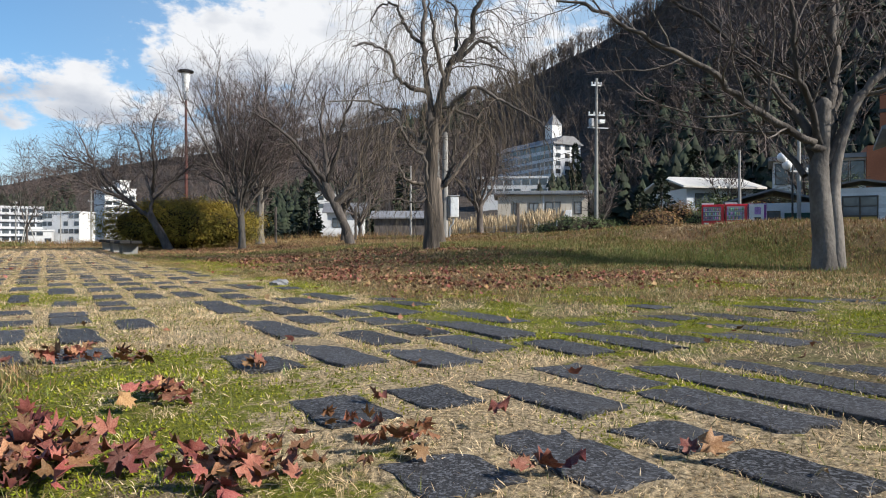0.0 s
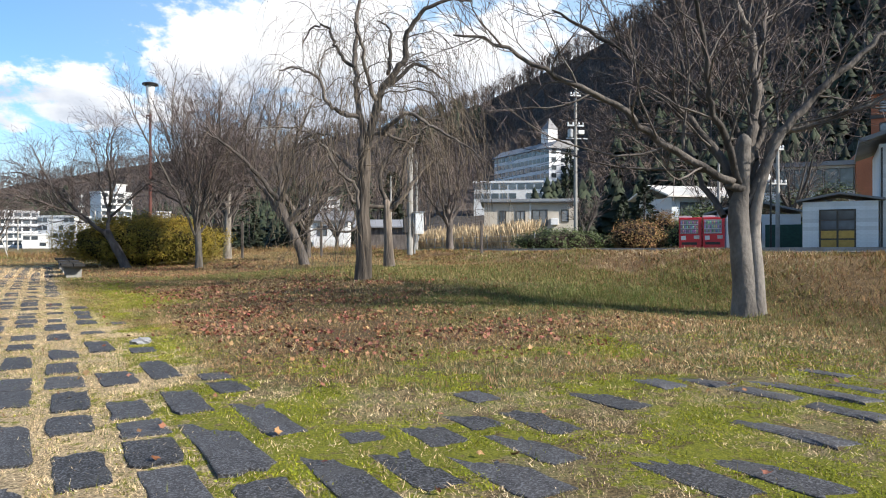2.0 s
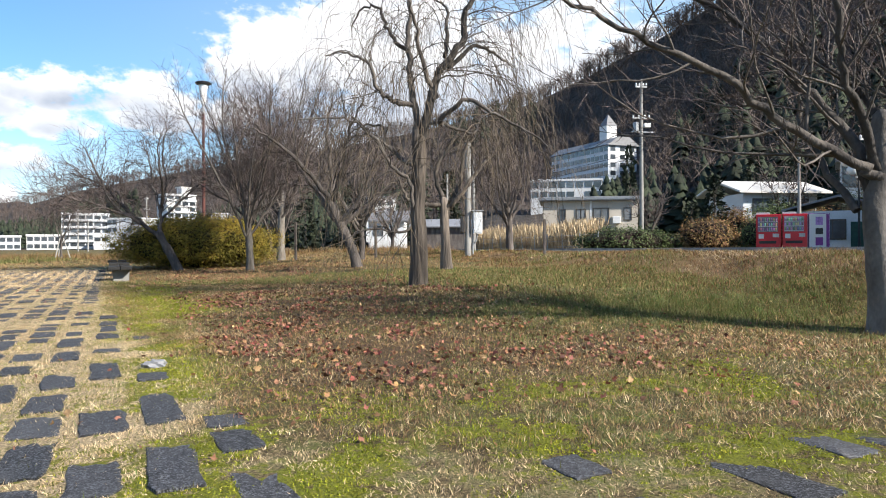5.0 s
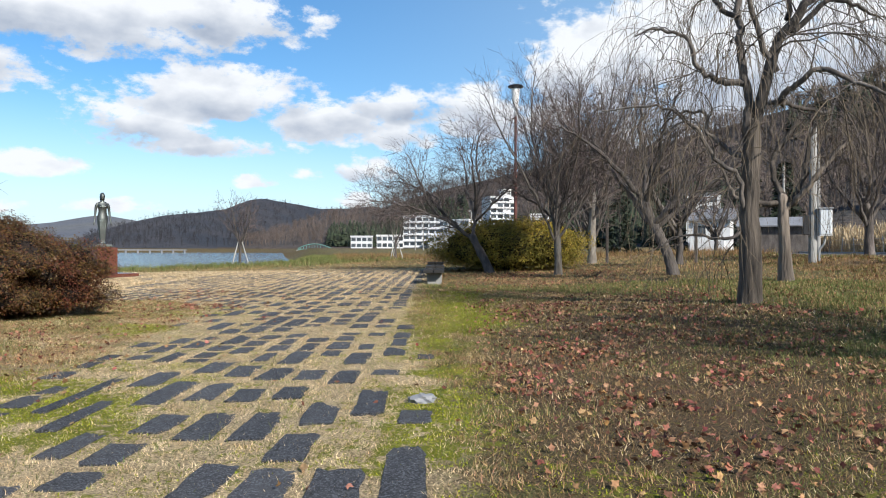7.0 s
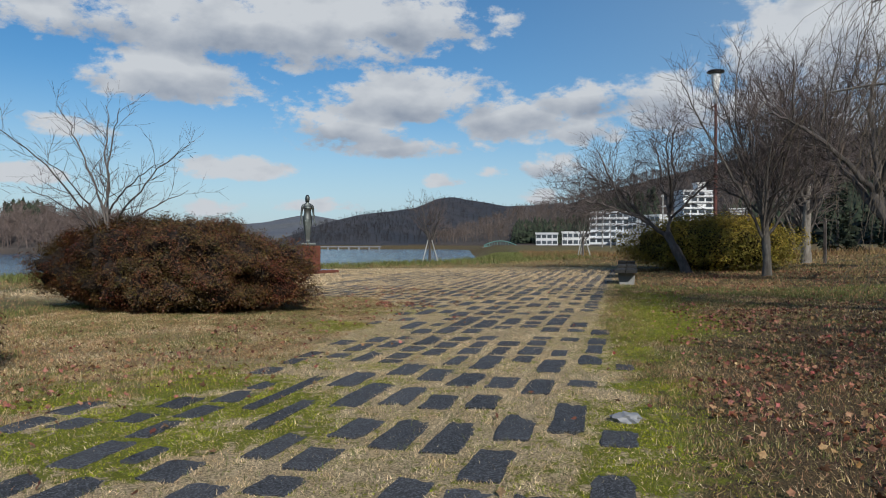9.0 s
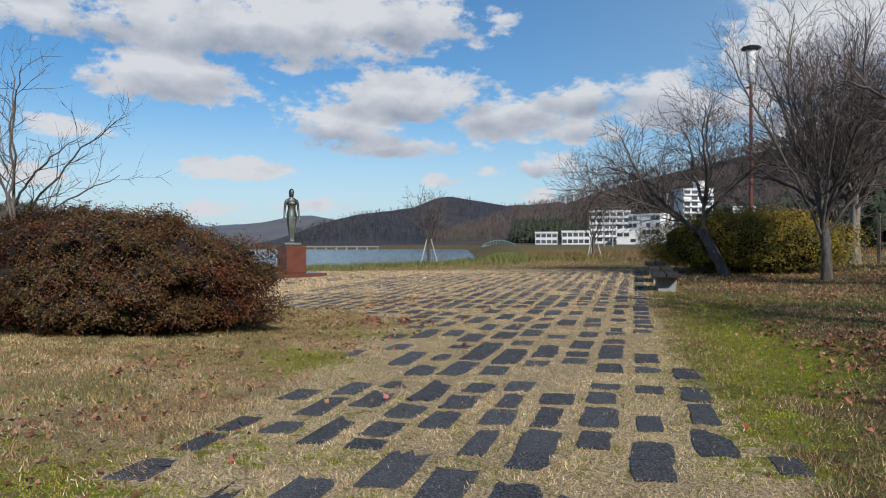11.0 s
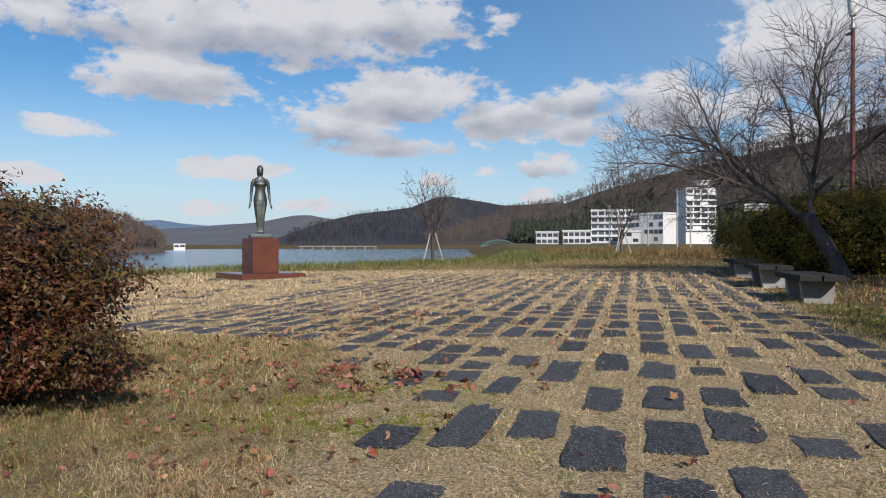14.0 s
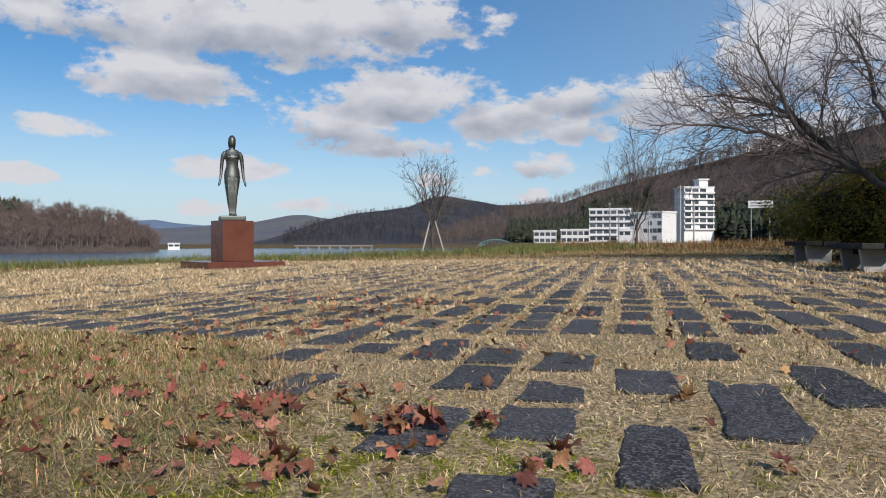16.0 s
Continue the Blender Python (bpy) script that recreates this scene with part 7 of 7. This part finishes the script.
def lay_slabs():
    """Columns of slabs of uneven length along U; returns (u, v, length, width) rows."""
    r = np.random.default_rng(77)
    rows = []
    for rowset in (START_SLABS, BANK_SLABS, MIDDLE_SLABS, MOSSY_SLABS, FORK_SLABS, EDGE_SLABS, LAST_SLABS):
        for c, a, b, *broad in rowset:
            rows.append(((a + b) / 2, c * PITCH + V0 + r.normal() * 0.008, b - a + 0.03, broad[0] if broad else r.uniform(0.25, 0.285)))
    for c in range(-35, 27):
        v0 = c * PITCH + V0
        u = -5.6 + r.uniform(0, 0.6)
        while u < 31.8:
            ln = r.choice([0.42, 0.5, 0.62, 0.9, 1.1], p=[0.3, 0.28, 0.22, 0.12, 0.08]) * r.uniform(0.92, 1.06)
            um, step_on = u + ln / 2, ln
            v = v0 + r.normal() * 0.012
            lost = 0.09
            if um < 6 and v > 2.6:
                lost = 0.30
            if um < 5 and v < 1.0:
                lost = 0.75
            if um > 5 and um < 18 and v < -0.9:
                lost = 0.4
            if um > 19 and v < -6.5:
                lost = 0.75
            a, b = u, u + ln
            for ca, cb, ua, ub in KNOWN:
                if ca <= c <= cb and a < ub and b > ua:
                    a, b = (a, ua - 0.04) if a < ua else ((ub + 0.04, b) if b > ub else (0.0, 0.0))
            um, ln = (a + b) / 2, b - a
            if ln > 0.2 and float(paved(um, v)) > 0.5 and r.random() > lost:
                w = r.uniform(0.23, 0.285) * (1.0 if r.random() > 0.2 else 0.75)
                over = 1.0 if r.random() > 0.25 else r.uniform(0.6, 0.9)
                rows.append((um, v, ln * over, w))
            u = max(b, u + step_on) + r.uniform(0.035, 0.10)
    return np.array(rows)


SLABS = lay_slabs()


def build_paving():
    kinds = slab_meshes()
    pave = thing("pavement", "old paving of dark aggregate slabs with grassy joints", "pavement", kind="structure")
    r = np.random.default_rng(5)
    # the stretch that the way leads over: nearest slabs singly, the rest in one piece
    way = np.array([(0.3, 3.2), (-0.8, 5.5), (-2.2, 7.6), (-6.0, 11.6), (-8.0, 13.2), (-9.6, 14.8), (-10.6, 16.5)])
    x, y = xy_of(SLABS[:, 0], SLABS[:, 1])
    d = np.min([np.hypot(x - a, y - b) for a, b in way], axis=0)
    order = np.argsort(d)
    single = set(order[:300].tolist())
    z = height(x, y)
    vs, fs, o = [], [], 0
    base = [(np.array([v.co for v in m.vertices]), np.array([p.vertices for p in m.polygons])) for m in kinds]
    for k, (u, v, ln, w) in enumerate(SLABS):
        m = pose(x[k], y[k], z[k] - (0.0050 if u > 6 or v < 2.8 else 0.0085) + r.normal() * 0.0015, r.normal() * 0.3, r.normal() * 0.3, 30.3 + r.normal() * 1.2)
        m = m @ Matrix.Diagonal((w, ln, 0.012, 1))
        q = int(r.integers(0, len(kinds)))
        if k in single:
            ob = part("paving_slab", kinds[q], None, pave)
            ob.matrix_basis = m
        else:
            bv, bf = base[q]
            mm = np.array(m)
            vs.append(bv @ mm[:3, :3].T + mm[:3, 3])
            fs.append(bf + o)
            o += len(bv)
    far = part("far_slabs", fast_mesh("far_slabs", np.concatenate(vs), np.concatenate(fs), M["stone"]), None, pave)
    tagged(far, "dark aggregate slabs", "", kind="stuff")


# ---------------- grass, moss and leaves ----------------
GU0, GV0, GS = -6.0, -14.0, 0.02


def slab_grid():
    """Where slabs lie bare, on a fine grid over U and V."""
    g = np.zeros((int(40 / GS), int(25 / GS)), bool)
    for u, v, ln, w in SLABS:
        a, b = int(round((u - ln * 0.5 + 0.012 - GU0) / GS)), int(round((u + ln * 0.5 - 0.012 - GU0) / GS))
        c, d = int(round((v - w * 0.455 - GV0) / GS)), int(round((v + w * 0.455 - GV0) / GS))
        g[max(a, 0):b, max(c, 0):d] = True
    return g


SLAB_GRID = slab_grid()


def on_slab(x, y):
    u, v = uv_of(x, y)
    i, j = ((u - GU0) / GS).astype(int), ((v - GV0) / GS).astype(int)
    ok = (i >= 0) & (i < SLAB_GRID.shape[0]) & (j >= 0) & (j < SLAB_GRID.shape[1])
    out = np.zeros(len(x), bool)
    out[ok] = SLAB_GRID[i[ok], j[ok]]
    return out


# the line that a visitor walks
WAY = np.array([(0.0, 0.5), (1.3, 1.1), (1.0, 3.9), (-3.3, 7.7), (-8.4, 12.1)])


def way_dist(x, y):
    best = np.full(np.shape(x), 1e9)
    for (ax, ay), (bx, by) in zip(WAY, WAY[1:]):
        dx, dy = bx - ax, by - ay
        t = np.clip(((x - ax) * dx + (y - ay) * dy) / (dx * dx + dy * dy), 0, 1)
        best = np.minimum(best, np.hypot(x - ax - t * dx, y - ay - t * dy))
    # close to both ends one stoops
    ends = np.minimum(np.hypot(x, y - 0.5), np.hypot(x + 8.4, y - 12.1))
    return np.maximum(np.minimum(np.maximum(best, 3.1), ends), 1.7)


class Plot:
    """A piece of ground with its cover worked out once on a grid."""

    def __init__(self, x0, x1, y0, y1, step):
        self.x0, self.y0, self.step = x0, y0, step
        self.nx, self.ny = int((x1 - x0) / step), int((y1 - y0) / step)
        x, y = np.meshgrid(x0 + step * (np.arange(self.nx) + 0.5), y0 + step * (np.arange(self.ny) + 0.5))
        self.x, self.y = x, y
        self.u, self.v = uv_of(x, y)
        self.z, self.far = height(x, y), way_dist(x, y)
        self.pav, self.moss, self.litter = paved(self.u, self.v), moss_at(x, y), litter_at(x, y)
        self.off, self.shore = road_off(x, y), shore_dist(x, y)

    def noise(self, scale, seed, lo=0.30, hi=0.62):
        return smooth01(lo, hi, fbm(self.x * scale, self.y * scale, seed, 3))

    def strew(self, density, seed):
        """Places strewn at so many a square metre, with their height and distance from the way."""
        r = np.random.default_rng(seed)
        count = r.poisson(np.clip(density, 0, 60000) * self.step**2)
        j, i = np.nonzero(count)
        k = count[j, i]
        i, j = np.repeat(i, k), np.repeat(j, k)
        fx, fy = r.random(len(i)), r.random(len(i))
        x, y = self.x0 + (i + fx) * self.step, self.y0 + (j + fy) * self.step
        i2, j2 = np.clip(i + np.where(fx > 0.5, 1, -1), 0, self.nx - 1), np.clip(j + np.where(fy > 0.5, 1, -1), 0, self.ny - 1)
        ax, ay = np.abs(fx - 0.5), np.abs(fy - 0.5)
        z = (self.z[j, i] * (1 - ax) + self.z[j, i2] * ax) * (1 - ay) + (self.z[j2, i] * (1 - ax) + self.z[j2, i2] * ax) * ay
        return x, y, z, self.far[j, i], r


def blades(name, label, places, length, width, flat, material, jointed=False, keep_off=0.0, sink=0.004):
    """Grass blades combed into tufts; flat: 0 upright to 1 lying. keep_off thins them on bare slabs."""
    x, y, z, far, r = places
    if keep_off:
        ok = ~on_slab(x, y) | (r.random(len(x)) > keep_off)
        x, y, z, far = x[ok], y[ok], z[ok], far[ok]
    n = len(x)
    z = z - sink
    a = 9.0 * fbm(x * 3.5, y * 3.5, 23, 2) + r.normal(0, 1.7, n)
    ln = length * r.uniform(0.5, 1.4, n)
    tuft = vnoise(x * 11.0, y * 11.0, 29)
    tilt = np.clip(flat + 0.45 * (tuft - 0.5) + r.normal(0, 0.15, n), 0.04, 0.97) * math.pi / 2
    d = np.stack([np.cos(a), np.sin(a)], 1)
    w = (width * far * r.uniform(0.65, 1.35, n))[:, None]
    side = np.stack([-d[:, 1], d[:, 0], r.normal(0, 0.4, n)], 1) * w * 0.5
    p0 = np.stack([x, y, z], 1)
    way1 = np.stack([d[:, 0] * np.sin(tilt), d[:, 1] * np.sin(tilt), np.cos(tilt)], 1)
    if jointed:
        t2 = np.clip(tilt + r.uniform(0.1, 0.6, n), 0, 1.66)
        p1 = p0 + way1 * (ln * 0.55)[:, None]
        p2 = p1 + np.stack([d[:, 0] * np.sin(t2), d[:, 1] * np.sin(t2), np.cos(t2)], 1) * (ln * 0.45)[:, None]
        v = np.stack([p0, p1 + side, p1 - side, p2], 1).reshape(-1, 3)
        o = np.arange(n) * 4
        f = np.concatenate([np.stack([o, o + 1, o + 2], 1), np.stack([o + 2, o + 1, o + 3], 1)])
    else:
        v = np.stack([p0 - side, p0 + side, p0 + way1 * ln[:, None]], 1).reshape(-1, 3)
        f = np.arange(n * 3).reshape(-1, 3)
    return tagged(new(name, fast_mesh(name, v, f, material)), label, "grass", kind="stuff")


def sample(n, box_, want, seed):
    """About n places in a box, thinned by want(x, y) in 0..1."""
    r = np.random.default_rng(seed)
    x, y = r.uniform(box_[0], box_[1], n), r.uniform(box_[2], box_[3], n)
    keep = r.random(n) < want(x, y)
    return x[keep], y[keep], r


NEAR = Plot(-16.5, 9.5, 1.3, 21.0, 0.06)
WIDE = Plot(-46.0, 20.0, -4.0, 60.0, 0.25)


def build_grass():
    g = NEAR
    close, mid = g.far < 3.05, (g.far >= 3.05) & (g.far < 7.5)
    green_bank = smooth01(6.6, 5.6, g.u) * smooth01(2.5, 3.2, g.v)
    joints = g.pav * (0.55 + 0.45 * g.noise(2.6, 4)) * (1 - 0.8 * g.moss) * (1 - 0.55 * green_bank)
    blade = 0.5 * 0.00105 * g.far * 0.040

    straw_label = "dry straw coloured grass tufts in the joints"
    blades("straw_joints", straw_label, g.strew(0.36 * joints * close / blade, 131), 0.036, 0.00115, 0.72, M["straw"], True, 0.93)
    blades("straw_joints", straw_label, g.strew(0.55 * joints * mid / blade, 132), 0.033, 0.00165, 0.74, M["straw"], False, 0.95)

    # lawn: dull green and brown blades with dry stems between
    open_lawn = (1 - g.pav) * (g.shore < -1) * (g.off < -6.2) * (1 - 0.85 * g.moss) * (1 - 0.65 * g.litter) * (1 - 0.4 * green_bank)
    patch = 0.45 + 0.55 * g.noise(1.9, 6)
    fresh = np.clip(g.noise(1.3, 9, 0.42, 0.66) + 0.8 * np.exp(-(np.hypot(g.x + 12.6, g.y - 10.6) / 2.6) ** 4) + 0.7 * np.exp(-(np.hypot(g.x + 12.0, g.y - 12.8) / 2.2) ** 4), 0, 1)
    blades("lawn_grass", "short mixed lawn grass fading to straw", g.strew(0.24 * open_lawn * patch * close / blade, 133), 0.050, 0.0012, 0.50, M["lawn"], True)
    blades("lawn_grass", "short mixed lawn grass fading to straw", g.strew(0.27 * open_lawn * patch * mid / blade, 134), 0.046, 0.0017, 0.50, M["lawn"])
    blades("green_tufts", "fresh green grass tufts", g.strew((0.16 * open_lawn * fresh + 0.02 * g.pav) * (close | mid) / blade, 135), 0.048, 0.0016, 0.42, M["green"], False, 0.97)
    dead = g.noise(2.2, 16) * np.where(g.v < 0, 1.0, 0.45) + 0.35 * green_bank
    blades("lawn_straw", "dry bent stems lying in the lawn", g.strew(0.17 * open_lawn * dead * (close | mid) / blade, 136), 0.055, 0.0014, 0.66, M["straw"])
    # cushions of moss
    blades("moss_cushions", "bright yellow green moss cushions", g.strew(0.36 * g.moss * (0.4 + 0.6 * g.noise(6.0, 41)) * (g.far < 7.5) / (0.5 * 0.0020 * g.far * 0.022), 137), 0.015, 0.0028, 0.60, M["moss"], False, 0.97, 0.001)
    # under the trees: less straw, more dark green, standing in for their shade
    off = g.far >= 7.5
    litter_lawn = (1 - g.pav) * (g.off < -6.2) * (0.3 + 0.7 * g.noise(1.3, 27)) * (1 - 0.5 * g.litter)
    blades("shaded_lawn_grass", "dull green grass among fallen leaves", g.strew(0.19 * litter_lawn * off / blade, 138), 0.075, 0.0014, 0.40, M["green"])
    blades("shaded_lawn_straw", "dry brown grass among fallen leaves", g.strew(0.11 * litter_lawn * off / blade, 139), 0.07, 0.0014, 0.5, M["lawn"])
    lush = np.exp(-(((g.x - 3.2) / 2.4) ** 2 + ((g.y - 12.3) / 0.9) ** 2)) * (g.off < -5)
    blades("lush_grass", "lush green grass by the bank", g.strew(2600 * lush, 37), 0.11, 0.0008, 0.4, M["green"])

    w = WIDE
    outside = (w.x < -16.5) | (w.x > 9.5) | (w.y > 21.0) | (w.y < 1.3)
    plaza = np.clip(w.pav + smooth01(17.5, 19.5, w.u) * smooth01(-17, -14, w.v) * smooth01(2.4, 1.8, w.v) * smooth01(35, 33, w.u), 0, 1) * (np.hypot(w.x + 24.8, w.y - 20.86) > 1.5)
    wide_blade = 0.5 * 0.0010 * w.far * 0.075
    inner = np.clip(g.pav + smooth01(17.5, 19.5, g.u) * smooth01(-17, -14, g.v) * smooth01(2.4, 1.8, g.v), 0, 1)
    plaza_label = "dry straw coloured grass over the plaza"
    blades("straw_plaza", plaza_label, g.strew(0.62 * inner * off * (0.35 + 0.65 * g.noise(1.6, 14)) / (0.5 * 0.0010 * g.far * 0.07), 32), 0.07, 0.0010, 0.66, M["straw"], False, 0.97)
    blades("straw_plaza", plaza_label, w.strew(0.34 * plaza * outside * (0.35 + 0.65 * w.noise(1.6, 14)) / wide_blade, 33), 0.075, 0.0014, 0.66, M["straw"], False, 0.97)
    lawn = (1 - plaza) * (1 - w.pav) * (w.shore < -1) * (w.off < -6.2)
    blades("far_lawn_grass", "dull autumn lawn grass under the trees", w.strew(0.10 * lawn * outside * (w.far < 32) * (0.3 + 0.7 * w.noise(0.9, 7)) / wide_blade, 34), 0.08, 0.0010, 0.45, M["lawn"])
    # the bank below the road
    bank = smooth01(-8.4, -6.6, w.off) * smooth01(-2.75, -3.1, w.off) * (w.y > -2) * (w.far < 30)
    tall = 0.5 * 0.0009 * w.far * 0.15
    blades("bank_grass", "rough brown dead grass on the road bank", w.strew(0.30 * bank * (0.4 + 0.6 * w.noise(0.8, 12)) / tall, 38), 0.11, 0.0012, 0.50, M["drygrass"])
    blades("bank_straw", "pale dry grass on the road bank", w.strew(0.30 * bank * w.noise(0.9, 15, 0.4, 0.6) * smooth01(-6.6, -4.0, w.off) / tall, 238), 0.11, 0.0011, 0.60, M["reed"])
    blades("bank_green", "green weeds on the road bank", w.strew(0.24 * bank * w.noise(0.9, 18, 0.40, 0.60) / tall, 239), 0.11, 0.0010, 0.45, M["green"])
    # shore
    strip_ = smooth01(-7.5, -3.5, w.shore) * smooth01(2.5, 1.0, w.shore) * (w.x < -20) * (w.y > 0)
    blades("shore_grass", "tall green and yellow grass on the shore", w.strew(90 * strip_ * (0.3 + 0.7 * w.noise(0.5, 13)), 39), 0.26, 0.0011, 0.35, M["green"])
    field = (w.shore < -2) * (w.off < -4) * smooth01(33, 36, w.u) * (w.y > 38)
    blades("field_grass", "brown weedy field beyond the plaza", w.strew(45 * field * w.noise(0.25, 19), 40), 0.45, 0.0008, 0.4, M["drygrass"])


def leaf_shape(seed, n=10, crumple=0.03):
    """A curled star-shaped leaf: a fan with five points."""
    r = np.random.default_rng(seed)
    vs, fs = [(0.0, 0.0, 0.0)], []
    for q in range(n):
        a = 2 * math.pi * q / n + 0.2 + r.normal() * 0.05
        point = q % 2 == 0
        back = 0.75 + 0.25 * math.cos(a)
        rad = (0.5 if point else 0.31) * back * r.uniform(0.88, 1.12)
        vs.append((math.cos(a) * rad, math.sin(a) * rad, 0.0))
    curl, fold = r.uniform(0.3, 1.1) * (1.3 if n > 12 else 1.0), r.uniform(-0.5, 0.9)
    vs = [(x, y, curl * (x * x + y * y) + fold * abs(y) * 0.5 + r.normal() * crumple) for x, y, z in vs]
    for q in range(n):
        fs.append((0, 1 + q, 1 + (q + 1) % n))
    return np.array(vs), np.array(fs)


LEAVES = [leaf_shape(k) for k in range(9)]
NEAR_LEAVES = [leaf_shape(k + 40, 18, 0.085) for k in range(12)]


def build_leaves():
    x1, y1, r = sample(100000, (-13, 8, 4, 30), lambda x, y: litter_at(x, y) * (0.12 + 1.1 * smooth01(0.40, 0.66, fbm(x * 1.7, y * 1.7, 63, 3))), 51)
    x2, y2, r = sample(14000, (-16, 8, 1.5, 30), lambda x, y: 0.07 + 0.35 * smooth01(0.6, 0.75, fbm(x * 0.9, y * 0.9, 33, 3)) * (1 - paved(*uv_of(x, y)) * 0.75), 52)
    x3, y3, r = sample(15000, (-15, -2, 5, 17), lambda x, y: 0.75 * np.exp(-((uv_of(x, y)[1] + 2.8) / 1.5) ** 2) * (0.3 + smooth01(0.5, 0.65, fbm(x * 1.2, y * 1.2, 57, 3))), 53)
    x, y = np.concatenate([x1, x2, x3]), np.concatenate([y1, y2, y3])
    n = len(x)
    z = height(x, y) + 0.018 + r.uniform(0, 0.022, n)
    size = r.uniform(0.04, 0.085, n)
    vs, fs, o = [], [], 0
    pick = r.integers(0, len(LEAVES), n)
    for k, (v, f) in enumerate(LEAVES):
        at = np.nonzero(pick == k)[0]
        m = len(at)
        rot = np.array([Euler((a, b, c)).to_matrix() for a, b, c in zip(r.normal(0, 0.55, m), r.normal(0, 0.55, m), r.uniform(0, 6.28, m))])
        flip = np.where(r.random(m) < 0.5, 1.0, -1.0)
        vv = np.broadcast_to(v, (m, *v.shape)).copy()
        vv[:, :, 2] *= flip[:, None]
        p = np.einsum("mij,mkj->mki", rot, vv) * size[at][:, None, None] + np.stack([x[at], y[at], z[at]], 1)[:, None]
        vs.append(p.reshape(-1, 3))
        fs.append((f[None] + (np.arange(m) * len(v))[:, None, None]).reshape(-1, 3) + o)
        o += m * len(v)
    tagged(new("leaf_litter", fast_mesh("leaf_litter", np.concatenate(vs), np.concatenate(fs), M["leaf"])), "scattered brown and red fallen leaves", "leaves", kind="stuff")
    # heaps close to the way, leaf by leaf
    meshes = [fast_mesh("fallen_leaf", v, f, M["leaf_one"]) for v, f in NEAR_LEAVES]
    heaps = [(-1.06, 2.27, 85, 0.17), (-1.3, 2.45, 24, 0.2), (-0.55, 2.22, 64, 0.13), (-1.06, 3.03, 26, 0.10), (-1.87, 3.8, 20, 0.14), (-1.55, 3.8, 8, 0.1), (-0.27, 2.98, 2, 0.03), (-0.9, 3.57, 5, 0.08),
             (-0.15, 2.45, 16, 0.14), (-0.31, 2.63, 5, 0.08), (0.2, 2.21, 4, 0.06), (0.62, 2.33, 2, 0.04), (-2.3, 3.2, 12, 0.3),
             (-10.09, 13.58, 12, 0.09), (-10.02, 13.66, 8, 0.07), (-10.59, 13.32, 9, 0.12), (-10.31, 13.03, 2, 0.04), (-10.04, 13.04, 4, 0.07), (-9.97, 13.14, 3, 0.05), (-10.58, 13.48, 4, 0.06), (-10.49, 13.73, 3, 0.05),
             (-9.87, 13.8, 5, 0.06), (-9.46, 13.65, 3, 0.05), (-9.56, 14.51, 2, 0.03), (-9.04, 13.96, 2, 0.03), (-9.49, 13.51, 4, 0.06), (-10.4, 12.82, 4, 0.12), (-10.9, 13.1, 8, 0.4), (-7.4, 12.2, 6, 0.5)]
    r = np.random.default_rng(91)
    for hx, hy, cnt, rad in heaps:
        for k in range(cnt):
            x, y = hx + r.normal() * rad * 0.6, hy + r.normal() * rad * 0.6
            s = r.uniform(0.06, 0.115)
            ob = part("fallen_leaf", meshes[int(r.integers(0, len(meshes)))], None)
            up = 0.03 + 0.035 * r.random() * (1 if cnt > 9 else 0.4)
            ob.matrix_world = pose(x, y, zat(x, y) + up, r.normal() * 26, r.normal() * 26, r.uniform(0, 360)) @ Matrix.Diagonal((s, s, s * (1 if r.random() < 0.6 else -1), 1))
            tagged(ob, "dry reddish brown maple leaf lying on the grass", "leaf", "fallen maple leaves")


build_grass()
build_leaves()
build_paving()
